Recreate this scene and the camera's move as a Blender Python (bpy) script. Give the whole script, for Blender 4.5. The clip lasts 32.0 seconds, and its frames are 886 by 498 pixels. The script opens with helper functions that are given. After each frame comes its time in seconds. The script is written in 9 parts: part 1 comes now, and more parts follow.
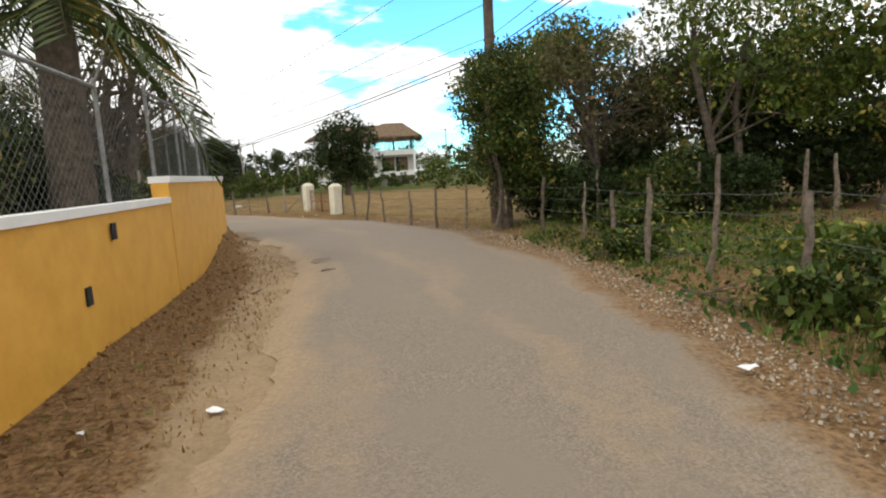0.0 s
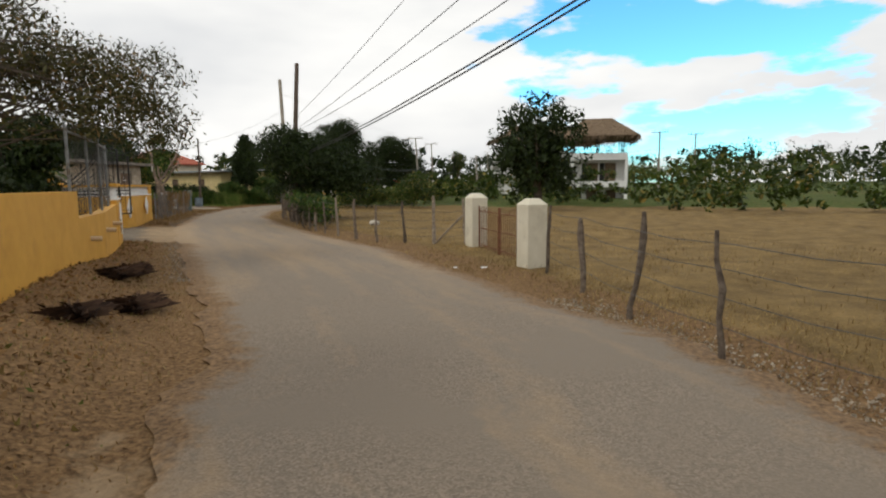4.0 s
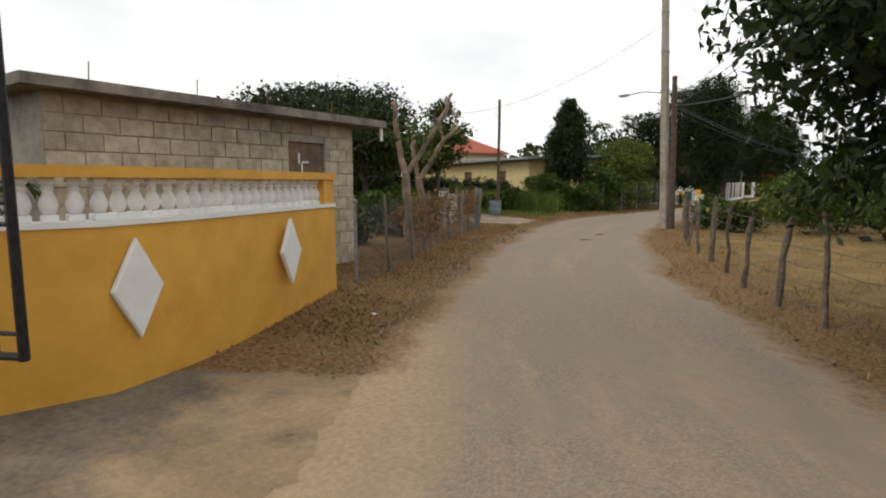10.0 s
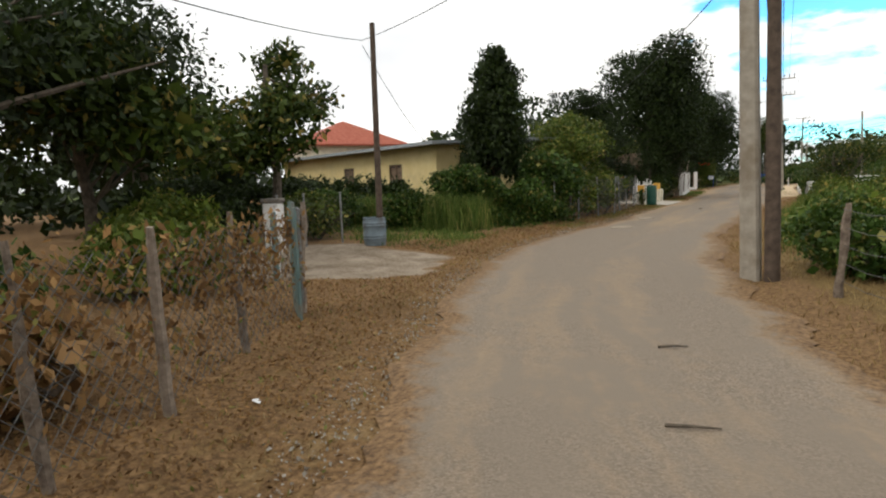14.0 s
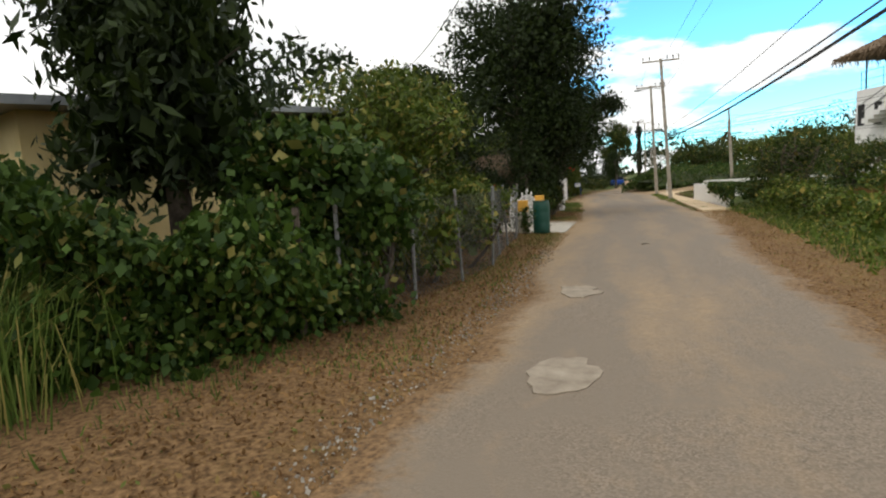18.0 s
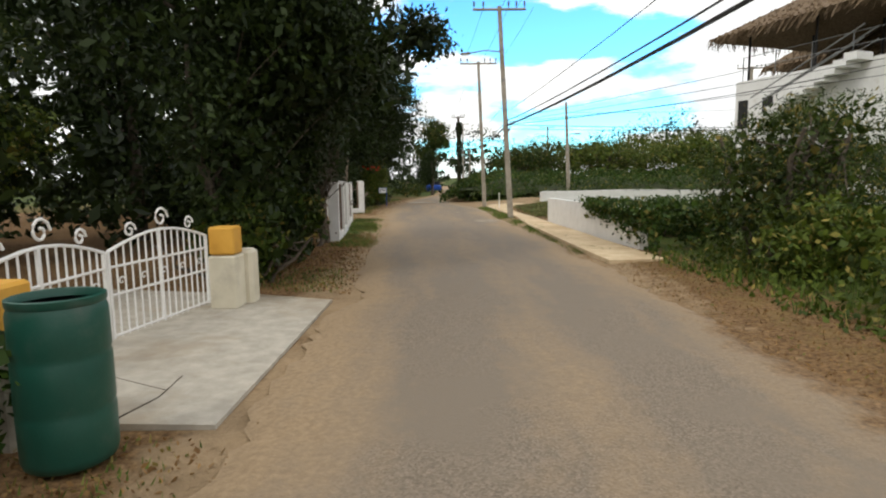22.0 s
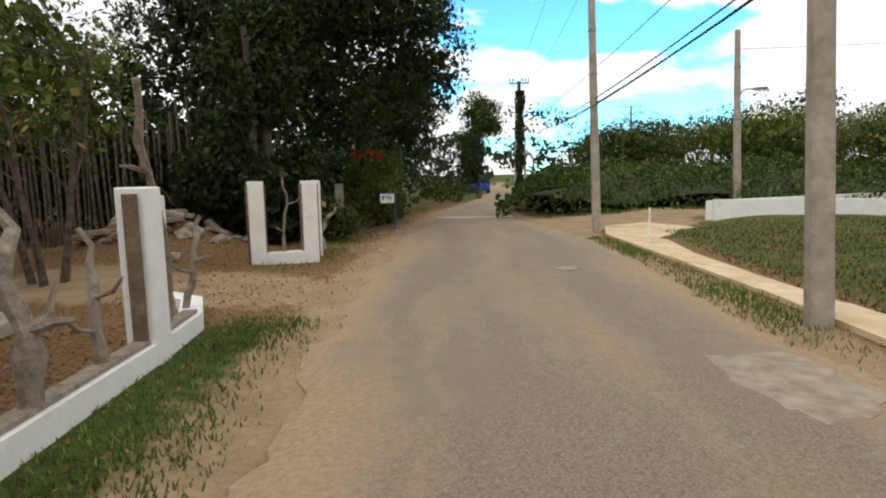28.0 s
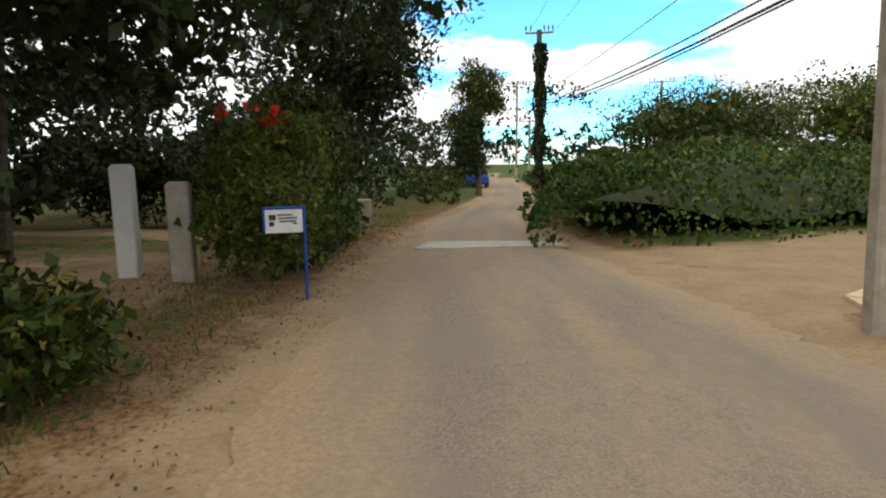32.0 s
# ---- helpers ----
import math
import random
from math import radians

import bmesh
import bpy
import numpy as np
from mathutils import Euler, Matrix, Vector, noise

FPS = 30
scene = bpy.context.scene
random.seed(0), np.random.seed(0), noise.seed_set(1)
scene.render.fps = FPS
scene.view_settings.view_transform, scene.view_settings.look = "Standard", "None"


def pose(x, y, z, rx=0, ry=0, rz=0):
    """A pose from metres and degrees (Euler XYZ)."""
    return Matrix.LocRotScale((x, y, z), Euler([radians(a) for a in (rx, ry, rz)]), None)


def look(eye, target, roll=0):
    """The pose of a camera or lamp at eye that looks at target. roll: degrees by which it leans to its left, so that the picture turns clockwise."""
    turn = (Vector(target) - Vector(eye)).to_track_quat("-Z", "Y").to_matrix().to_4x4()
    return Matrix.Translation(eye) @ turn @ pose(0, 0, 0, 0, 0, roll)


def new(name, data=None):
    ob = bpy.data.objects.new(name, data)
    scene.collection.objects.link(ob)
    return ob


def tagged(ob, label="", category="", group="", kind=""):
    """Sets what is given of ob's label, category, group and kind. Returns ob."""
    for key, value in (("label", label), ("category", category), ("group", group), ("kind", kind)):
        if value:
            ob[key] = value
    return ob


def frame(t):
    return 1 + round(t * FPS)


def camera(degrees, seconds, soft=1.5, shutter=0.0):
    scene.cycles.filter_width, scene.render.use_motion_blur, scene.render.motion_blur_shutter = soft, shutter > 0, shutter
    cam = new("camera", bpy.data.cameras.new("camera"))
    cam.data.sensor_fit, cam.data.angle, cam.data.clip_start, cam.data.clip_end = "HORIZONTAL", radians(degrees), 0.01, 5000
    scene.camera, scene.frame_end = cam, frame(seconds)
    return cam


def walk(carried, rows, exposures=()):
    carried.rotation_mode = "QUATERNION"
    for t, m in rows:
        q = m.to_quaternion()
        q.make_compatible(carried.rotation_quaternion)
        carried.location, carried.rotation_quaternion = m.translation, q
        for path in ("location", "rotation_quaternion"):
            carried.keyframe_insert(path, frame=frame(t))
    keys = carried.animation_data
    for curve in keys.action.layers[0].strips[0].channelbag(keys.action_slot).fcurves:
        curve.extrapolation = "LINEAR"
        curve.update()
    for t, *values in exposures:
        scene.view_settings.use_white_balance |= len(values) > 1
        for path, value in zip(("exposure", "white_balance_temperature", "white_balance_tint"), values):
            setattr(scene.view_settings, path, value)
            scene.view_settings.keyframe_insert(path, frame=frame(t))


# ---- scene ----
cam = camera(76.0, 32.0, 2.1)
PATH = [
    (0, -0.000, 0.000, 1.498, 82.11, 3.33, -0.21),
    (0.5, -0.040, 1.556, 1.488, 82.42, 3.01, 0.46),
    (1, -0.109, 3.147, 1.472, 82.55, 2.52, 1.75),
    (1.5, -0.244, 4.796, 1.460, 82.84, 2.21, 3.45),
    (2, -0.429, 6.425, 1.454, 83.16, 1.92, 5.70),
    (2.5, -0.671, 7.973, 1.458, 83.18, 1.84, 8.34),
    (4.5, -3.614, 14.287, 1.476, 83.62, -0.19, 21.86),
    (5, -4.554, 15.880, 1.478, 83.42, -0.61, 26.69),
    (5.5, -5.521, 17.412, 1.482, 83.09, -0.79, 31.50),
    (6, -6.484, 18.792, 1.490, 83.02, -1.03, 36.05),
    (6.5, -7.461, 20.106, 1.489, 82.77, -0.90, 39.88),
    (7, -8.544, 21.324, 1.477, 82.62, -0.75, 43.02),
    (7.5, -9.756, 22.507, 1.465, 82.56, -0.80, 45.66),
    (8, -10.969, 23.576, 1.454, 82.72, -0.81, 47.49),
    (8.5, -12.153, 24.657, 1.453, 82.86, -0.73, 48.69),
    (9, -13.272, 25.716, 1.453, 82.83, -0.59, 48.90),
    (9.5, -14.450, 26.792, 1.454, 82.98, -0.34, 48.13),
    (10, -15.565, 27.878, 1.460, 83.34, 0.12, 46.69),
    (10.5, -16.607, 28.989, 1.461, 83.40, 0.44, 45.16),
    (11, -17.606, 30.037, 1.464, 83.27, 0.61, 43.57),
    (11.5, -18.526, 31.046, 1.468, 83.41, 1.02, 42.07),
    (12, -19.438, 32.240, 1.474, 83.31, 1.33, 40.91),
    (12.5, -20.319, 33.431, 1.478, 83.11, 1.35, 39.78),
    (13, -21.132, 34.570, 1.478, 82.95, 1.48, 38.71),
    (13.5, -21.846, 35.674, 1.486, 83.01, 1.83, 38.06),
    (15.5, -24.741, 40.784, 1.457, 83.31, 1.97, 35.52),
    (16, -25.407, 42.120, 1.464, 83.46, 2.27, 34.16),
    (16.5, -26.018, 43.440, 1.475, 83.60, 2.65, 32.28),
    (17, -26.580, 44.965, 1.484, 83.69, 2.97, 29.54),
    (17.5, -27.041, 46.590, 1.485, 83.65, 3.18, 26.01),
    (18, -27.406, 48.196, 1.481, 83.56, 3.32, 22.77),
    (18.5, -27.686, 49.906, 1.477, 83.41, 3.11, 19.27),
    (19, -27.894, 51.628, 1.472, 83.24, 2.80, 15.25),
    (19.5, -27.999, 53.387, 1.475, 83.16, 2.46, 11.25),
    (20, -28.181, 55.019, 1.473, 83.04, 2.15, 7.95),
    (20.5, -28.360, 56.557, 1.467, 82.95, 1.73, 5.78),
    (21, -28.526, 57.993, 1.458, 82.95, 1.18, 4.84),
    (21.5, -28.641, 59.384, 1.455, 82.98, 0.83, 4.55),
    (22, -28.759, 60.756, 1.460, 82.99, 0.76, 4.81),
    (22.5, -28.847, 62.111, 1.462, 83.13, 0.70, 5.34),
    (23, -28.980, 63.498, 1.464, 83.22, 0.81, 5.89),
    (23.5, -29.123, 64.972, 1.469, 83.30, 0.95, 6.52),
    (24, -29.281, 66.415, 1.475, 83.27, 1.03, 6.87),
    (24.5, -29.461, 67.788, 1.483, 83.19, 1.02, 6.79),
    (25, -29.622, 69.088, 1.488, 83.12, 0.94, 6.78),
    (25.5, -29.808, 70.246, 1.481, 83.04, 0.73, 7.03),
    (27.5, -30.545, 75.063, 1.448, 82.72, 0.75, 8.76),
    (28, -30.702, 76.317, 1.461, 82.73, 0.93, 8.94),
    (28.5, -30.885, 77.561, 1.474, 82.65, 0.95, 9.08),
    (29, -31.058, 78.790, 1.475, 82.20, 0.95, 9.28),
    (29.5, -31.247, 80.030, 1.471, 82.01, 0.88, 9.44),
    (30, -31.460, 81.209, 1.460, 81.90, 0.78, 9.50),
    (30.5, -31.626, 82.421, 1.452, 81.82, 0.81, 9.84),
    (31, -31.786, 83.587, 1.451, 81.90, 0.79, 10.03),
    (31.5, -31.992, 84.749, 1.458, 81.98, 0.82, 8.99),
    (32, -32.157, 85.845, 1.455, 81.70, 0.63, 7.77),
]
walk(cam, [(t, pose(x, y, z, rx, ry, rz)) for t, x, y, z, rx, ry, rz in PATH],
     [(0.0, -0.10), (1.5, -0.22), (4.5, -0.60), (7.0, -0.58), (9.0, -0.42), (13.0, -0.26), (16.0, -0.34), (20.0, -0.24), (23.0, -0.24), (25.0, -0.10), (28.0, -0.22), (32.0, -0.20)])

# ---- world, sun ----
world = bpy.data.worlds.new("sky")
scene.world = world
world.use_nodes = True
wn, wl = world.node_tree.nodes, world.node_tree.links
wn.clear()
sky = wn.new("ShaderNodeTexSky")
sky.sky_type, sky.sun_disc = "NISHITA", False
sky.sun_elevation, sky.sun_rotation = radians(48), radians(215)
sky.air_density, sky.dust_density, sky.ozone_density = 1.0, 0.2, 1.0
w_blue = wn.new("ShaderNodeBackground")
w_blue.inputs["Strength"].default_value = 0.34
w_cloud = wn.new("ShaderNodeBackground")
w_cloud.inputs["Strength"].default_value = 1.08
w_mix, w_out = wn.new("ShaderNodeMixShader"), wn.new("ShaderNodeOutputWorld")
w_tc, w_map = wn.new("ShaderNodeTexCoord"), wn.new("ShaderNodeMapping")
w_map.inputs["Scale"].default_value = (1.0, 1.0, 3.2)
w_map.inputs["Location"].default_value = (0.35, 0.1, 0.2)
w_noise = wn.new("ShaderNodeTexNoise")
w_noise.inputs["Scale"].default_value, w_noise.inputs["Detail"].default_value, w_noise.inputs["Roughness"].default_value = 4.2, 9.0, 0.56
# the clouds part towards the north-east, a little above the horizon
w_dot = wn.new("ShaderNodeVectorMath")
w_dot.operation = "DOT_PRODUCT"
w_dot.inputs[1].default_value = Vector((0.02, 1.0, 0.30)).normalized()
w_gap = wn.new("ShaderNodeMapRange")
w_gap.inputs["From Min"].default_value, w_gap.inputs["From Max"].default_value = 0.90, 0.985
w_gap.inputs["To Min"].default_value, w_gap.inputs["To Max"].default_value = 0.20, -0.095
w_add = wn.new("ShaderNodeMath")
w_add.operation = "ADD"
w_ramp = wn.new("ShaderNodeMapRange")
w_ramp.interpolation_type = "SMOOTHSTEP"
w_ramp.inputs["From Min"].default_value, w_ramp.inputs["From Max"].default_value = 0.39, 0.48
w_shade = wn.new("ShaderNodeTexNoise")
w_shade.inputs["Scale"].default_value, w_shade.inputs["Detail"].default_value = 2.2, 6.0
w_cr = wn.new("ShaderNodeValToRGB")
w_cr.color_ramp.elements[0].position, w_cr.color_ramp.elements[0].color = 0.30, (1.04, 1.06, 1.08, 1)
w_cr.color_ramp.elements[1].position, w_cr.color_ramp.elements[1].color = 0.62, (1.42, 1.41, 1.37, 1)
wl.new(w_tc.outputs["Generated"], w_map.inputs["Vector"])
wl.new(w_map.outputs["Vector"], w_noise.inputs["Vector"])
wl.new(w_map.outputs["Vector"], w_shade.inputs["Vector"])
w_flat, w_norm = wn.new("ShaderNodeVectorMath"), wn.new("ShaderNodeVectorMath")
w_flat.operation, w_norm.operation = "MULTIPLY", "NORMALIZE"
w_flat.inputs[1].default_value = (1.0, 1.0, 1.9)
wl.new(w_tc.outputs["Generated"], w_flat.inputs[0])
wl.new(w_flat.outputs["Vector"], w_norm.inputs[0])
wl.new(w_norm.outputs["Vector"], w_dot.inputs[0])
wl.new(w_dot.outputs["Value"], w_gap.inputs["Value"])
wl.new(w_noise.outputs["Fac"], w_add.inputs[0])
wl.new(w_gap.outputs["Result"], w_add.inputs[1])
wl.new(w_add.outputs["Value"], w_ramp.inputs["Value"])
wl.new(w_shade.outputs["Fac"], w_cr.inputs["Fac"])
wl.new(w_cr.outputs["Color"], w_cloud.inputs["Color"])
w_tint = wn.new("ShaderNodeMix")
w_tint.data_type, w_tint.blend_type = "RGBA", "MULTIPLY"
w_tint.inputs["Factor"].default_value, w_tint.inputs["B"].default_value = 1.0, (0.42, 0.92, 1.12, 1)
wl.new(sky.outputs["Color"], w_tint.inputs["A"])
wl.new(w_tint.outputs["Result"], w_blue.inputs["Color"])
wl.new(w_ramp.outputs["Result"], w_mix.inputs["Fac"])
wl.new(w_blue.outputs["Background"], w_mix.inputs[1])
wl.new(w_cloud.outputs["Background"], w_mix.inputs[2])
wl.new(w_mix.outputs["Shader"], w_out.inputs["Surface"])

sun_data = bpy.data.lights.new("sun", "SUN")
sun_data.energy, sun_data.angle, sun_data.color = 1.2, radians(14), (1.0, 0.97, 0.88)
sun = new("sun", sun_data)
sun.matrix_world = look((0, 0, 60), (0 + 38 * math.sin(radians(35)), 38 * math.cos(radians(35)), 60 - 42))


# ---- materials ----
def mat(name, c1, c2, scale=8.0, rough=0.85, metal=0.0, bump=0.2, bump_scale=60.0, stain=None, stain_scale=1.2, stain_at=(0.52, 0.7), rand=0.0, spec=0.3, detail=6.0):
    """Two-scale procedural surface in world metres: c1 to c2 by fine noise, stain over it by coarse noise, fine relief."""
    m = bpy.data.materials.new(name)
    m.use_nodes = True
    n, l = m.node_tree.nodes, m.node_tree.links
    b = n["Principled BSDF"]
    b.inputs["Roughness"].default_value, b.inputs["Metallic"].default_value, b.inputs["Specular IOR Level"].default_value = rough, metal, spec
    tc = n.new("ShaderNodeNewGeometry")
    nz = n.new("ShaderNodeTexNoise")
    nz.inputs["Scale"].default_value, nz.inputs["Detail"].default_value, nz.inputs["Roughness"].default_value = scale, detail, 0.62
    l.new(tc.outputs["Position"], nz.inputs["Vector"])
    mr = n.new("ShaderNodeMapRange")
    mr.inputs["From Min"].default_value, mr.inputs["From Max"].default_value = 0.32, 0.68
    l.new(nz.outputs["Fac"], mr.inputs["Value"])
    mx = n.new("ShaderNodeMix")
    mx.data_type = "RGBA"
    mx.inputs["A"].default_value, mx.inputs["B"].default_value = (*c1, 1), (*c2, 1)
    l.new(mr.outputs["Result"], mx.inputs["Factor"])
    col = mx.outputs["Result"]
    if stain:
        n2 = n.new("ShaderNodeTexNoise")
        n2.inputs["Scale"].default_value, n2.inputs["Detail"].default_value, n2.inputs["Roughness"].default_value = stain_scale, 7.0, 0.65
        l.new(tc.outputs["Position"], n2.inputs["Vector"])
        m2 = n.new("ShaderNodeMapRange")
        m2.inputs["From Min"].default_value, m2.inputs["From Max"].default_value = stain_at
        l.new(n2.outputs["Fac"], m2.inputs["Value"])
        x2 = n.new("ShaderNodeMix")
        x2.data_type = "RGBA"
        x2.inputs["B"].default_value = (*stain, 1)
        l.new(m2.outputs["Result"], x2.inputs["Factor"])
        l.new(col, x2.inputs["A"])
        col = x2.outputs["Result"]
    if rand:
        oi = n.new("ShaderNodeObjectInfo")
        hv = n.new("ShaderNodeHueSaturation")
        rm = n.new("ShaderNodeMapRange")
        rm.inputs["To Min"].default_value, rm.inputs["To Max"].default_value = 1 - rand, 1 + rand
        l.new(oi.outputs["Random"], rm.inputs["Value"])
        l.new(rm.outputs["Result"], hv.inputs["Value"])
        l.new(col, hv.inputs["Color"])
        col = hv.outputs["Color"]
    l.new(col, b.inputs["Base Color"])
    if bump:
        nb = n.new("ShaderNodeTexNoise")
        nb.inputs["Scale"].default_value, nb.inputs["Detail"].default_value = bump_scale, 4.0
        l.new(tc.outputs["Position"], nb.inputs["Vector"])
        bp = n.new("ShaderNodeBump")
        bp.inputs["Strength"].default_value, bp.inputs["Distance"].default_value = bump, 0.02
        l.new(nb.outputs["Fac"], bp.inputs["Height"])
        l.new(bp.outputs["Normal"], b.inputs["Normal"])
    return m


def leaf_mat(name, dark, light, dry=None, gloss=0.5, through_light=0.2):
    """Leaves: each one its own green, some light coming through."""
    m = bpy.data.materials.new(name)
    m.use_nodes = True
    n, l = m.node_tree.nodes, m.node_tree.links
    b = n["Principled BSDF"]
    b.inputs["Roughness"].default_value, b.inputs["Specular IOR Level"].default_value = gloss + 0.08, 0.22
    g = n.new("ShaderNodeNewGeometry")
    cr = n.new("ShaderNodeValToRGB")
    cr.color_ramp.elements[0].color, cr.color_ramp.elements[1].color = (*dark, 1), (*light, 1)
    if dry:
        cr.color_ramp.elements[1].position = 0.86
        e = cr.color_ramp.elements.new(0.97)
        e.color = (*dry, 1)
    l.new(g.outputs["Random Per Island"], cr.inputs["Fac"])
    nz = n.new("ShaderNodeTexNoise")
    nz.inputs["Scale"].default_value = 0.7
    l.new(g.outputs["Position"], nz.inputs["Vector"])
    mr = n.new("ShaderNodeMapRange")
    mr.inputs["From Min"].default_value, mr.inputs["From Max"].default_value, mr.inputs["To Min"].default_value, mr.inputs["To Max"].default_value = 0.3, 0.7, 0.75, 1.3
    l.new(nz.outputs["Fac"], mr.inputs["Value"])
    hv = n.new("ShaderNodeHueSaturation")
    l.new(mr.outputs["Result"], hv.inputs["Value"])
    l.new(cr.outputs["Color"], hv.inputs["Color"])
    l.new(hv.outputs["Color"], b.inputs["Base Color"])
    tr = n.new("ShaderNodeBsdfTranslucent")
    l.new(hv.outputs["Color"], tr.inputs["Color"])
    ms = n.new("ShaderNodeMixShader")
    ms.inputs["Fac"].default_value = through_light
    l.new(b.outputs["BSDF"], ms.inputs[1])
    l.new(tr.outputs["BSDF"], ms.inputs[2])
    l.new(ms.outputs["Shader"], n["Material Output"].inputs["Surface"])
    return m


def ground_mat():
    """Earth: brown litter, sand where feet and wheels go, green and straw grass, by three masks of the ground mesh."""
    m = bpy.data.materials.new("ground")
    m.use_nodes = True
    n, l = m.node_tree.nodes, m.node_tree.links
    b = n["Principled BSDF"]
    b.inputs["Roughness"].default_value, b.inputs["Specular IOR Level"].default_value = 0.95, 0.1
    g = n.new("ShaderNodeNewGeometry")

    def noisy(scale, detail=8.0):
        t = n.new("ShaderNodeTexNoise")
        t.inputs["Scale"].default_value, t.inputs["Detail"].default_value, t.inputs["Roughness"].default_value = scale, detail, 0.65
        l.new(g.outputs["Position"], t.inputs["Vector"])
        return t.outputs["Fac"]

    def ramp(fac, c1, c2, lo=0.35, hi=0.65):
        r = n.new("ShaderNodeValToRGB")
        r.color_ramp.elements[0].position, r.color_ramp.elements[0].color = lo, (*c1, 1)
        r.color_ramp.elements[1].position, r.color_ramp.elements[1].color = hi, (*c2, 1)
        l.new(fac, r.inputs["Fac"])
        return r.outputs["Color"]
    fine, mid = noisy(22.0), noisy(3.0)
    ad0 = n.new("ShaderNodeMath")
    ad0.operation = "MULTIPLY_ADD"
    ad0.inputs[1].default_value, ad0.inputs[2].default_value = 0.45, 0.0
    l.new(fine, ad0.inputs[0])
    ad1 = n.new("ShaderNodeMath")
    ad1.operation = "MULTIPLY_ADD"
    ad1.inputs[1].default_value = 0.55
    l.new(noisy(1.6), ad1.inputs[0])
    l.new(ad0.outputs["Value"], ad1.inputs[2])
    rough_mix = ad1.outputs["Value"]
    col = ramp(fine, (0.085, 0.049, 0.024), (0.29, 0.176, 0.084))
    drive = ramp(rough_mix, (0.075, 0.062, 0.05), (0.28, 0.225, 0.165), 0.3, 0.7)
    pale = ramp(rough_mix, (0.12, 0.082, 0.05), (0.38, 0.315, 0.24), 0.36, 0.62)
    for key, colour in (("straw", ramp(rough_mix, (0.090, 0.058, 0.024), (0.29, 0.195, 0.08))), ("green", ramp(fine, (0.03, 0.05, 0.012), (0.10, 0.125, 0.032))), ("drive", drive), ("pale", pale), ("sand", ramp(rough_mix, (0.235, 0.165, 0.097), (0.40, 0.285, 0.172)))):
        at = n.new("ShaderNodeAttribute")
        at.attribute_name = key
        ad = n.new("ShaderNodeMath")
        ad.operation = "ADD"
        l.new(at.outputs["Fac"], ad.inputs[0])
        l.new(mid, ad.inputs[1])
        mr = n.new("ShaderNodeMapRange")
        mr.inputs["From Min"].default_value, mr.inputs["From Max"].default_value = 0.85, 1.1
        l.new(ad.outputs["Value"], mr.inputs["Value"])
        mx = n.new("ShaderNodeMix")
        mx.data_type = "RGBA"
        l.new(mr.outputs["Result"], mx.inputs["Factor"])
        l.new(col, mx.inputs["A"])
        l.new(colour, mx.inputs["B"])
        col = mx.outputs["Result"]
    l.new(col, b.inputs["Base Color"])
    bp = n.new("ShaderNodeBump")
    bp.inputs["Strength"].default_value, bp.inputs["Distance"].default_value = 0.7, 0.04
    l.new(fine, bp.inputs["Height"])
    l.new(bp.outputs["Normal"], b.inputs["Normal"])
    return m


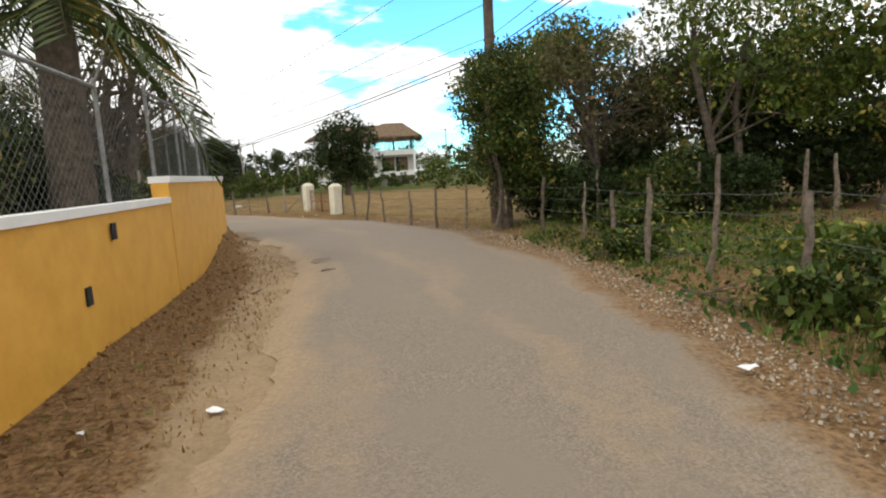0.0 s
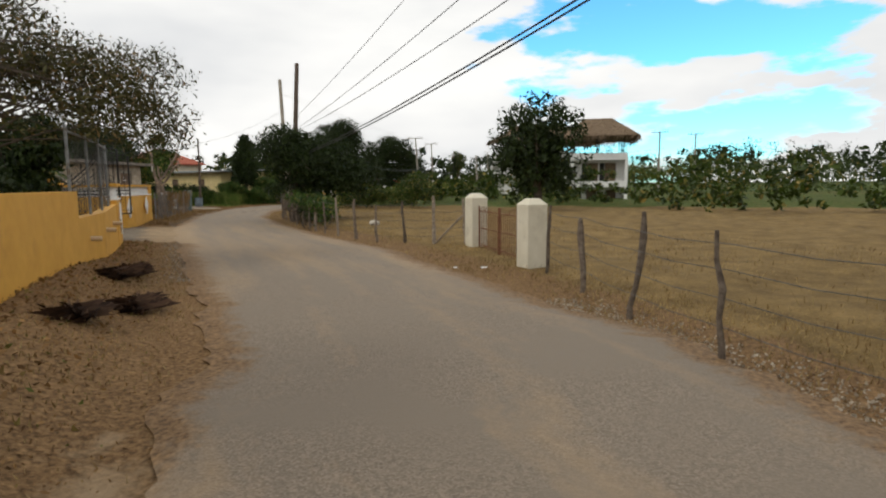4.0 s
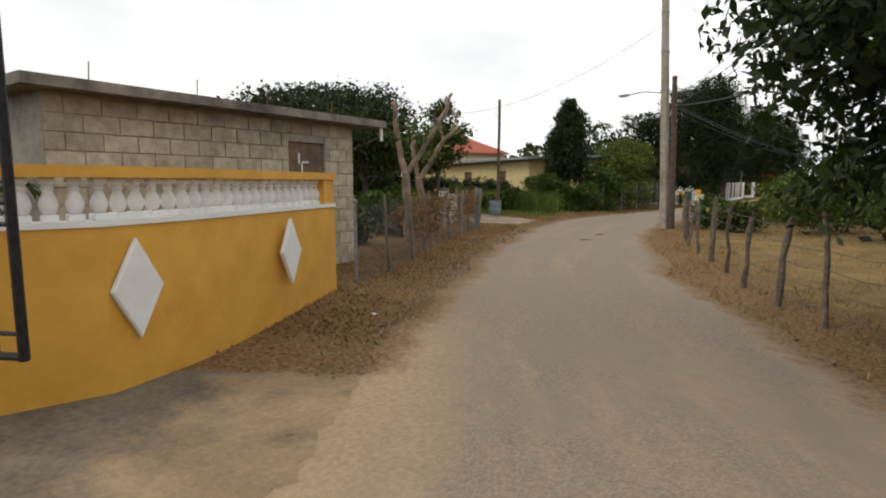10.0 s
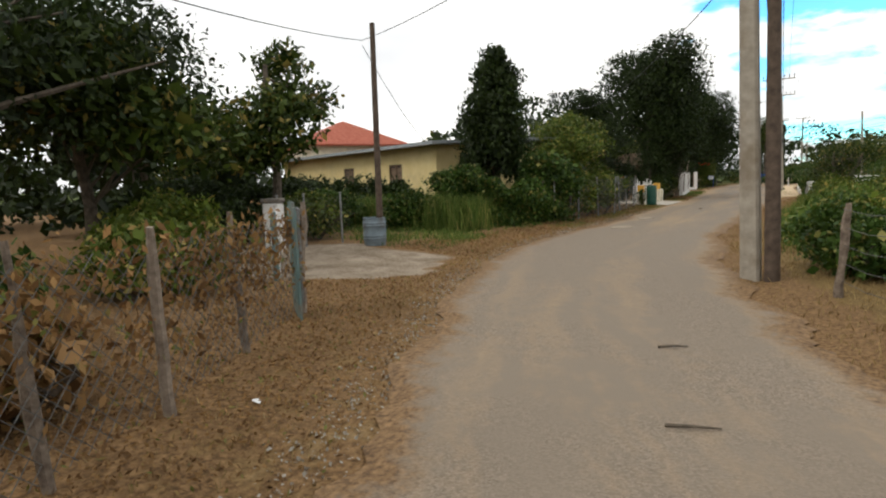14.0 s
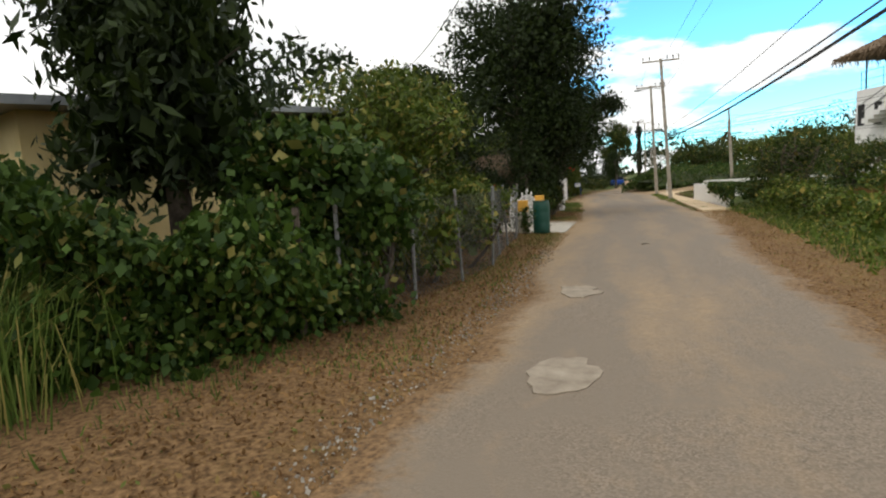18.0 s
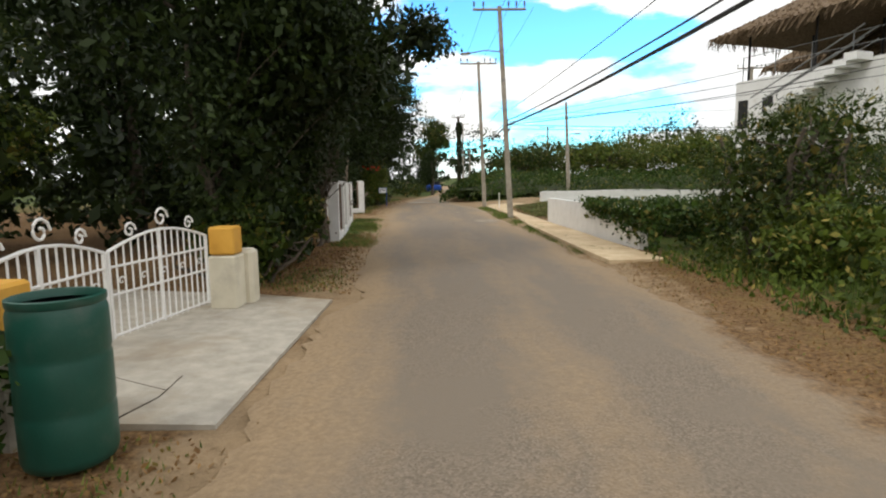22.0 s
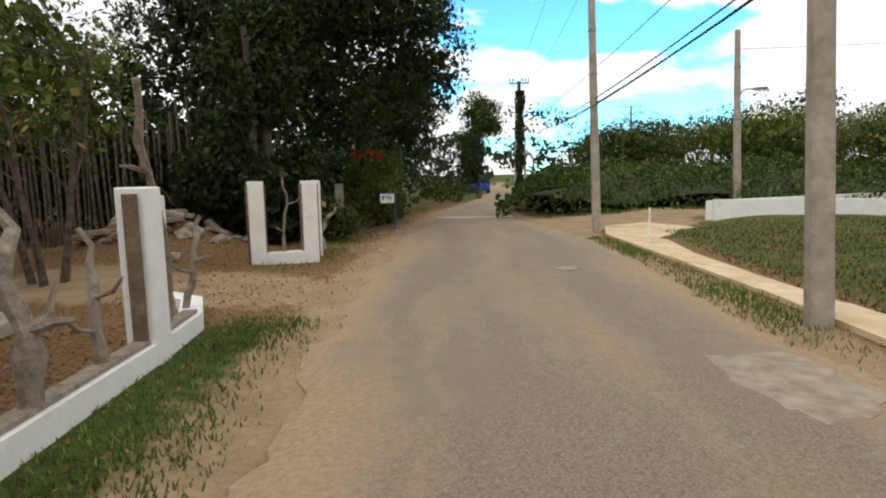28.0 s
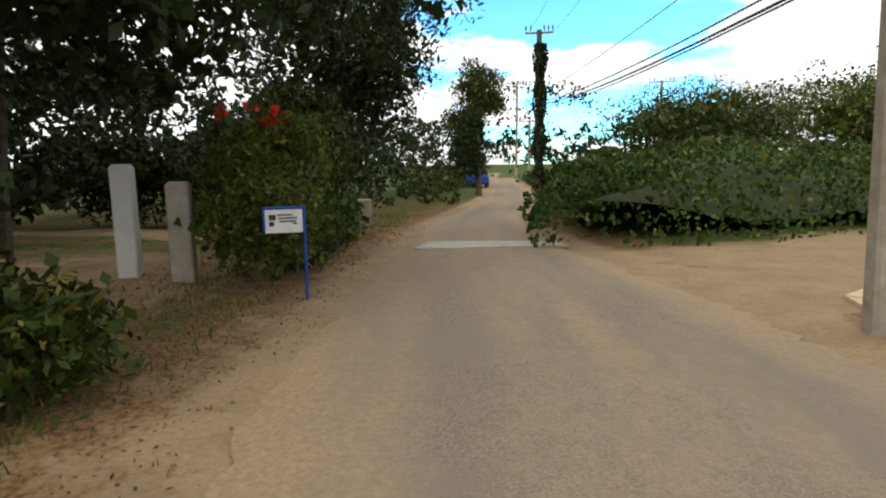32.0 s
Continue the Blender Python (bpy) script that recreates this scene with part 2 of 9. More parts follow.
def road_mat():
    """Worn chip-seal road: grey-brown stones, dust drifted along the wheel tracks and edges."""
    m = bpy.data.materials.new("road")
    m.use_nodes = True
    n, l = m.node_tree.nodes, m.node_tree.links
    b = n["Principled BSDF"]
    b.inputs["Roughness"].default_value, b.inputs["Specular IOR Level"].default_value = 0.8, 0.25
    g = n.new("ShaderNodeNewGeometry")
    uv = n.new("ShaderNodeAttribute")
    uv.attribute_name = "across"

    def noisy(scale, detail=6.0, rough=0.6):
        t = n.new("ShaderNodeTexNoise")
        t.inputs["Scale"].default_value, t.inputs["Detail"].default_value, t.inputs["Roughness"].default_value = scale, detail, rough
        l.new(g.outputs["Position"], t.inputs["Vector"])
        return t.outputs["Fac"]
    vor = n.new("ShaderNodeTexVoronoi")
    vor.inputs["Scale"].default_value = 75.0
    l.new(g.outputs["Position"], vor.inputs["Vector"])
    chips = n.new("ShaderNodeMix")
    chips.data_type = "RGBA"
    chips.inputs["A"].default_value, chips.inputs["B"].default_value = (0.135, 0.105, 0.076, 1), (0.290, 0.232, 0.174, 1)
    l.new(vor.outputs["Color"], chips.inputs["Factor"])
    worn = n.new("ShaderNodeMix")
    worn.data_type = "RGBA"
    worn.inputs["B"].default_value = (0.212, 0.170, 0.127, 1)
    mr0 = n.new("ShaderNodeMapRange")
    mr0.inputs["From Min"].default_value, mr0.inputs["From Max"].default_value = 0.45, 0.6
    l.new(noisy(0.55), mr0.inputs["Value"])
    l.new(mr0.outputs["Result"], worn.inputs["Factor"])
    l.new(chips.outputs["Result"], worn.inputs["A"])
    dust = n.new("ShaderNodeMix")
    dust.data_type = "RGBA"
    grit = noisy(22.0, 8.0, 0.65)

    def ramp(fac, c1, c2, lo=0.35, hi=0.65):
        r = n.new("ShaderNodeValToRGB")
        r.color_ramp.elements[0].position, r.color_ramp.elements[0].color = lo, (*c1, 1)
        r.color_ramp.elements[1].position, r.color_ramp.elements[1].color = hi, (*c2, 1)
        l.new(fac, r.inputs["Fac"])
        return r.outputs["Color"]
    l.new(ramp(grit, (0.265, 0.187, 0.112), (0.375, 0.268, 0.163)), dust.inputs["B"])
    # dust follows the edges and the crown between the wheel tracks
    lane = n.new("ShaderNodeAttribute")
    lane.attribute_name = "lane"
    streak = n.new("ShaderNodeTexNoise")
    streak.inputs["Scale"].default_value, streak.inputs["Detail"].default_value, streak.inputs["Roughness"].default_value = 1.0, 7.0, 0.6
    l.new(lane.outputs["Vector"], streak.inputs["Vector"])
    big = streak.outputs["Fac"]
    small = noisy(4.0, 8.0, 0.7)
    ad = n.new("ShaderNodeMath")
    ad.operation = "MULTIPLY_ADD"
    ad.inputs[1].default_value = 0.35
    l.new(small, ad.inputs[0])
    l.new(big, ad.inputs[2])
    ad2 = n.new("ShaderNodeMath")
    ad2.operation = "ADD"
    l.new(ad.outputs["Value"], ad2.inputs[0])
    l.new(uv.outputs["Fac"], ad2.inputs[1])
    mr = n.new("ShaderNodeMapRange")
    mr.inputs["From Min"].default_value, mr.inputs["From Max"].default_value = 0.72, 1.06
    l.new(ad2.outputs["Value"], mr.inputs["Value"])
    l.new(mr.outputs["Result"], dust.inputs["Factor"])
    l.new(worn.outputs["Result"], dust.inputs["A"])
    # litter and soil creep over the ragged edge
    soil = n.new("ShaderNodeMix")
    soil.data_type = "RGBA"
    verge_at = n.new("ShaderNodeAttribute")
    verge_at.attribute_name = "verge"
    ad3 = n.new("ShaderNodeMath")
    ad3.operation = "MULTIPLY_ADD"
    ad3.inputs[1].default_value = 1.1
    l.new(small, ad3.inputs[0])
    l.new(verge_at.outputs["Fac"], ad3.inputs[2])
    mr3 = n.new("ShaderNodeMapRange")
    mr3.inputs["From Min"].default_value, mr3.inputs["From Max"].default_value = 0.82, 1.12
    l.new(ad3.outputs["Value"], mr3.inputs["Value"])
    l.new(mr3.outputs["Result"], soil.inputs["Factor"])
    l.new(dust.outputs["Result"], soil.inputs["A"])
    l.new(ramp(grit, (0.085, 0.049, 0.024), (0.29, 0.176, 0.084)), soil.inputs["B"])
    l.new(soil.outputs["Result"], b.inputs["Base Color"])
    bp = n.new("ShaderNodeBump")
    bp.inputs["Strength"].default_value, bp.inputs["Distance"].default_value = 0.35, 0.012
    l.new(vor.outputs["Distance"], bp.inputs["Height"])
    l.new(bp.outputs["Normal"], b.inputs["Normal"])
    return m


M_GROUND, M_ROAD = ground_mat(), road_mat()
M_YELLOW = mat("yellow_paint", (0.60, 0.31, 0.045), (0.70, 0.38, 0.065), 3.0, 0.6, bump=0.12, bump_scale=25, stain=(0.42, 0.21, 0.05), stain_scale=1.1, stain_at=(0.60, 0.82))
M_WHITE = mat("white_paint", (0.72, 0.71, 0.68), (0.82, 0.81, 0.79), 4.0, 0.6, bump=0.1, stain=(0.42, 0.37, 0.29), stain_scale=2.0, stain_at=(0.58, 0.85))
M_CREAM = mat("cream_render", (0.62, 0.57, 0.44), (0.72, 0.67, 0.54), 3.0, 0.8, bump=0.2, stain=(0.35, 0.31, 0.24), stain_scale=1.3, stain_at=(0.56, 0.85))
M_HOUSE_Y = mat("pale_yellow_wall", (0.66, 0.52, 0.24), (0.74, 0.60, 0.31), 2.0, 0.8, bump=0.1, stain=(0.45, 0.36, 0.2), stain_scale=0.8, stain_at=(0.55, 0.85))
M_BLOCK = mat("concrete_block", (0.33, 0.275, 0.205), (0.53, 0.455, 0.35), 7.0, 0.95, bump=0.5, bump_scale=45, stain=(0.17, 0.15, 0.13), stain_scale=1.4, stain_at=(0.5, 0.78), rand=0.16)
M_MORTAR = mat("grey_mortar", (0.27, 0.25, 0.21), (0.38, 0.35, 0.30), 12.0, 0.95, bump=0.4, stain=(0.12, 0.11, 0.1), stain_scale=1.2, stain_at=(0.5, 0.75))
M_SLAB = mat("dark_roof_slab", (0.15, 0.13, 0.11), (0.30, 0.26, 0.22), 4.0, 0.95, bump=0.4, stain=(0.06, 0.06, 0.055), stain_scale=1.5, stain_at=(0.45, 0.7))
M_CONC = mat("pale_concrete", (0.36, 0.325, 0.27), (0.52, 0.475, 0.40), 5.0, 0.9, bump=0.3, stain=(0.33, 0.25, 0.16), stain_scale=0.9, stain_at=(0.5, 0.8))
M_PATH = mat("sandy_concrete", (0.55, 0.41, 0.25), (0.70, 0.56, 0.37), 4.0, 0.95, bump=0.3, stain=(0.42, 0.29, 0.16), stain_scale=0.8, stain_at=(0.45, 0.75))
M_POLE = mat("grey_concrete_pole", (0.26, 0.23, 0.185), (0.40, 0.355, 0.29), 6.0, 0.85, bump=0.2, stain=(0.22, 0.18, 0.13), stain_scale=1.6)
M_DRIVE = mat("dark_dirt_drive", (0.12, 0.095, 0.07), (0.25, 0.20, 0.15), 5.0, 0.95, bump=0.5, bump_scale=30, stain=(0.34, 0.26, 0.17), stain_scale=0.7, stain_at=(0.5, 0.72))
M_WOOD = mat("weathered_wood", (0.075, 0.056, 0.042), (0.22, 0.175, 0.135), 14.0, 0.9, bump=0.6, bump_scale=40, rand=0.3)
M_WOODPALE = mat("pale_driftwood", (0.15, 0.118, 0.092), (0.32, 0.265, 0.21), 14.0, 0.9, bump=0.6, bump_scale=40, rand=0.15)
M_TARPOLE = mat("tarred_pole", (0.055, 0.038, 0.028), (0.13, 0.095, 0.07), 9.0, 0.85, bump=0.4)
M_BARK = mat("bark", (0.045, 0.036, 0.028), (0.15, 0.12, 0.09), 9.0, 0.95, bump=0.8, bump_scale=25)
M_BARKRED = mat("peeling_red_bark", (0.14, 0.098, 0.07), (0.36, 0.27, 0.20), 8.0, 0.85, bump=0.6, bump_scale=22, stain=(0.07, 0.048, 0.034), stain_scale=4)
M_CUT = mat("fresh_cut_wood", (0.55, 0.36, 0.18), (0.66, 0.46, 0.25), 12.0, 0.8, bump=0.2)
M_IRON = mat("black_iron", (0.012, 0.012, 0.013), (0.035, 0.032, 0.03), 20.0, 0.5, 0.3, bump=0.1)
M_RUST = mat("rusty_iron", (0.12, 0.05, 0.025), (0.24, 0.11, 0.06), 25.0, 0.9, 0.2, bump=0.3)
M_GALV = mat("galvanised_steel", (0.18, 0.185, 0.185), (0.30, 0.305, 0.30), 15.0, 0.6, 0.5, bump=0.1, stain=(0.16, 0.12, 0.08), stain_scale=6)
M_WIRE = mat("fence_wire", (0.08, 0.08, 0.075), (0.15, 0.145, 0.135), 15.0, 0.7, 0.4, bump=0)
M_CABLE = mat("black_cable", (0.012, 0.012, 0.013), (0.03, 0.03, 0.03), 8.0, 0.6, bump=0)
M_DRUM = mat("green_plastic", (0.006, 0.058, 0.040), (0.011, 0.082, 0.058), 3.0, 0.42, bump=0.06, stain=(0.05, 0.09, 0.07), stain_scale=3, spec=0.5)
M_TUB = mat("grey_blue_plastic", (0.13, 0.17, 0.20), (0.20, 0.25, 0.28), 5.0, 0.55, bump=0.1, stain=(0.11, 0.10, 0.09), stain_scale=4)
M_TEAL = mat("faded_teal_sheet", (0.10, 0.17, 0.17), (0.17, 0.24, 0.23), 6.0, 0.6, bump=0.2, stain=(0.2, 0.14, 0.09), stain_scale=3)
M_SHUTTER = mat("brown_plank", (0.13, 0.085, 0.055), (0.23, 0.16, 0.11), 10.0, 0.9, bump=0.4, stain=(0.09, 0.08, 0.075), stain_scale=2)
M_THATCH = mat("palm_thatch", (0.09, 0.06, 0.038), (0.24, 0.17, 0.105), 12.0, 0.95, bump=0.8, bump_scale=30)
M_ROOFRED = mat("red_roof", (0.30, 0.075, 0.045), (0.42, 0.13, 0.08), 5.0, 0.8, bump=0.3)
M_ROOFGREY = mat("grey_metal_roof", (0.27, 0.29, 0.31), (0.38, 0.40, 0.41), 4.0, 0.6, 0.2, bump=0.1)
M_DARK = mat("dark_interior", (0.015, 0.015, 0.016), (0.03, 0.028, 0.026), 5.0, 0.7, bump=0)
M_BLUE = mat("blue_paint", (0.01, 0.05, 0.27), (0.02, 0.075, 0.34), 6.0, 0.45, bump=0.05)
M_BLUECONT = mat("blue_container", (0.03, 0.10, 0.24), (0.05, 0.14, 0.30), 6.0, 0.6, bump=0.1)
M_PAPER = mat("white_litter", (0.70, 0.70, 0.70), (0.82, 0.82, 0.82), 12.0, 0.7, bump=0.1)
M_PVC = mat("beige_pvc", (0.55, 0.40, 0.24), (0.66, 0.52, 0.36), 8.0, 0.5, bump=0)
M_STONE = mat("limestone", (0.36, 0.31, 0.25), (0.56, 0.51, 0.43), 6.0, 0.95, bump=0.7, bump_scale=18, rand=0.2)
M_PATCH = mat("pale_patch", (0.22, 0.178, 0.134), (0.38, 0.32, 0.245), 5.0, 0.95, bump=0.4)
M_INK = mat("dark_ink", (0.03, 0.03, 0.03), (0.06, 0.06, 0.06), 10.0, 0.7, bump=0)
M_REDFLOWER = leaf_mat("red_petals", (0.45, 0.02, 0.01), (0.75, 0.05, 0.02))
M_LEAF = leaf_mat("leaf_green", (0.0150, 0.0290, 0.0040), (0.060, 0.090, 0.0115), (0.26, 0.20, 0.05))
# near-black foliage; on plants under other trees the shade is in this colour
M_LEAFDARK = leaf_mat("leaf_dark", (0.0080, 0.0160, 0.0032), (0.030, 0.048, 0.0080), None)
M_LEAFBRIGHT = leaf_mat("leaf_bright", (0.0330, 0.0590, 0.0065), (0.1080, 0.1430, 0.0180), (0.30, 0.24, 0.06))
M_LEAFOLIVE = leaf_mat("leaf_olive", (0.0340, 0.0330, 0.0110), (0.0900, 0.0830, 0.0260), (0.24, 0.15, 0.06))
M_LEAFVINE = leaf_mat("leaf_vine", (0.0140, 0.0350, 0.0050), (0.058, 0.104, 0.0140), (0.2, 0.18, 0.05))
M_LEAFDRY = leaf_mat("leaf_dry", (0.115, 0.060, 0.0240), (0.31, 0.180, 0.070), (0.12, 0.14, 0.03), 0.7)
M_GRASSDRY = leaf_mat("grass_dry", (0.1920, 0.1200, 0.0480), (0.4000, 0.2960, 0.1360), (0.16, 0.09, 0.04), 0.8, 0.2)
M_GRASS = leaf_mat("grass_green", (0.0462, 0.0858, 0.0132), (0.1254, 0.1782, 0.0330), (0.34, 0.28, 0.09), 0.6)
M_PALM = leaf_mat("palm_leaf", (0.0330, 0.0561, 0.0132), (0.0858, 0.1188, 0.0297), (0.34, 0.23, 0.06))


# ---- mesh helpers ----
class Build:
    """Vertices and faces of one mesh, gathered piece by piece."""

    def __init__(self):
        self.v, self.f, self.n = [], [], 0

    def add(self, v, f):
        v = np.asarray(v, float)
        self.v.append(v)
        self.f += [tuple(i + self.n for i in q) for q in f]
        self.n += len(v)
        return self

    def box(self, c, s, rz=0.0, cut=0.0, tilt=0.0):
        """A box of size s about c, its edges cut by so many metres, turned by rz (and leaning by tilt about its length) degrees."""
        hx, hy, hz = s[0] / 2, s[1] / 2, s[2] / 2
        k = min(cut, hx * 0.45, hy * 0.45, hz * 0.45)
        if k <= 0:
            p = [(sx * hx, sy * hy, sz * hz) for sz in (-1, 1) for sx, sy in ((-1, -1), (1, -1), (1, 1), (-1, 1))]
            f = [(3, 2, 1, 0), (4, 5, 6, 7), (0, 1, 5, 4), (1, 2, 6, 5), (2, 3, 7, 6), (3, 0, 4, 7)]
        else:
            p, f = [], []
            for z, e in ((-hz, k), (-hz + k, 0), (hz - k, 0), (hz, k)):
                a, b = hx - e, hy - e
                q = k if e == 0 else k * 0.5
                p += [(-a + q, -b, z), (a - q, -b, z), (a, -b + q, z), (a, b - q, z), (a - q, b, z), (-a + q, b, z), (-a, b - q, z), (-a, -b + q, z)]
            f = [tuple(range(7, -1, -1)), tuple(range(24, 32))]
            for r in range(3):
                f += [(r * 8 + i, r * 8 + (i + 1) % 8, r * 8 + 8 + (i + 1) % 8, r * 8 + 8 + i) for i in range(8)]
        p = np.array(p)
        if tilt:
            a = radians(tilt)
            p = p @ np.array([[1, 0, 0], [0, math.cos(a), math.sin(a)], [0, -math.sin(a), math.cos(a)]])
        a = radians(rz)
        p = p @ np.array([[math.cos(a), math.sin(a), 0], [-math.sin(a), math.cos(a), 0], [0, 0, 1]])
        return self.add(p + np.array(c), f)

    def tube(self, pts, r, n=6, cap=True):
        """A tube along points; r: one radius, or one for each point."""
        pts = np.asarray(pts, float)
        k = len(pts)
        rr = np.full(k, r, float) if np.isscalar(r) else np.asarray(r, float)
        tan = np.gradient(pts, axis=0) if k > 1 else np.array([[0, 0, 1.0]])
        tan /= np.linalg.norm(tan, axis=1, keepdims=True) + 1e-9
        ref = np.array([0, 0, 1.0]) if abs(tan[:, 2]).mean() < 0.8 else np.array([1.0, 0, 0])
        a = np.cross(tan, ref)
        a /= np.linalg.norm(a, axis=1, keepdims=True) + 1e-9
        b = np.cross(tan, a)
        th = np.arange(n) * 2 * math.pi / n
        ring = a[:, None, :] * np.cos(th)[None, :, None] + b[:, None, :] * np.sin(th)[None, :, None]
        v = (pts[:, None, :] + ring * rr[:, None, None]).reshape(-1, 3)
        f = [(i * n + j, i * n + (j + 1) % n, (i + 1) * n + (j + 1) % n, (i + 1) * n + j) for i in range(k - 1) for j in range(n)]
        if cap:
            f += [tuple(range(n - 1, -1, -1)), tuple((k - 1) * n + j for j in range(n))]
        return self.add(v, f)

    def lathe(self, prof, at=(0, 0, 0), n=16):
        """A turned shape from (radius, height) pairs."""
        v = [(r * math.cos(2 * math.pi * j / n), r * math.sin(2 * math.pi * j / n), z) for r, z in prof for j in range(n)]
        f = [(i * n + j, i * n + (j + 1) % n, (i + 1) * n + (j + 1) % n, (i + 1) * n + j) for i in range(len(prof) - 1) for j in range(n)]
        f += [tuple(range(n - 1, -1, -1)), tuple((len(prof) - 1) * n + j for j in range(n))]
        return self.add(np.array(v) + np.array(at), f)

    def strip(self, base, top, thick, close=True):
        """An upright wall along plan points: base and top are (x, y, z) rows of equal length."""
        base, top = np.asarray(base, float), np.asarray(top, float)
        k = len(base)
        d = np.gradient(base[:, :2], axis=0)
        d /= np.linalg.norm(d, axis=1, keepdims=True)
        nrm = np.stack([-d[:, 1], d[:, 0], np.zeros(k)], 1) * thick / 2
        v = np.concatenate([base + nrm, base - nrm, top + nrm, top - nrm])
        f = []
        for i in range(k - 1):
            f += [(i, i + 1, 2 * k + i + 1, 2 * k + i), (k + i + 1, k + i, 3 * k + i, 3 * k + i + 1), (2 * k + i, 2 * k + i + 1, 3 * k + i + 1, 3 * k + i), (k + i, k + i + 1, i + 1, i)]
        f += [(0, 2 * k, 3 * k, k), (k - 1, 2 * k - 1, 4 * k - 1, 3 * k - 1)]
        return self.add(v, f)

    def slab(self, poly, z0, z1):
        """A flat plate over a plan polygon (counter-clockwise)."""
        k = len(poly)
        z0 = [z0] * k if np.isscalar(z0) else z0
        z1 = [z1] * k if np.isscalar(z1) else z1
        v = [(x, y, z) for (x, y), z in zip(poly, z0)] + [(x, y, z) for (x, y), z in zip(poly, z1)]
        f = [tuple(range(k - 1, -1, -1)), tuple(range(k, 2 * k))] + [(i, (i + 1) % k, k + (i + 1) % k, k + i) for i in range(k)]
        return self.add(v, f)

    def mesh(self, name, material, smooth=False, origin=(0, 0, 0)):
        v = np.concatenate(self.v) - np.array(origin)
        me = bpy.data.meshes.new(name)
        me.from_pydata(v.tolist(), [], self.f)
        me.materials.append(material)
        if smooth:
            me.polygons.foreach_set("use_smooth", np.ones(len(me.polygons), bool))
            me.set_sharp_from_angle(angle=radians(40))
        me.update()
        return me


def thing(name, at, label, category, group="", kind=""):
    """An Empty at a thing's base, to carry its parts."""
    ob = new(name)
    ob.location = at
    ob.empty_display_size = 0.1
    return tagged(ob, label, category, group, kind)


def base_of(ob):
    p = Vector((0, 0, 0))
    while ob:
        p += ob.location
        ob = ob.parent
    return p


def part(name, build, material, parent=None, label="", smooth=False, kind=""):
    """One mesh object under a thing or a part, given in world metres."""
    o = base_of(parent) if parent else Vector((0, 0, 0))
    ob = new(name, build.mesh(name, material, smooth, o))
    ob.parent = parent
    return tagged(ob, label, "", "", kind)


def solo(name, build, material, label, category, group="", kind="", smooth=False):
    """A thing of one mesh."""
    return tagged(part(name, build, material, None, "", smooth), label, category, group, kind)


def quads(name, v, material):
    """A mesh of loose quads from an (n, 4, 3) array."""
    n = len(v)
    me = bpy.data.meshes.new(name)
    me.vertices.add(n * 4)
    me.vertices.foreach_set("co", np.ascontiguousarray(v, dtype=np.float32).ravel())
    me.loops.add(n * 4)
    me.loops.foreach_set("vertex_index", np.arange(n * 4, dtype=np.int32))
    me.polygons.add(n)
    me.polygons.foreach_set("loop_start", np.arange(0, n * 4, 4, dtype=np.int32))
    me.materials.append(material)
    me.update(calc_edges=True)
    return me


def leaf_quads(c, size, ratio=0.5, up=0.5, droop=0.0, rng=None, spread=0.35):
    """Folded leaves about the centres c: pointed quads of a length near size, mostly facing up, hanging by droop."""
    n = len(c)
    nrm = rng.normal(size=(n, 3))
    nrm /= np.linalg.norm(nrm, axis=1, keepdims=True)
    nrm[:, 2] += up
    nrm /= np.linalg.norm(nrm, axis=1, keepdims=True)
    d = np.cross(nrm, rng.normal(size=(n, 3)))
    d /= np.linalg.norm(d, axis=1, keepdims=True)
    d[:, 2] -= droop
    d /= np.linalg.norm(d, axis=1, keepdims=True)
    s = np.cross(d, nrm)
    s /= np.linalg.norm(s, axis=1, keepdims=True) + 1e-9
    ln = (size * (1 + spread * rng.normal(size=n)).clip(0.4, 1.9))[:, None]
    tip = c + d * ln * 0.5
    foot = c - d * ln * 0.5
    sag = np.array([0, 0, -1.0]) * ln * 0.08
    return np.stack([foot, c + s * ln * ratio * 0.5 + sag, tip + 2 * sag, c - s * ln * ratio * 0.5 + sag], 1)


def clump_points(ells, clumps, per, spread, rng, shell=0.55, low=-0.75):
    """Leaf centres in clumps near the skins of ellipsoids (cx, cy, cz, rx, ry, rz)."""
    e = np.array(ells, float)
    w = (e[:, 3] * e[:, 4] * e[:, 5]) ** 0.67
    k = rng.choice(len(e), clumps, p=w / w.sum())
    d = rng.normal(size=(clumps, 3))
    d /= np.linalg.norm(d, axis=1, keepdims=True)
    d[:, 2] = np.where(d[:, 2] < low, -d[:, 2], d[:, 2])
    r = shell + (1 - shell) * rng.random(clumps) ** 0.6
    c = e[k, :3] + d * r[:, None] * e[k, 3:6] * (1 + 0.05 * rng.normal(size=(clumps, 1)))
    m = np.repeat(c, per, 0) + rng.normal(size=(clumps * per, 3)).clip(-1.5, 1.5) * np.array([spread, spread, spread * 0.7]) * 0.8
    return m, c


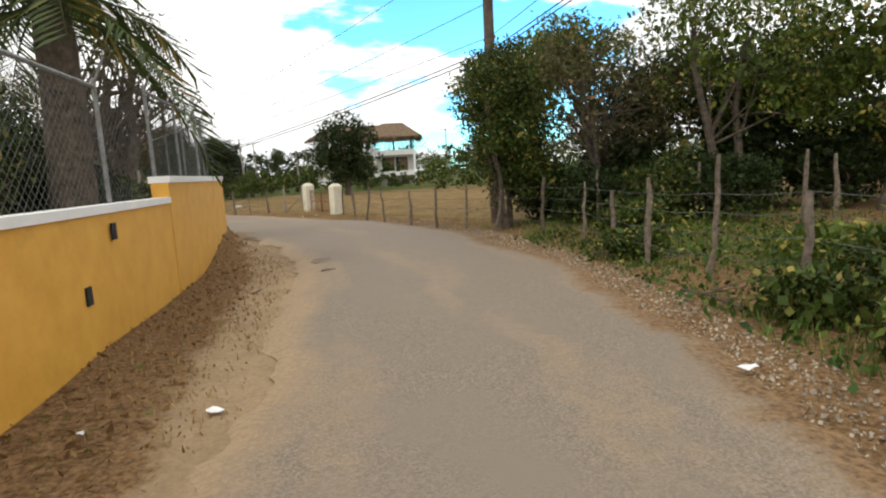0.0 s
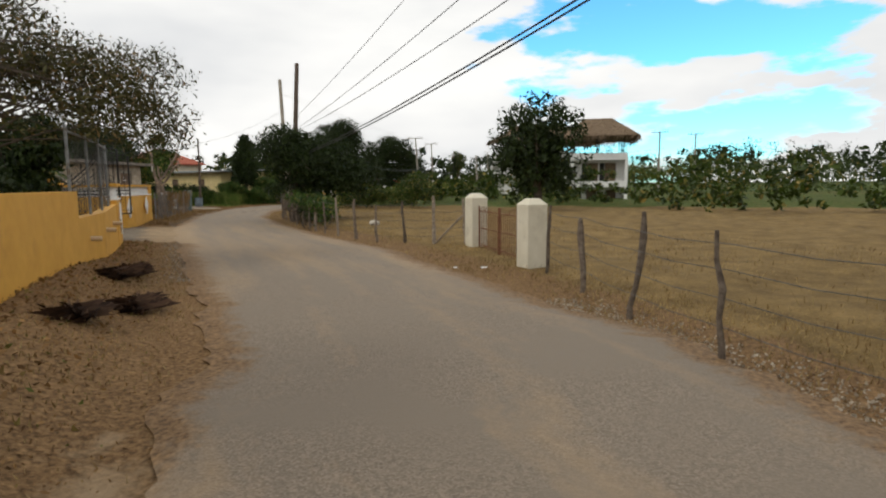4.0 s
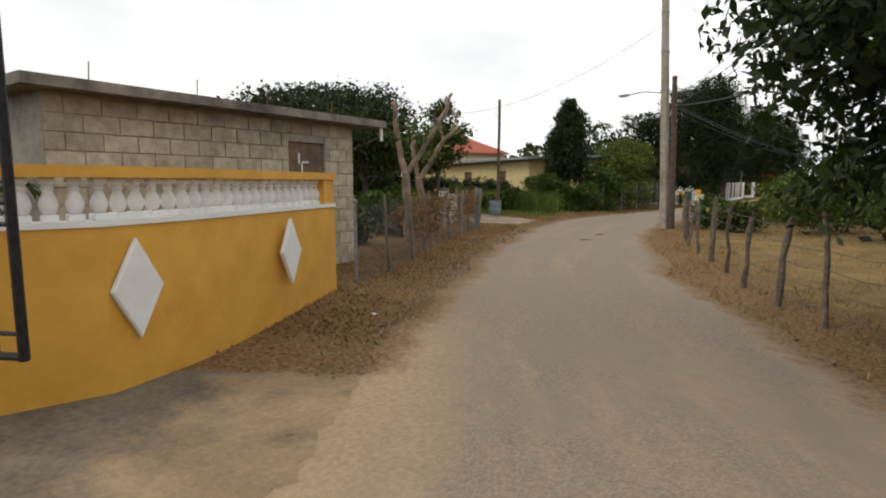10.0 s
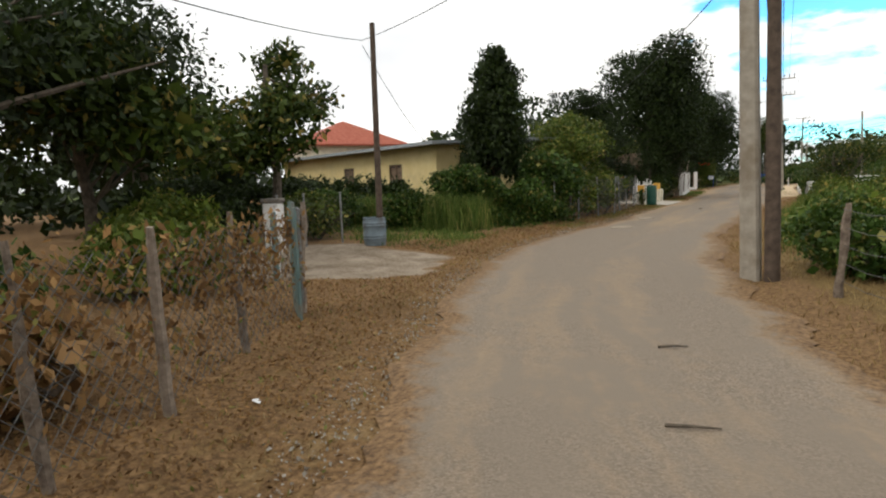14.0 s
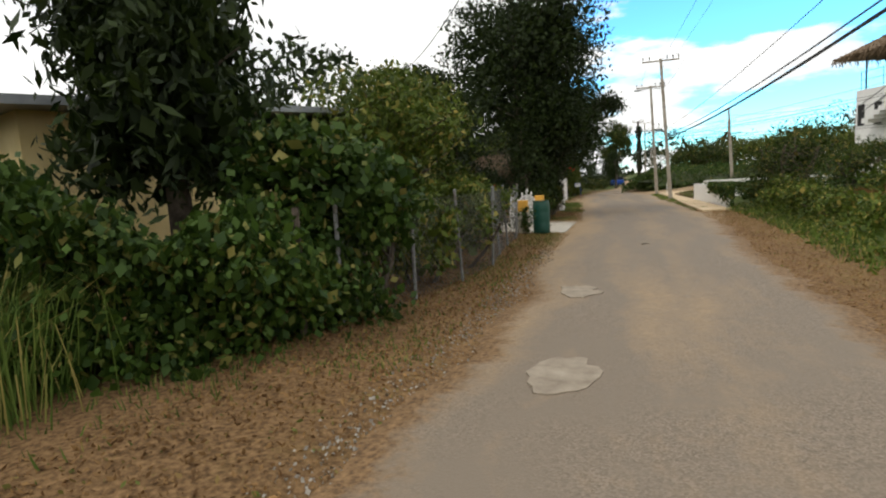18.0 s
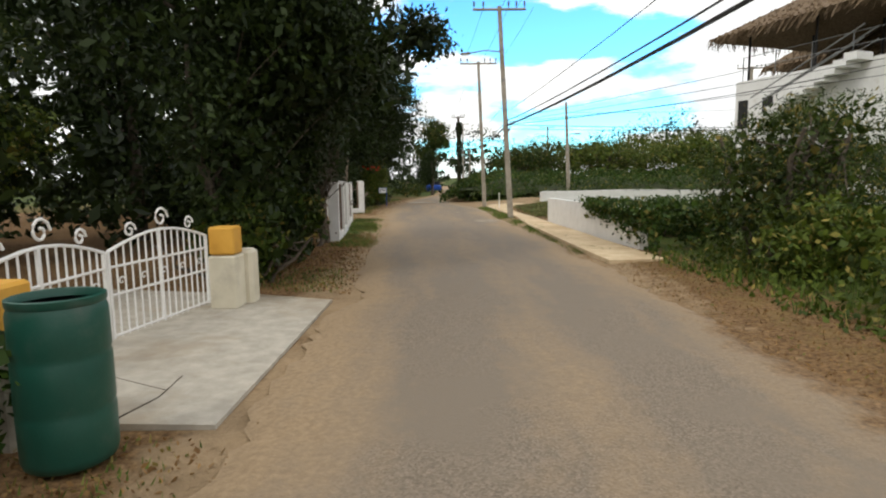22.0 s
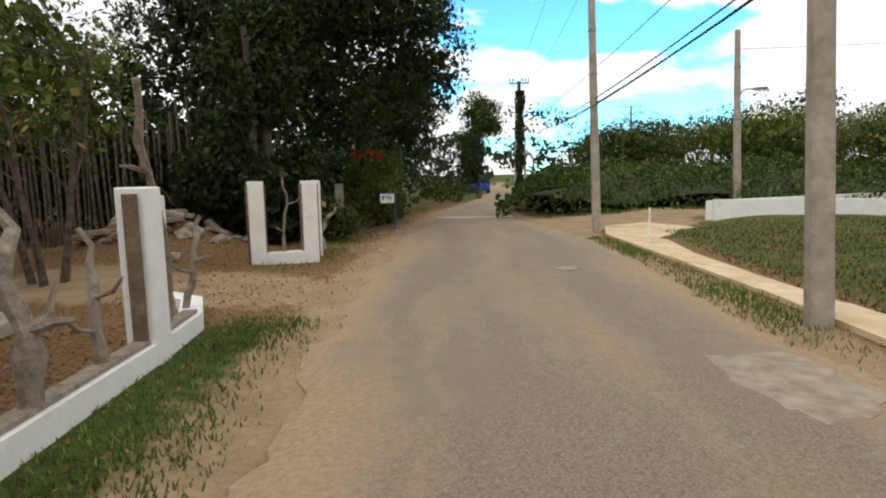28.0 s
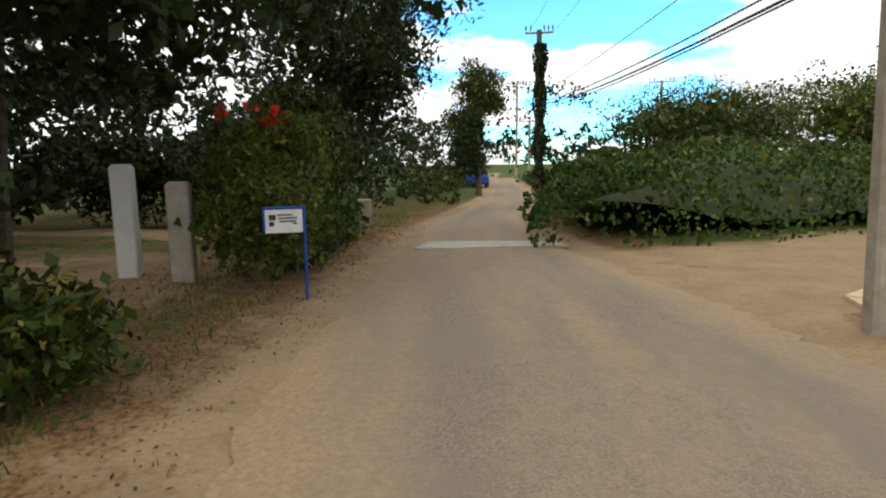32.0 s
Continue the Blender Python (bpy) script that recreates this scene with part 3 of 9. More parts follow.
def tree(name, x, y, z, ells, clumps, per, leaf, material, label, trunk=0.16, trunks=1, spread=0.32, ratio=0.5, up=0.5, droop=0.2, bark=None, seed=1, limbs=9, category="tree", fill=0.16, trunk_top=None, group="", shell=0.55, low=-0.75):
    """A tree or shrub: tapered trunk and limbs, and a crown of leaves in clumps. The ellipsoids are given from its foot."""
    rng = np.random.default_rng(seed)
    t = thing(name, (x, y, z), label, category, group)
    world_ells = []
    for a, b, c, p, q, r in ells:
        world_ells.append((x + a, y + b, z + c, p * 0.86, q * 0.86, r * 0.88))
        for _ in range(5):
            d = rng.normal(size=3)
            d /= np.linalg.norm(d)
            d[2] = abs(d[2]) if rng.random() < 0.7 else d[2]
            m = 0.30 + 0.16 * rng.random()
            world_ells.append((x + a + d[0] * p * 0.74, y + b + d[1] * q * 0.74, z + c + d[2] * r * 0.74, p * m, q * m, r * m))
    per, leaf, spread, shell = max(8, int(per * 0.26)), leaf * 1.26, spread * 0.82, max(shell, 0.66)
    pts, cl = clump_points(world_ells, clumps, per, spread, rng, shell, low)
    pts = pts[pts[:, 2] > z + 0.03]
    v = leaf_quads(pts, leaf, ratio, up, droop, rng)
    # larger leaves added deep in the crown to stop light passing through
    if fill:
        inner, _ = clump_points([(a, b, c, p * 0.66, q * 0.66, r * 0.68) for a, b, c, p, q, r in world_ells[::6]], int(clumps * fill * 2.6) + 8, 4, 0.3, rng, 0.2)
        inner = inner[inner[:, 2] > z + 0.1]
        v = np.concatenate([v, leaf_quads(inner, leaf * 1.6, 0.8, 0.2, 0.1, rng)])
    ob = new("crown", quads("crown", v - np.array([x, y, z]), material))
    ob.parent = t
    if trunk:
        b = Build()
        top = trunk_top or max(c for _, _, c, _, _, _ in ells)
        for k in range(trunks):
            a = rng.random() * 6.28
            off = 0.0 if trunks == 1 else 0.25 + 0.3 * rng.random()
            ex, ey = x + math.cos(a) * off * 1.5, y + math.sin(a) * off * 1.5
            s = np.linspace(0, 1, 6)
            px = x + math.cos(a) * off * 0.4 + (ex - x) * s + 0.08 * rng.normal(size=6) * s
            py = y + math.sin(a) * off * 0.4 + (ey - y) * s + 0.08 * rng.normal(size=6) * s
            pz = z - 0.1 + (top + 0.1) * s
            b.tube(np.stack([px, py, pz], 1), trunk * (1.25 - 0.75 * s) * np.array([1.25, 1, 1, 1, 1, 1]), 8)
            for i in range(limbs):
                q = cl[rng.integers(len(cl))]
                u = 0.35 + 0.6 * rng.random()
                p0 = np.array([np.interp(u, s, px), np.interp(u, s, py), np.interp(u, s, pz)])
                if q[2] < p0[2] - 0.8:
                    continue
                mid = (p0 + q) / 2 + np.array([0, 0, -0.1 + 0.25 * rng.random()])
                b.tube([p0, mid, q], [trunk * 0.36, trunk * 0.2, trunk * 0.06], 5)
        part("trunk", b, bark or M_BARK, t, smooth=True)
    return t


def scatter(name, x, y, z, size, material, label, category, seed, ratio=0.5, up=1.5, droop=0.0):
    """Loose leaves lying on the ground."""
    rng = np.random.default_rng(seed)
    v = leaf_quads(np.stack([x, y, z], 1), size, ratio, up, droop, rng)
    return tagged(new(name, quads(name, v, material)), label, category, "", "stuff")


def blades(name, x, y, z, height, material, label, category, seed, width=0.012, lean=0.45):
    """Grass blades standing on the ground."""
    rng = np.random.default_rng(seed)
    n = len(x)
    h = height * (0.5 + 0.8 * rng.random(n)) if np.isscalar(height) else height * (0.6 + 0.6 * rng.random(n))
    a, p = rng.random(n) * 6.283, rng.random(n) * 6.283
    foot = np.stack([x, y, z], 1)
    side = np.stack([np.cos(p), np.sin(p), np.zeros(n)], 1) * width
    bend = np.stack([np.cos(a), np.sin(a), np.zeros(n)], 1) * (h * lean * rng.random(n))[:, None]
    tip = foot + bend + np.stack([0 * h, 0 * h, h], 1)
    if h.mean() > 0.4:
        mid = foot + bend * 0.35 + np.stack([0 * h, 0 * h, h * 0.75], 1)
        v = np.concatenate([np.stack([foot - side, foot + side, mid + side * 0.8, mid - side * 0.8], 1), np.stack([mid - side * 0.8, mid + side * 0.8, tip + side * 0.1, tip - side * 0.1], 1)])
    else:
        mid = foot * 0.4 + tip * 0.6
        v = np.stack([foot - side, foot + side, mid + side * 0.7, tip], 1)
    return tagged(new(name, quads(name, v, material)), label, category, "", "stuff")


def along(line, step):
    """Points every so many metres on a plan line, with their directions."""
    p = np.array(line, float)
    d = np.r_[0, np.cumsum(np.linalg.norm(np.diff(p, axis=0), axis=1))]
    s = np.arange(0, d[-1] + 1e-6, step)
    q = np.stack([np.interp(s, d, p[:, i]) for i in range(p.shape[1])], 1)
    t = np.gradient(q[:, :2], axis=0)
    return q, t / (np.linalg.norm(t, axis=1, keepdims=True) + 1e-9)


# ---- road and ground ----
LEFT = [(-1.2, -30), (-1.25, -8), (-1.3, 3), (-1.55, 4.6), (-1.9, 6.2), (-2.6, 9.6), (-3.6, 12.2), (-5.0, 14.9), (-7.0, 17.5), (-9.1, 19.8), (-11.3, 22.1), (-13.7, 24.6), (-15.7, 26.7), (-19.0, 30.2), (-20.6, 32.2), (-23.1, 35.8), (-24.3, 37.8), (-25.8, 40.3), (-27.2, 43.0), (-28.2, 45.4), (-28.9, 48.3), (-29.2, 51.5), (-29.4, 55), (-29.8, 59.5), (-30.0, 61.8), (-30.4, 65), (-30.6, 68), (-31.2, 72.5), (-31.7, 75.5), (-32.3, 79), (-33.0, 83.5), (-33.6, 88), (-34.0, 91.5), (-34.3, 96), (-34.3, 100), (-34.0, 106), (-33.6, 112), (-34.5, 130), (-38, 160), (-60, 260)]
RIGHT = [(2.3, -30), (2.2, -8), (2.1, 3), (2.1, 6), (1.8, 8.5), (1.2, 11.5), (0.4, 14.0), (-1.0, 16.8), (-3.6, 20.1), (-6.1, 22.9), (-8.7, 25.7), (-11.5, 28.2), (-13.5, 30.0), (-16.7, 33.4), (-18.3, 35.2), (-20.4, 37.9), (-22.4, 41.6), (-23.8, 44.7), (-24.7, 47.5), (-25.4, 51), (-25.9, 55), (-26.2, 60), (-26.3, 65), (-26.8, 70), (-27.5, 75.5), (-28.2, 80), (-28.9, 85), (-29.4, 90), (-30.4, 93.3), (-31.5, 96.5), (-32.0, 99.7), (-32.1, 105), (-31.5, 112), (-32.0, 130), (-35, 160), (-56, 260)]


def linear(line, step):
    q, _ = along(line, step)
    return q


def resample(line, n):
    p = np.array(line, float)
    for _ in range(2):
        a = p[:-1] * 0.75 + p[1:] * 0.25
        b = p[:-1] * 0.25 + p[1:] * 0.75
        p = np.concatenate([p[:1], np.stack([a, b], 1).reshape(-1, 2), p[-1:]])
    d = np.r_[0, np.cumsum(np.linalg.norm(np.diff(p, axis=0), axis=1))]
    s = np.linspace(0, d[-1], n)
    return np.stack([np.interp(s, d, p[:, i]) for i in range(2)], 1)


NR = 1100
EL, ER = resample(LEFT, NR), resample(RIGHT, NR)
CENTRE = (EL + ER) / 2
HALF = np.linalg.norm(EL - ER, axis=1) / 2


def road_gap(x, y):
    """Metres outside the road's edge (negative on it), and the side: -1 left of it, 1 right of it."""
    x, y = np.atleast_1d(np.asarray(x, float)), np.atleast_1d(np.asarray(y, float))
    out, side = np.empty(len(x)), np.empty(len(x))
    tan = np.gradient(CENTRE, axis=0)
    tan /= np.linalg.norm(tan, axis=1, keepdims=True)
    for a in range(0, len(x), 4000):
        q = np.stack([x[a:a + 4000], y[a:a + 4000]], 1)
        d2 = ((q[:, None, :] - CENTRE[None]) ** 2).sum(2)
        k = d2.argmin(1)
        out[a:a + 4000] = np.sqrt(d2[np.arange(len(q)), k]) - HALF[k]
        r = q - CENTRE[k]
        side[a:a + 4000] = np.sign(tan[k, 1] * r[:, 0] - tan[k, 0] * r[:, 1])
    return out, side


def step01(a, b, v):
    s = np.clip((np.asarray(v, float) - a) / (b - a), 0, 1)
    return s * s * (3 - 2 * s)


DRIVES = {"drive": [[(-15.2, 26.6), (-18.9, 30.4), (-20.0, 29.3), (-20.4, 27.6), (-24.5, 24.5), (-28.0, 20.5), (-24.0, 18.8), (-18.0, 23.4), (-15.9, 24.8), (-14.4, 25.2)]],
          "pale": [[(-28.2, 43.6), (-29.0, 45.6), (-31.0, 45.7), (-33.3, 46.0), (-36.0, 44.5), (-32.8, 42.2), (-29.4, 42.0)]],
          "slab": [[(-30.2, 63.7), (-30.5, 67.9), (-38.3, 68.5), (-38.3, 63.6)]]}


def inside(poly, x, y):
    c = np.zeros(len(x), bool)
    for (x0, y0), (x1, y1) in zip(poly, poly[1:] + poly[:1]):
        hit = (y0 > y) != (y1 > y)
        c ^= hit & (x < (x1 - x0) * (y - y0) / (y1 - y0 + 1e-12) + x0)
    return c


def on_drive(x, y):
    return inside(DRIVES["drive"][0], x, y) | inside(DRIVES["pale"][0], x, y) | inside(DRIVES["slab"][0], x, y)


def height(x, y):
    """The ground's height: flat by the road, a bank at the first wall, gentle swells, rising verges."""
    x, y = np.atleast_1d(np.asarray(x, float)), np.atleast_1d(np.asarray(y, float))
    g, s = road_gap(x, y)
    swell = 0.05 * np.sin(x * 0.9 + 1.3) * np.sin(y * 0.8) + 0.03 * np.sin(x * 2.3) * np.sin(y * 2.1 + 0.4)
    h = -0.05 + step01(-0.1, 0.35, g) * 0.055 + step01(0.4, 2.5, g) * (0.06 + swell)
    left = (s < 0) * step01(0.05, 1.3, g)
    h = h + left * 0.85 * np.exp(-((x + 4.9) ** 2 + (y - 12.6) ** 2) / 4.2)
    h = h + left * 0.40 * np.exp(-((y - 18.0) / 3.5) ** 2)
    h = h + left * 0.75 * np.exp(-(((x + 37.8) / 1.4) ** 2 + ((y - 86.0) / 1.2) ** 2))
    h = h + (s > 0) * step01(2.0, 6.0, g) * 0.25 * step01(50, 55, y)
    h = h + left * 0.2 * np.exp(-((x + 21.8) ** 2 + (y - 31.8) ** 2) / 1.6)
    h = np.where(inside(DRIVES["drive"][0], x, y), np.minimum(h, 0.03) * 0.6, h)
    h = np.where(inside(DRIVES["slab"][0], x, y), -0.05, h)
    far = step01(60, 400, np.hypot(x + 20, y - 50))
    return h + far * 2.0


def zone(x, y, cx, cy, rx, ry):
    return np.clip(1.6 - 1.6 * np.sqrt(((x - cx) / rx) ** 2 + ((y - cy) / ry) ** 2), 0, 1)


def masks(x, y):
    g, s = road_gap(x, y)
    brown = np.where(s < 0, step01(13, 16, y) * (1 - step01(54, 62, y)), 1 - step01(64, 72, y))
    sand = (1 - step01(0.05, 0.62 + 0.35 * step01(60, 68, y), g)) * (0.88 - 0.62 * brown)
    sand = np.maximum(sand, 0.75 * (s < 0) * (1 - step01(0.3, 1.0, g)) * step01(2, 4, y) * (1 - step01(12, 15, y)))
    sand = np.maximum(sand, zone(x, y, -35.5, 83.2, 4.0, 1.7))
    sand = np.maximum(sand, zone(x, y, -24.0, 95.0, 10.5, 2.1))
    sand = np.maximum(sand, zone(x, y, -28.6, 92.9, 3.6, 1.9))
    sand = np.maximum(sand, 0.45 * (s < 0) * (1 - step01(0.6, 1.9, g)) * step01(84, 87, y) * (1 - step01(97, 103, y)))
    sand = np.maximum(sand, zone(x, y, -37.6, 92.6, 4.0, 4.0) * 0.62)
    sand = np.maximum(sand, zone(x, y, -40.5, 97.2, 5.5, 1.2) * 0.9)
    sand = np.maximum(sand, zone(x, y, -31.0, 69.4, 0.9, 3.6) * 0.6)
    lot = step01(80, 82, y) * (1 - step01(91.5, 93, y))
    green = 0.62 * (s > 0) * step01(0.9, 1.8, g) * step01(47, 51, y) * (1 - 0.1 * lot)
    green = np.maximum(green, 0.5 * (s > 0) * step01(0.7, 2.2, g) * (1 - step01(9, 13, y)))
    green = np.maximum(green, 0.65 * zone(x, y, -34.2, 49.6, 3.4, 1.7))
    green = np.maximum(green, 0.8 * (s < 0) * step01(0.15, 0.4, g) * (1 - step01(1.0, 1.6, g)) * step01(73, 75, y) * (1 - step01(81, 82.5, y)))
    green = np.maximum(green, 0.5 * (s < 0) * step01(0.8, 1.4, g) * step01(86, 89, y))
    green = np.maximum(green, 0.3 * (s < 0) * step01(0.2, 0.5, g) * step01(53, 60, y) * (1 - step01(62, 66, y)))
    green = np.maximum(green, step01(50, 75, np.hypot(x + 15, y - 45)) * 0.7)
    green = np.maximum(green, zone(x, y, -24.6, 86.5, 2.8, 6.0) * 0.3)
    straw = 0.75 * (s > 0) * step01(0.2, 0.7, g) * step01(12, 16, y) * (1 - step01(50, 56, y))
    straw = np.maximum(straw, 0.22 * (s > 0) * step01(0.9, 1.8, g) * lot)
    straw = np.maximum(straw, 0.45 * (s > 0) * step01(0.1, 0.4, g) * (1 - step01(0.9, 1.5, g)) * step01(50, 54, y) * (1 - step01(70, 74, y)))
    straw = np.maximum(straw, 0.35 * (s < 0) * (1 - step01(0.5, 1.2, g)) * step01(17, 19, y) * (1 - step01(52, 60, y)))
    drive = inside(DRIVES["drive"][0], x, y) * 0.75
    sand = np.where(on_drive(x, y), 0.62 * (1 - step01(0.1, 1.3, g)), sand)
    pale = inside(DRIVES["pale"][0], x, y) * 0.75
    return sand, green, straw, drive, pale


def grid_lines():
    fine_x, fine_y = np.arange(-48, 14.01, 0.35), np.arange(-12, 112.01, 0.35)
    far_x = np.array([-2500, -1200, -600, -350, -220, -150, -110, -85, -68, -58, -52])
    far_x2 = np.array([18, 24, 32, 44, 60, 85, 120, 180, 280, 450, 900, 2500])
    far_y = np.array([-2500, -1000, -400, -200, -100, -60, -35, -22, -16])
    far_y2 = np.array([116, 122, 130, 142, 160, 190, 240, 320, 500, 1000, 2500])
    return np.r_[far_x, fine_x, far_x2], np.r_[far_y, fine_y, far_y2]


gx, gy = grid_lines()
XX, YY = np.meshgrid(gx, gy, indexing="ij")
fx, fy = XX.ravel(), YY.ravel()
fz = height(fx, fy)
g_sand, g_green, g_straw, g_drive, g_pale = masks(fx, fy)
nx, ny = len(gx), len(gy)
ii, jj = np.meshgrid(np.arange(nx - 1), np.arange(ny - 1), indexing="ij")
i0 = (ii * ny + jj).ravel()
faces = np.stack([i0, i0 + ny, i0 + ny + 1, i0 + 1], 1)
g_me = bpy.data.meshes.new("ground")
g_me.from_pydata(np.stack([fx, fy, fz], 1).tolist(), [], faces.tolist())
for key, val in (("sand", g_sand), ("green", g_green), ("straw", g_straw), ("drive", g_drive), ("pale", g_pale)):
    g_me.attributes.new(key, "FLOAT", "POINT").data.foreach_set("value", val.astype(np.float32))
g_me.polygons.foreach_set("use_smooth", np.ones(len(g_me.polygons), bool))
g_me.materials.append(M_GROUND)
ground = tagged(new("ground", g_me), "brown earth with dry litter, sand and patches of green grass", "ground", "", "structure")


def ground_z(x, y):
    return float(height([x], [y])[0])


def build_road():
    rng = np.random.default_rng(5)
    ac = np.array([0, 0.05, 0.14, 0.27, 0.40, 0.5, 0.60, 0.73, 0.86, 0.95, 1.0])
    crown = np.array([-0.03, 0.0, 0.01, 0.015, 0.02, 0.02, 0.02, 0.015, 0.01, 0.0, -0.03])
    wheel = np.array([0.50, 0.32, 0.12, -0.02, 0.04, 0.08, 0.04, -0.02, 0.12, 0.30, 0.46])
    n = NR * 2
    L, R = resample(LEFT, n), resample(RIGHT, n)
    k = np.ones(9) / 9
    for E, sgn in ((L, 1), (R, -1)):
        w = np.convolve(rng.normal(size=n), k, "same") * 0.26 + rng.normal(size=n) * 0.035
        d = (R - L) if sgn > 0 else (L - R)
        E -= d / np.linalg.norm(d, axis=1, keepdims=True) * w[:, None]
    v = (L[:, None, :] * (1 - ac)[None, :, None] + R[:, None, :] * ac[None, :, None])
    m = len(ac)
    v3 = np.concatenate([v, np.broadcast_to(crown[None, :, None], (n, m, 1))], 2).reshape(-1, 3)
    i = np.arange(n - 1)[:, None] * m + np.arange(m - 1)[None]
    i = i.ravel()
    me = bpy.data.meshes.new("road")
    me.from_pydata(v3.tolist(), [], np.stack([i, i + 1, i + m + 1, i + m], 1).tolist())
    yy = v3[:, 1]
    dust = np.tile(wheel, n) + 0.12 * step01(18, 24, yy) * (1 - step01(29, 34, yy)) + 0.06 * step01(50, 56, yy) - 0.04 * step01(8, 14, yy) * (1 - step01(16, 20, yy)) + 0.10 * step01(90, 95, yy)
    side = np.tile(ac < 0.5, n)
    brown = np.where(side, step01(13, 16, yy) * (1 - step01(54, 62, yy)), 1 - step01(64, 72, yy))
    for y0, y1 in ((25.2, 30.2),):
        brown = brown * (1 - 0.85 * side * step01(y0 - 0.6, y0 + 0.4, yy) * (1 - step01(y1 - 0.4, y1 + 0.6, yy)))
    verge = np.tile(np.array([0.85, 0.55, 0.10, -0.3, -0.5, -0.5, -0.5, -0.3, 0.10, 0.55, 0.85]), n) * brown - 0.5 * (1 - brown)
    dust = dust - brown * np.tile(np.array([0.3, 0.16, 0.04, 0, 0, 0, 0, 0, 0.04, 0.16, 0.3]), n)
    me.attributes.new("verge", "FLOAT", "POINT").data.foreach_set("value", verge.astype(np.float32))
    run = np.r_[0, np.cumsum(np.linalg.norm(np.diff((L + R) / 2, axis=0), axis=1))]
    wide = np.linalg.norm(R - L, axis=1)
    lane = np.stack([((ac[None] - 0.5) * wide[:, None]).ravel() * 1.3, np.repeat(run, m) * 0.16, np.zeros(n * m)], 1)
    me.attributes.new("lane", "FLOAT_VECTOR", "POINT").data.foreach_set("vector", lane.astype(np.float32).ravel())
    me.attributes.new("across", "FLOAT", "POINT").data.foreach_set("value", dust.astype(np.float32))
    me.polygons.foreach_set("use_smooth", np.ones(len(me.polygons), bool))
    me.materials.append(M_ROAD)
    return tagged(new("road", me), "worn narrow asphalt lane, grey-brown with drifted dust", "road", "", "structure")


road = build_road()


# ---- yellow boundary walls ----
def tops(line, z):
    z = [z] * len(line) if np.isscalar(z) else z
    return [(x, y, h) for (x, y), h in zip(line, z)]


def chain_link(name, line, z0, z1, label, step=2.4, mesh=0.075, wire=0.0021, rail=True, barbed=False, group="", lean=0.0):
    """A wire-mesh fence: pipe posts, woven wire, a top rail; with barbed arms where they show."""
    q = along(line, step)[0] if step < 20 else np.array([line[0], line[-1]], float)
    f = thing(name, (q[0][0], q[0][1], z0), label, "fence", group)
    rng = np.random.default_rng(int(abs(q[0][0]) * 10))
    for x, y in q:
        b = Build()
        lx, ly = rng.normal(size=2) * lean
        b.tube([(x, y, z0 - 0.2), (x + lx, y + ly, z1 + 0.06)], 0.024, 8)
        b.lathe([(0.029, z1 + 0.05), (0.029, z1 + 0.075), (0.008, z1 + 0.09)], (x + lx, y + ly, 0), 8)
        post = part("post", b, M_GALV, f, smooth=True)
        if barbed:
            part("barbed_arm", Build().tube([(x, y, z1 + 0.02), (x + 0.16, y - 0.05, z1 + 0.28)], 0.014, 5), M_GALV, post)
    if rail:
        part("top_rail", Build().tube([(x, y, z1) for x, y in q], 0.022, 6), M_GALV, f)
    d = np.r_[0, np.cumsum(np.linalg.norm(np.diff(np.array(line), axis=0), axis=1))]
    h = z1 - z0
    b = Build()
    P = np.array(line, float)

    def at(s):
        return np.interp(s, d, P[:, 0]), np.interp(s, d, P[:, 1])
    for s in np.arange(-h, d[-1], mesh * 1.4):
        for sg in (1, -1):
            pts = []
            for u in np.linspace(0, 1, 4):
                ss = s + u * h if sg > 0 else s + h - u * h
                if 0 <= ss <= d[-1]:
                    pts.append((*at(ss), z0 + u * h))
            if len(pts) > 1:
                b.tube(pts, wire, 3, False)
    part("wire_mesh", b, M_WIRE, f)
    return f


def baluster(h=0.30, r=0.055):
    b = Build()
    b.box((0, 0, 0.025 * h / 0.3), (0.1, 0.1, 0.05 * h / 0.3), cut=0.006)
    k = h / 0.30
    b.lathe([(0.028, 0.05 * k), (0.04, 0.06 * k), (0.055, 0.10 * k), (0.056, 0.13 * k), (0.04, 0.175 * k), (0.026, 0.205 * k), (0.034, 0.215 * k), (0.038, 0.23 * k), (0.027, 0.245 * k), (0.04, 0.26 * k)], n=12)
    b.box((0, 0, 0.28 * k), (0.09, 0.09, 0.04 * k), cut=0.006)
    return b


def balustrade(parent, line, z, h):
    """Turned white balusters on the wall between its two copings."""
    me = baluster(h).mesh("baluster", M_WHITE, True)
    q, t = along(line, 0.145)
    for (x, y), (dx, dy) in zip(q[1:-1], t[1:-1]):
        ob = new("baluster", me)
        ob.parent = parent
        ob.location = Vector((x, y, z)) - base_of(parent)
        ob.rotation_euler = (0, 0, math.atan2(dy, dx))


def diamond(parent, c, d, h, w, out):
    """A raised white lozenge on a wall: c its middle, d along the wall, out from it."""
    b = Build()
    d, out = Vector(d).normalized(), Vector(out).normalized()
    v = []
    for k, s in ((0.0, 1.0), (0.03, 1.0), (0.04, 0.94)):
        for a, u in ((0, -1), (1, 0), (0, 1), (-1, 0)):
            v.append(Vector(c) + d * a * w / 2 * s + Vector((0, 0, u * h / 2 * s)) + out * k)
    f = [(8, 9, 10, 11)] + [(r * 4 + i, r * 4 + (i + 1) % 4, r * 4 + 4 + (i + 1) % 4, r * 4 + 4 + i) for r in range(2) for i in range(4)]
    b.add([tuple(p) for p in v], f)
    part("lozenge", b, M_WHITE, parent, "raised white diamond")


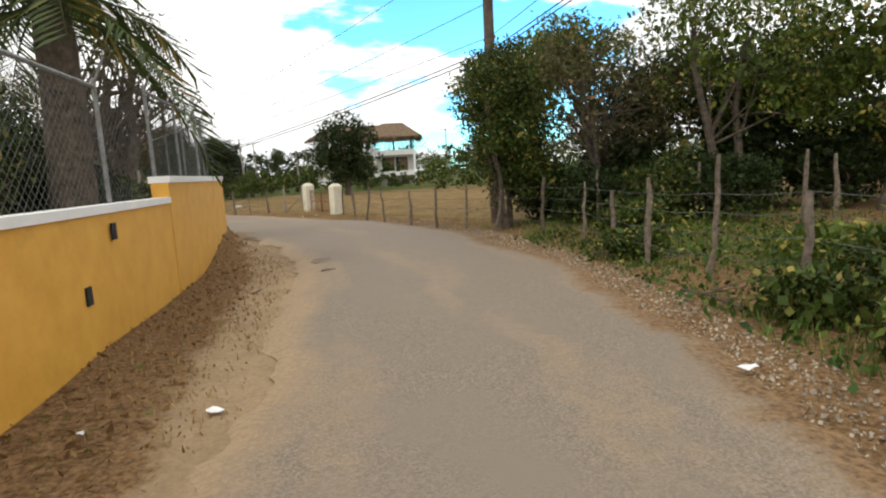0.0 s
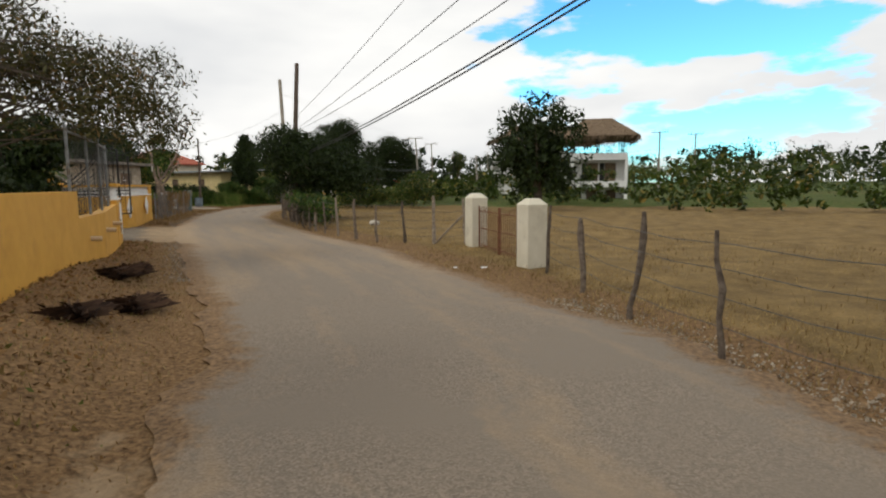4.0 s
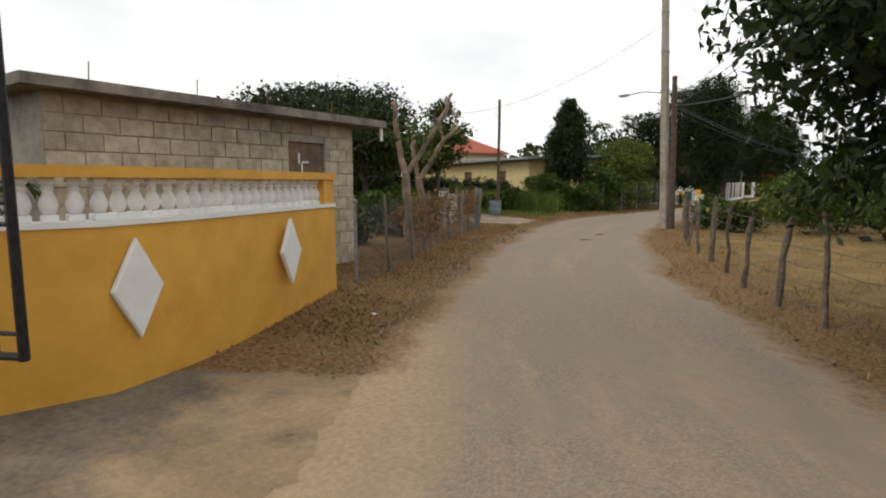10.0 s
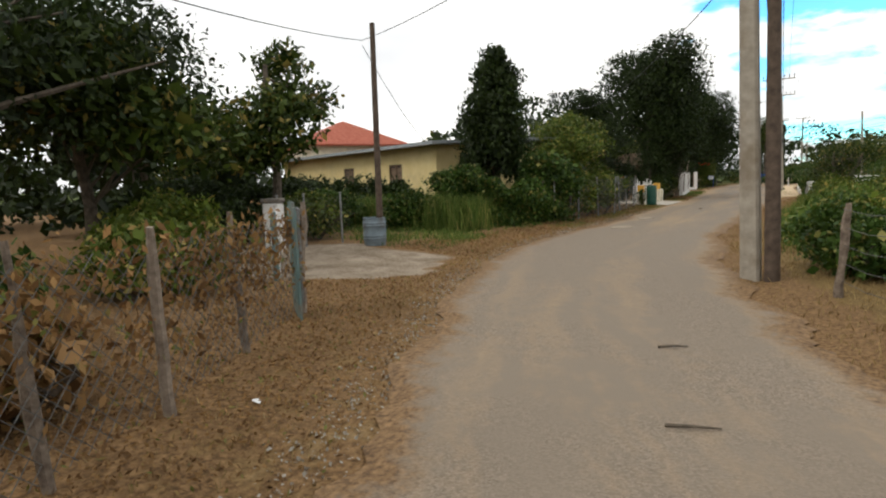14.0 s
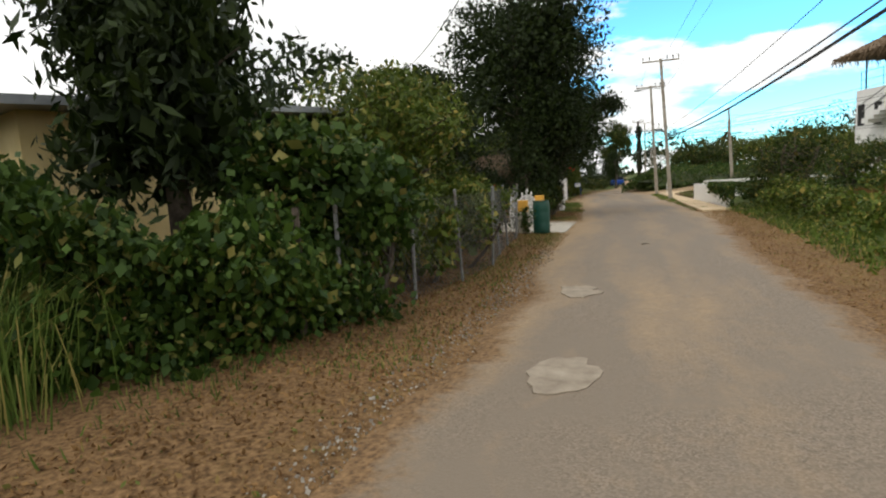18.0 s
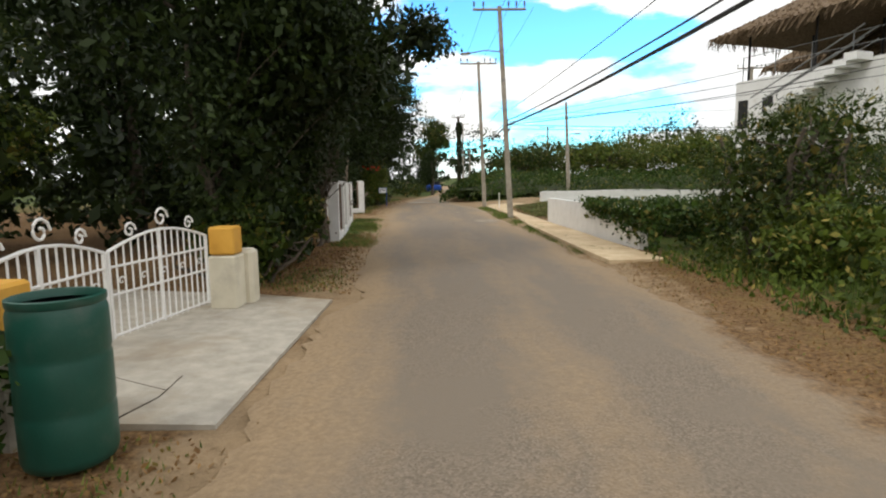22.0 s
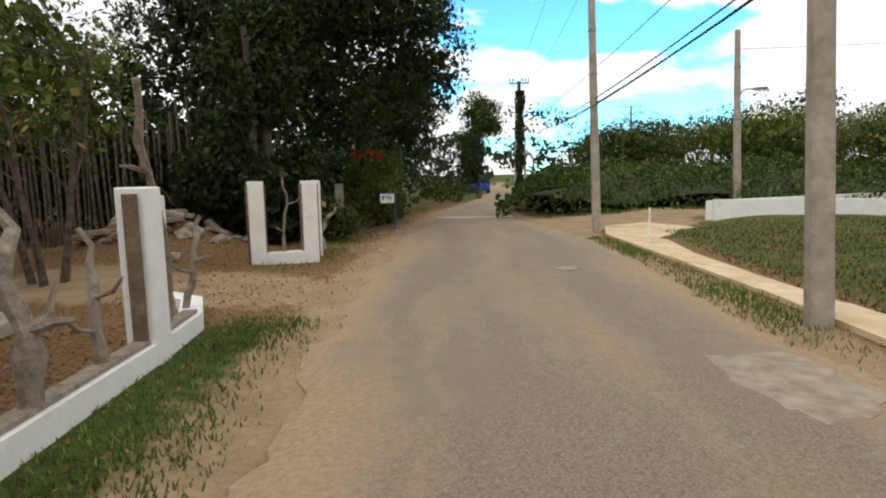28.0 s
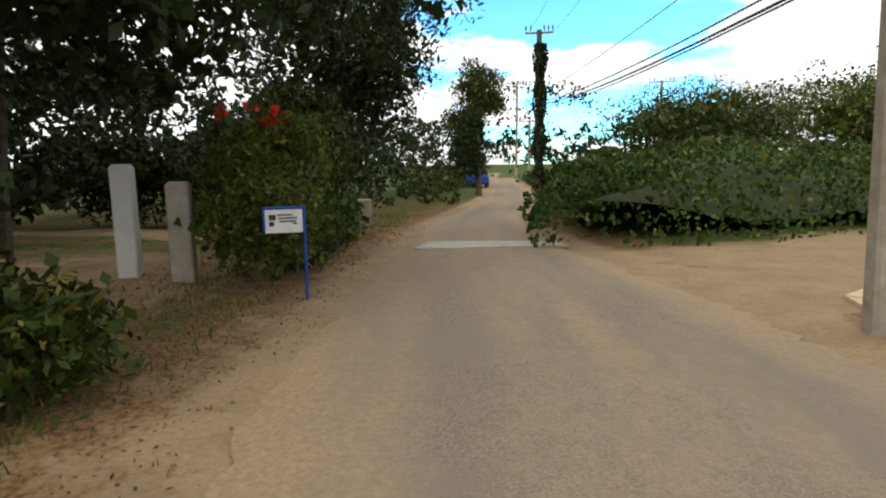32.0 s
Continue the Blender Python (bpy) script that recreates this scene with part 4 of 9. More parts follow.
A_LINE = [(-1.7, -12.0), (-2.4, 0.0), (-3.05, 4.0), (-3.75, 7.6), (-4.68, 11.9)]
wall_a = thing("wall_a", (-3.0, 4.0, 0), "ochre-yellow rendered boundary wall with white coping", "wall", "", "structure")
part("low_wall", Build().strip(tops(A_LINE[:4], -0.3), tops(A_LINE[:4], [1.28, 1.28, 1.28, 1.28]), 0.2), M_YELLOW, wall_a)
part("coping", Build().strip(tops(A_LINE[:4], 1.282), tops(A_LINE[:4], 1.36), 0.25), M_WHITE, wall_a)
part("high_wall", Build().strip(tops(A_LINE[3:], -0.3), tops(A_LINE[3:], 1.55), 0.22), M_YELLOW, wall_a)
part("coping", Build().strip(tops(A_LINE[3:], 1.552), tops(A_LINE[3:], 1.64), 0.27), M_WHITE, wall_a)
for k, (x, y, z) in enumerate(((-2.88, 3.0, 0.95), (-3.32, 5.5, 1.1), (-3.2, 4.8, 0.6))):
    part("drain_slot", Build().box((x + 0.11, y, z), (0.02, 0.10, 0.16), rz=10), M_DARK, wall_a)
terrace = Build().slab([(-2.55, -0.5), (-3.85, 7.7), (-4.78, 11.7), (-7.5, 15.0), (-9.9, 17.6), (-14.3, 22.6), (-17.2, 21.6), (-40, 18), (-40, -12), (-1.85, -12)], -0.5, [0.75, 0.85, 0.95, 0.7, 0.62, 0.6, 0.5, 0.6, 0.9, 0.8])
solo("ground_terrace", terrace, mat("terrace_earth", (0.17, 0.11, 0.06), (0.32, 0.23, 0.13), 9.0, 0.95, bump=0.6, bump_scale=20, stain=(0.10, 0.12, 0.04), stain_scale=0.6), "raised earth yard behind the yellow walls", "ground", "", "structure")
chain_link("chain_link_fence", [(-1.8, -10), (-2.45, 0.0), (-3.1, 4.0), (-3.8, 7.5)], 1.36, 2.55, "tall galvanised chain-link fence on the yellow wall", 2.3, barbed=True)
chain_link("chain_link_fence", [(-3.85, 7.7), (-4.72, 11.75), (-8.4, 16.4)], 1.5, 2.75, "tall galvanised chain-link fence with barbed arms", 1.5, barbed=True)

B_HIGH = [(-8.3, 16.2), (-9.6, 17.8), (-10.9, 19.35)]
B_LOW = [(-10.9, 19.35), (-12.3, 21.05), (-14.45, 23.3)]
B_END = [(-14.45, 23.3), (-15.1, 23.95), (-15.55, 24.42), (-15.85, 24.55)]
wall_b = thing("wall_b", (-12.3, 21.0, 0), "ochre-yellow rendered wall with drain pipes and a balustraded end", "wall", "", "structure")
part("high_wall", Build().strip(tops(B_HIGH, -0.3), tops(B_HIGH, 1.42), 0.2), M_YELLOW, wall_b)
part("low_wall", Build().strip(tops(B_LOW, -0.3), tops(B_LOW, [1.0, 1.0, 1.08]), 0.2), M_YELLOW, wall_b)
part("end_wall", Build().strip(tops(B_END, -0.3), tops(B_END, 1.17), 0.22), M_YELLOW, wall_b)
part("sill", Build().strip(tops(B_END, 1.172), tops(B_END, 1.21), 0.25), M_WHITE, wall_b)
balustrade(wall_b, B_END, 1.21, 0.29)
part("coping", Build().strip(tops(B_END, 1.50), tops(B_END, 1.58), 0.26), M_YELLOW, wall_b)
diamond(wall_b, (-14.87, 23.90, 0.70), (-1, 1.0, 0), 0.80, 0.44, (1, 1, 0))
for x, y, z in ((-11.35, 20.0, 0.62), (-12.35, 21.2, 0.66), (-13.4, 22.32, 0.70)):
    b = Build()
    b.tube([(x, y, z), (x + 0.14, y + 0.14, z - 0.015)], 0.045, 12, False)
    b.tube([(x + 0.14, y + 0.14, z - 0.015), (x, y, z)], 0.037, 12, False)
    part("drain_pipe", b, M_PVC, wall_b, "short beige plastic pipe", smooth=True)
chain_link("chain_link_fence", [(-10.95, 19.4), (-12.35, 21.1), (-14.35, 23.2)], 1.06, 2.35, "chain-link fence with pipe frame on the yellow wall", 1.45)

C_LINE = [(-20.75, 27.0), (-20.35, 27.6), (-20.05, 28.2), (-20.0, 28.8), (-20.3, 29.45), (-21.0, 30.55), (-21.70, 31.67)]
wall_c = thing("wall_c", (-20.5, 29.5, 0), "curved ochre-yellow wall with white balustrade and diamonds", "wall", "", "structure")
part("wall_body", Build().strip(tops(C_LINE, -0.2), tops(C_LINE, 1.17), 0.22), M_YELLOW, wall_c)
part("sill", Build().strip(tops(C_LINE, 1.172), tops(C_LINE, 1.21), 0.25), M_WHITE, wall_c)
balustrade(wall_c, C_LINE, 1.21, 0.29)
part("coping", Build().strip(tops(C_LINE, 1.50), tops(C_LINE, 1.58), 0.27), M_YELLOW, wall_c)
part("end_pier", Build().box((-21.62, 31.54, 1.354), (0.225, 0.26, 0.29), rz=32, cut=0.004), M_YELLOW, wall_c)
diamond(wall_c, (-19.97, 29.02, 0.72), (-0.42, 0.91, 0), 0.72, 0.42, (0.91, 0.42, 0))
diamond(wall_c, (-20.90, 30.72, 0.76), (-0.53, 0.85, 0), 0.68, 0.38, (0.85, 0.53, 0))
pier = thing("gate_pier", (-20.8, 27.0, 0), "weathered brown square gate pier with a yellow cap", "pier")
part("shaft", Build().box((-20.8, 27.0, 0.75), (0.20, 0.20, 1.6), rz=40, cut=0.015), M_SHUTTER, pier)
part("cap", Build().box((-20.8, 27.0, 1.6), (0.27, 0.27, 0.08), rz=40, cut=0.015), M_YELLOW, pier)
pier = thing("gate_pier", (-16.6, 24.3, 0), "ochre-yellow square gate pier with a flat cap", "pier")
part("shaft", Build().box((-17.75, 24.15, 0.8), (0.32, 0.32, 1.7), rz=40, cut=0.015), M_YELLOW, pier)
part("cap", Build().box((-17.75, 24.15, 1.70), (0.42, 0.42, 0.09), rz=40, cut=0.015), M_YELLOW, pier)


def scroll(b, c, d, r, turns=1.4, thick=0.008, flip=1, start=0.0):
    """A flat iron spiral in the plane of d and z."""
    d = Vector(d).normalized()
    pts = []
    for k in range(14):
        u = k / 13
        a = start + flip * turns * 2 * math.pi * u
        rr = r * (1 - 0.8 * u)
        p = Vector(c) + d * math.cos(a) * rr + Vector((0, 0, math.sin(a) * rr))
        pts.append(tuple(p))
    b.tube(pts, thick, 5)


def iron_gate(name, hinge, free, z0, z_low, z_high, label):
    """One leaf of wrought iron, its top sweeping up from the hinge to the free end, with spear points and scrolls."""
    h, e = Vector((*hinge, 0)), Vector((*free, 0))
    d = (e - h).normalized()
    L = (e - h).length
    g = thing(name, (hinge[0], hinge[1], z0), label, "gate", "wrought-iron gate leaves")

    def at(s, z):
        return (h.x + d.x * s, h.y + d.y * s, z)

    def top(s):
        u = s / L
        return z_low + (z_high - 0.25 - z_low) * (u * u * (3 - 2 * u)) + 0.12 * math.sin(math.pi * min(1, max(0, (u - 0.55) / 0.45)))
    mid = z0 + (z_low - z0) * 0.94
    part("stile", Build().tube([at(0, z0 - 0.25), at(0, z_low + 0.05)], 0.028, 8), M_IRON, g)
    part("stile", Build().tube([at(L, z0 - 0.02), at(L, top(L))], 0.026, 8), M_IRON, g)
    part("bottom_rail", Build().tube([at(0, z0), at(L, z0)], 0.022, 6), M_IRON, g)
    part("middle_rail", Build().tube([at(0, mid), at(L, mid)], 0.018, 6), M_IRON, g)
    part("middle_rail", Build().tube([at(0, mid - 0.11), at(L, mid - 0.11)], 0.014, 6), M_IRON, g)
    part("lower_rail", Build().tube([at(0, z0 + 0.12), at(L, z0 + 0.12)], 0.012, 6), M_IRON, g)
    part("top_rail", Build().tube([at(s, top(s)) for s in np.linspace(0, L, 16)], 0.02, 6), M_IRON, g)
    part("top_rail", Build().tube([at(s, top(s) - 0.12) for s in np.linspace(L * 0.3, L, 14)], 0.012, 6), M_IRON, g)
    n = 13
    for k in range(1, n):
        s = L * k / n
        b = Build()
        b.tube([at(s, z0), at(s, mid - 0.11)], 0.009, 5)
        if k % 3 != 2:
            b.tube([at(s, mid), at(s, top(s))], 0.009, 5)
        b.lathe([(0.009, -0.03), (0.022, 0), (0.009, 0.03)], at(s, z0 + 0.45), 6)
        bar = part("bar", b, M_IRON, g)
        if k % 2 == 0 or k > 8:
            z = top(s)
            part("spear", Build().lathe([(0.008, 0), (0.008, 0.10), (0.022, 0.12), (0.012, 0.16), (0.002, 0.23)], at(s, z), 6), M_IRON, bar)
    for k in (0.2, 0.45, 0.72, 0.95):
        s = min(L * k, L - 0.05)
        part("spear", Build().lathe([(0.008, 0), (0.008, 0.10), (0.022, 0.12), (0.012, 0.16), (0.002, 0.23)], at(s, top(s)), 6), M_IRON, g)
    for s, z, r, fl, st in ((L * 0.86, z0 + 0.28, 0.13, 1, 0), (L * 0.72, z0 + 0.22, 0.10, -1, 3.1), (L * 0.88, z0 + 0.55, 0.10, 1, 1.5), (L * 0.86, mid + 0.3, 0.14, 1, 0), (L * 0.7, mid + 0.25, 0.12, -1, 3.1), (L * 0.45, mid + 0.2, 0.10, 1, 0), (L * 0.9, mid + 0.7, 0.12, -1, 3.1), (L * 0.75, top(L * 0.75) - 0.2, 0.10, 1, 0)):
        b = Build()
        scroll(b, at(s, z), d, r, flip=fl, start=st)
        part("scroll", b, M_IRON, g)
    for s in np.linspace(0.1, L - 0.1, 9):
        b = Build()
        scroll(b, at(s, mid - 0.055), d, 0.045, 1.0, 0.006)
        part("scroll", b, M_IRON, g)
    return g


iron_gate("iron_gate", (-20.6, 27.05), (-19.08, 28.25), 0.58, 1.42, 2.80, "black wrought-iron gate leaf standing open by the curved wall")
iron_gate("iron_gate", (-17.6, 24.27), (-16.05, 25.02), 0.36, 1.45, 2.75, "black wrought-iron gate leaf standing open at the drive")
# ---- trees: the large ones ----
tree("shade_tree", 1.65, 13.7, 0, [(0, 0, 2.0, 1.1, 1.1, 1.3), (-0.2, 0.2, 3.2, 1.3, 1.3, 1.1), (0.3, 0.3, 1.1, 0.9, 0.9, 0.95)], 1700, 52, 0.062, M_LEAF, "dense green roadside tree wrapped round a pole", 0.06, 3, 0.24, seed=11)
tree("dry_bush_tree", 4.3, 14.6, 0, [(0, 0, 3.0, 2.2, 1.8, 1.7), (1.6, 0.2, 2.4, 1.6, 1.4, 1.3), (-1.2, 0, 3.6, 1.4, 1.3, 1.2)], 620, 46, 0.075, M_LEAFOLIVE, "sprawling tree with thin olive-brown foliage and bare twigs", 0.07, 5, 0.30, seed=12, limbs=14, fill=0.06)
tree("shade_tree", 6.9, 13.4, 0, [(0, 0, 3.6, 2.2, 2.0, 1.9), (1.2, 0.4, 2.6, 1.6, 1.6, 1.2), (-1.0, 0.5, 4.4, 1.5, 1.5, 1.2)], 640, 50, 0.085, M_LEAFBRIGHT, "leafy green tree behind the wire fence", 0.10, 2, 0.28, seed=13, fill=0.05)
tree("shade_tree", 9.6, 12.6, 0, [(0, 0, 4.0, 2.4, 2.2, 2.2), (0.6, -0.6, 2.8, 2.0, 2.0, 1.4)], 700, 50, 0.11, M_LEAFBRIGHT, "tall bright green tree behind the wire fence", 0.12, 2, 0.3, seed=14, fill=0.05)
tree("shade_tree", 3.2, 19.5, 0, [(0, 0, 3.9, 2.4, 2.4, 2.0), (1.5, 0.5, 5.0, 2.0, 2.0, 1.6)], 600, 50, 0.11, M_LEAFBRIGHT, "tall feathery green tree at the field's edge", 0.2, 1, 0.34, seed=15)
# shade inside the thicket is put into these trees' and shrubs' dark leaves
tree("shade_tree", 5.6, 17.2, 0, [(0, 0, 2.6, 1.9, 1.9, 1.5), (1.4, -0.6, 3.4, 1.7, 1.7, 1.4)], 520, 46, 0.11, M_LEAFDARK, "field-edge thicket tree with shade put into its leaf colour", 0.09, 3, 0.28, seed=141)
tree("shade_tree", 8.6, 16.0, 0, [(0, 0, 2.4, 2.1, 1.9, 1.5), (1.4, 0.2, 3.4, 1.9, 1.9, 1.5)], 520, 46, 0.12, M_LEAFDARK, "field-edge thicket tree with shade put into its leaf colour", 0.09, 3, 0.28, seed=142)
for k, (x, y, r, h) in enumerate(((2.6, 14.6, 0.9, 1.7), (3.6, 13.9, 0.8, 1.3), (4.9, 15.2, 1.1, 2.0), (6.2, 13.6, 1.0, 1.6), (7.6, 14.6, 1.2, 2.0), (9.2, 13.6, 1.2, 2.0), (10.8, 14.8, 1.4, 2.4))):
    tree("thicket_shrub", x, y, ground_z(x, y), [(0, 0, h * 0.5, r, r, h * 0.52)], 300, 42, 0.085, M_LEAFDARK, "thicket undergrowth with shade put into its leaf colour", 0.03, 4, 0.2, seed=150 + k, category="shrub", group="thicket undergrowth", limbs=6, low=-1.0, fill=0.3)
tree("shade_tree", 13.5, 12.0, 0, [(0, 0, 4.2, 3.0, 3.0, 2.6)], 420, 46, 0.12, M_LEAFBRIGHT, "broad green tree at the field's edge", 0.22, 2, 0.34, seed=16, fill=0.05)
tree("shade_tree", -16.0, 33.9, 0, [(0.1, 0.1, 2.65, 2.2, 2.2, 1.35), (0.9, 0.6, 2.1, 2.2, 2.2, 1.2), (-0.5, -0.1, 3.0, 1.6, 1.6, 0.9), (0.7, 0.5, 1.55, 2.1, 2.1, 0.8), (2.0, 1.6, 1.7, 1.4, 1.4, 1.0)], 2100, 46, 0.08, M_LEAFDARK, "dense round dark-green tree over the field fence", 0.085, 1, 0.26, seed=17, low=-0.5)
tree("shade_tree", -7.3, 44.6, 0, [(0, 0, 3.7, 3.0, 3.0, 2.4), (0.4, 0, 1.8, 2.4, 2.4, 1.3), (-1.2, 0.3, 2.6, 2.0, 2.0, 1.4)], 620, 46, 0.17, M_LEAFDARK, "large rounded dark-green tree in the dry field", 0.22, 1, 0.32, seed=18)
tree("mango_tree", -32.85, 53.15, 0, [(0, 0, 2.3, 1.4, 1.4, 1.3), (0, 0, 3.6, 1.2, 1.2, 1.0), (0, 0, 4.6, 0.8, 0.8, 0.9), (0, 0, 5.3, 0.35, 0.35, 0.5)], 1150, 46, 0.12, M_LEAFDARK, "tall conical dark glossy-leaved tree above the hedge", 0.13, 1, 0.22, ratio=0.36, droop=0.7, seed=19)
tree("acacia_tree", -32.8, 58.6, 0, [(0, 0, 2.6, 1.9, 2.2, 1.3), (-0.4, 1.4, 3.2, 1.5, 1.5, 0.9), (0.3, -1.2, 2.3, 1.4, 1.3, 0.9)], 900, 46, 0.085, M_LEAFBRIGHT, "loose yellow-green tree leaning over the chain-link fence", 0.12, 3, 0.25, seed=20, limbs=14)
tree("casuarina_tree", -32.7, 69.6, 0, [(-0.2, 0, 4.9, 3.4, 3.4, 2.7), (0.7, -0.9, 6.3, 2.6, 2.6, 2.3), (-1.0, 0.9, 6.3, 2.6, 2.6, 2.3), (0.9, 0.6, 3.3, 1.9, 2.4, 1.4)], 2700, 48, 0.11, M_LEAFDARK, "very tall dark dense tree overhanging the lane", 0.2, 3, 0.36, seed=21)
# green tree; the shade in its crown is put into the dark leaf colour
tree("roadside_tree", -32.3, 68.6, 0, [(0, 0, 1.7, 0.75, 1.5, 1.5), (0.2, 0.6, 3.2, 1.5, 1.9, 1.2), (-0.2, 1.9, 2.2, 0.9, 1.3, 1.6)], 1700, 50, 0.075, M_LEAFDARK, "leafy green roadside tree reaching down to the verge", 0.07, 3, 0.24, seed=22)
tree("shade_tree", -38.7, 91.7, 0, [(1.6, 0.5, 4.6, 3.0, 3.0, 3.2), (3.0, 1.5, 6.0, 2.8, 2.7, 2.6), (2.5, -0.4, 2.9, 1.6, 1.6, 1.4), (-0.6, -1.0, 4.8, 2.6, 2.6, 3.0), (4.4, 2.6, 5.0, 2.1, 2.0, 2.6), (1.8, 0.9, 7.2, 2.6, 2.4, 2.0), (3.0, -0.6, 6.6, 2.0, 2.0, 2.0)], 3500, 50, 0.105, M_LEAFDARK, "tall dense dark-green tree at the junction", 0.16, 3, 0.30, seed=23)
tree("shade_tree", -37.4, 100.5, 0, [(0, 0, 4.4, 2.2, 2.8, 2.4), (1.0, 0.5, 3.2, 1.7, 2.0, 1.6), (1.6, 1.5, 4.8, 1.6, 1.8, 1.9)], 1100, 46, 0.11, M_LEAFDARK, "tall green tree leaning over the lane's verge", 0.22, 2, 0.34, seed=24)
tree("background_tree", -31.9, 37.1, 0, [(-0.6, -0.6, 2.7, 3.0, 3.0, 1.6), (-2.4, 2.9, 3.3, 2.9, 2.9, 2.0), (-5.0, 5.0, 3.7, 2.8, 2.8, 2.1)], 1900, 46, 0.11, M_LEAFDARK, "broad dark mango tree behind the block house", 0.24, 2, 0.36, seed=25)
tree("garden_tree", -35.7, 46.4, 0, [(0, 0, 2.9, 1.5, 1.5, 1.0), (0.1, 0.7, 3.7, 1.2, 1.2, 0.8), (-0.3, -0.6, 2.3, 1.2, 1.2, 0.8), (-0.4, 0.9, 4.7, 0.8, 0.8, 0.7)], 460, 44, 0.13, M_LEAF, "green garden tree behind the wire fence", 0.12, 1, 0.28, seed=27)
# ---- block house ----
HOUSE_F = Vector((-23.05, 29.0, 0))
HOUSE_D = Vector((-0.232, 0.973, 0)).normalized()
HOUSE_N = Vector((0.973, 0.232, 0)).normalized()
house = thing("block_house", tuple(HOUSE_F), "small unpainted concrete-block house with a flat slab roof", "house")


def hp(s, o, z):
    p = HOUSE_F + HOUSE_D * s + HOUSE_N * o
    return (p.x, p.y, z)


HLEN, HDEP, HTOP = 4.9, 2.4, 2.46
WIN0, WIN1, WZ0, WZ1 = 3.42, 4.20, 1.22, 2.12


def wall_box(b, s0, s1, z0, z1, o0=-0.16, o1=0.0):
    b.slab([hp(s0, o0, 0)[:2], hp(s0, o1, 0)[:2], hp(s1, o1, 0)[:2], hp(s1, o0, 0)[:2]], z0, z1)


b = Build()
wall_box(b, 0, WIN0, -0.1, HTOP)
wall_box(b, WIN1, HLEN, -0.1, HTOP)
wall_box(b, WIN0, WIN1, -0.1, WZ0)
wall_box(b, WIN0, WIN1, WZ1, HTOP)
part("front_wall", b, M_MORTAR, house)
b = Build()
b.slab([hp(HLEN - 0.16, -HDEP, 0)[:2], hp(HLEN - 0.16, -0.161, 0)[:2], hp(HLEN, -0.161, 0)[:2], hp(HLEN, -HDEP, 0)[:2]], -0.1, HTOP)
part("side_wall", b, M_MORTAR, house)
b = Build()
b.slab([hp(0, -HDEP, 0)[:2], hp(0, -0.161, 0)[:2], hp(0.16, -0.161, 0)[:2], hp(0.16, -HDEP, 0)[:2]], -0.1, HTOP)
part("side_wall", b, M_MORTAR, house)
b = Build()
b.slab([hp(0, -HDEP - 0.16, 0)[:2], hp(0, -HDEP, 0)[:2], hp(HLEN, -HDEP, 0)[:2], hp(HLEN, -HDEP - 0.16, 0)[:2]], -0.1, HTOP)
part("back_wall", b, M_MORTAR, house)
b = Build()
b.slab([hp(-0.3, -HDEP - 0.5, 0)[:2], hp(-0.3, 0.35, 0)[:2], hp(HLEN + 0.55, 0.35, 0)[:2], hp(HLEN + 0.55, -HDEP - 0.5, 0)[:2]], [HTOP, HTOP + 0.002, HTOP + 0.002, HTOP], [HTOP + 0.12, HTOP + 0.12, HTOP + 0.12, HTOP + 0.12])
part("roof_slab", b, M_SLAB, house, "blackened concrete roof slab")
b = Build()
wall_box(b, WIN0 + 0.005, WIN1 - 0.005, WZ0 + 0.004, WZ0 + 0.34, -0.10, -0.05)
part("shutter_board", b, M_SLAB, house)
b = Build()
wall_box(b, WIN0 + 0.005, WIN1 - 0.005, WZ0 + 0.345, WZ1 - 0.004, -0.10, -0.045)
shutter = part("shutter", b, M_SHUTTER, house, "brown plank shutter closing the window")
b = Build()
for s, z, w, h in ((3.66, 1.86, 0.03, 0.17), (3.74, 1.80, 0.14, 0.03), (3.72, 1.70, 0.03, 0.16)):
    b.slab([hp(s, -0.0448, 0)[:2], hp(s, -0.040, 0)[:2], hp(s + w, -0.040, 0)[:2], hp(s + w, -0.0448, 0)[:2]], z - h / 2, z + h / 2)
part("painted_mark", b, M_WHITE, shutter)
b = Build()
b.tube([hp(HLEN + 0.45, 0.3, 2.46), hp(HLEN + 0.46, 0.3, 2.22)], 0.03, 8)
part("spout", b, M_WHITE, house)
for s in (0.6, 2.0, 3.2, 4.6):
    part("rebar", Build().tube([hp(s, -0.2, HTOP + 0.1), hp(s + 0.02, -0.2, HTOP + 0.42)], 0.008, 5), M_RUST, house)


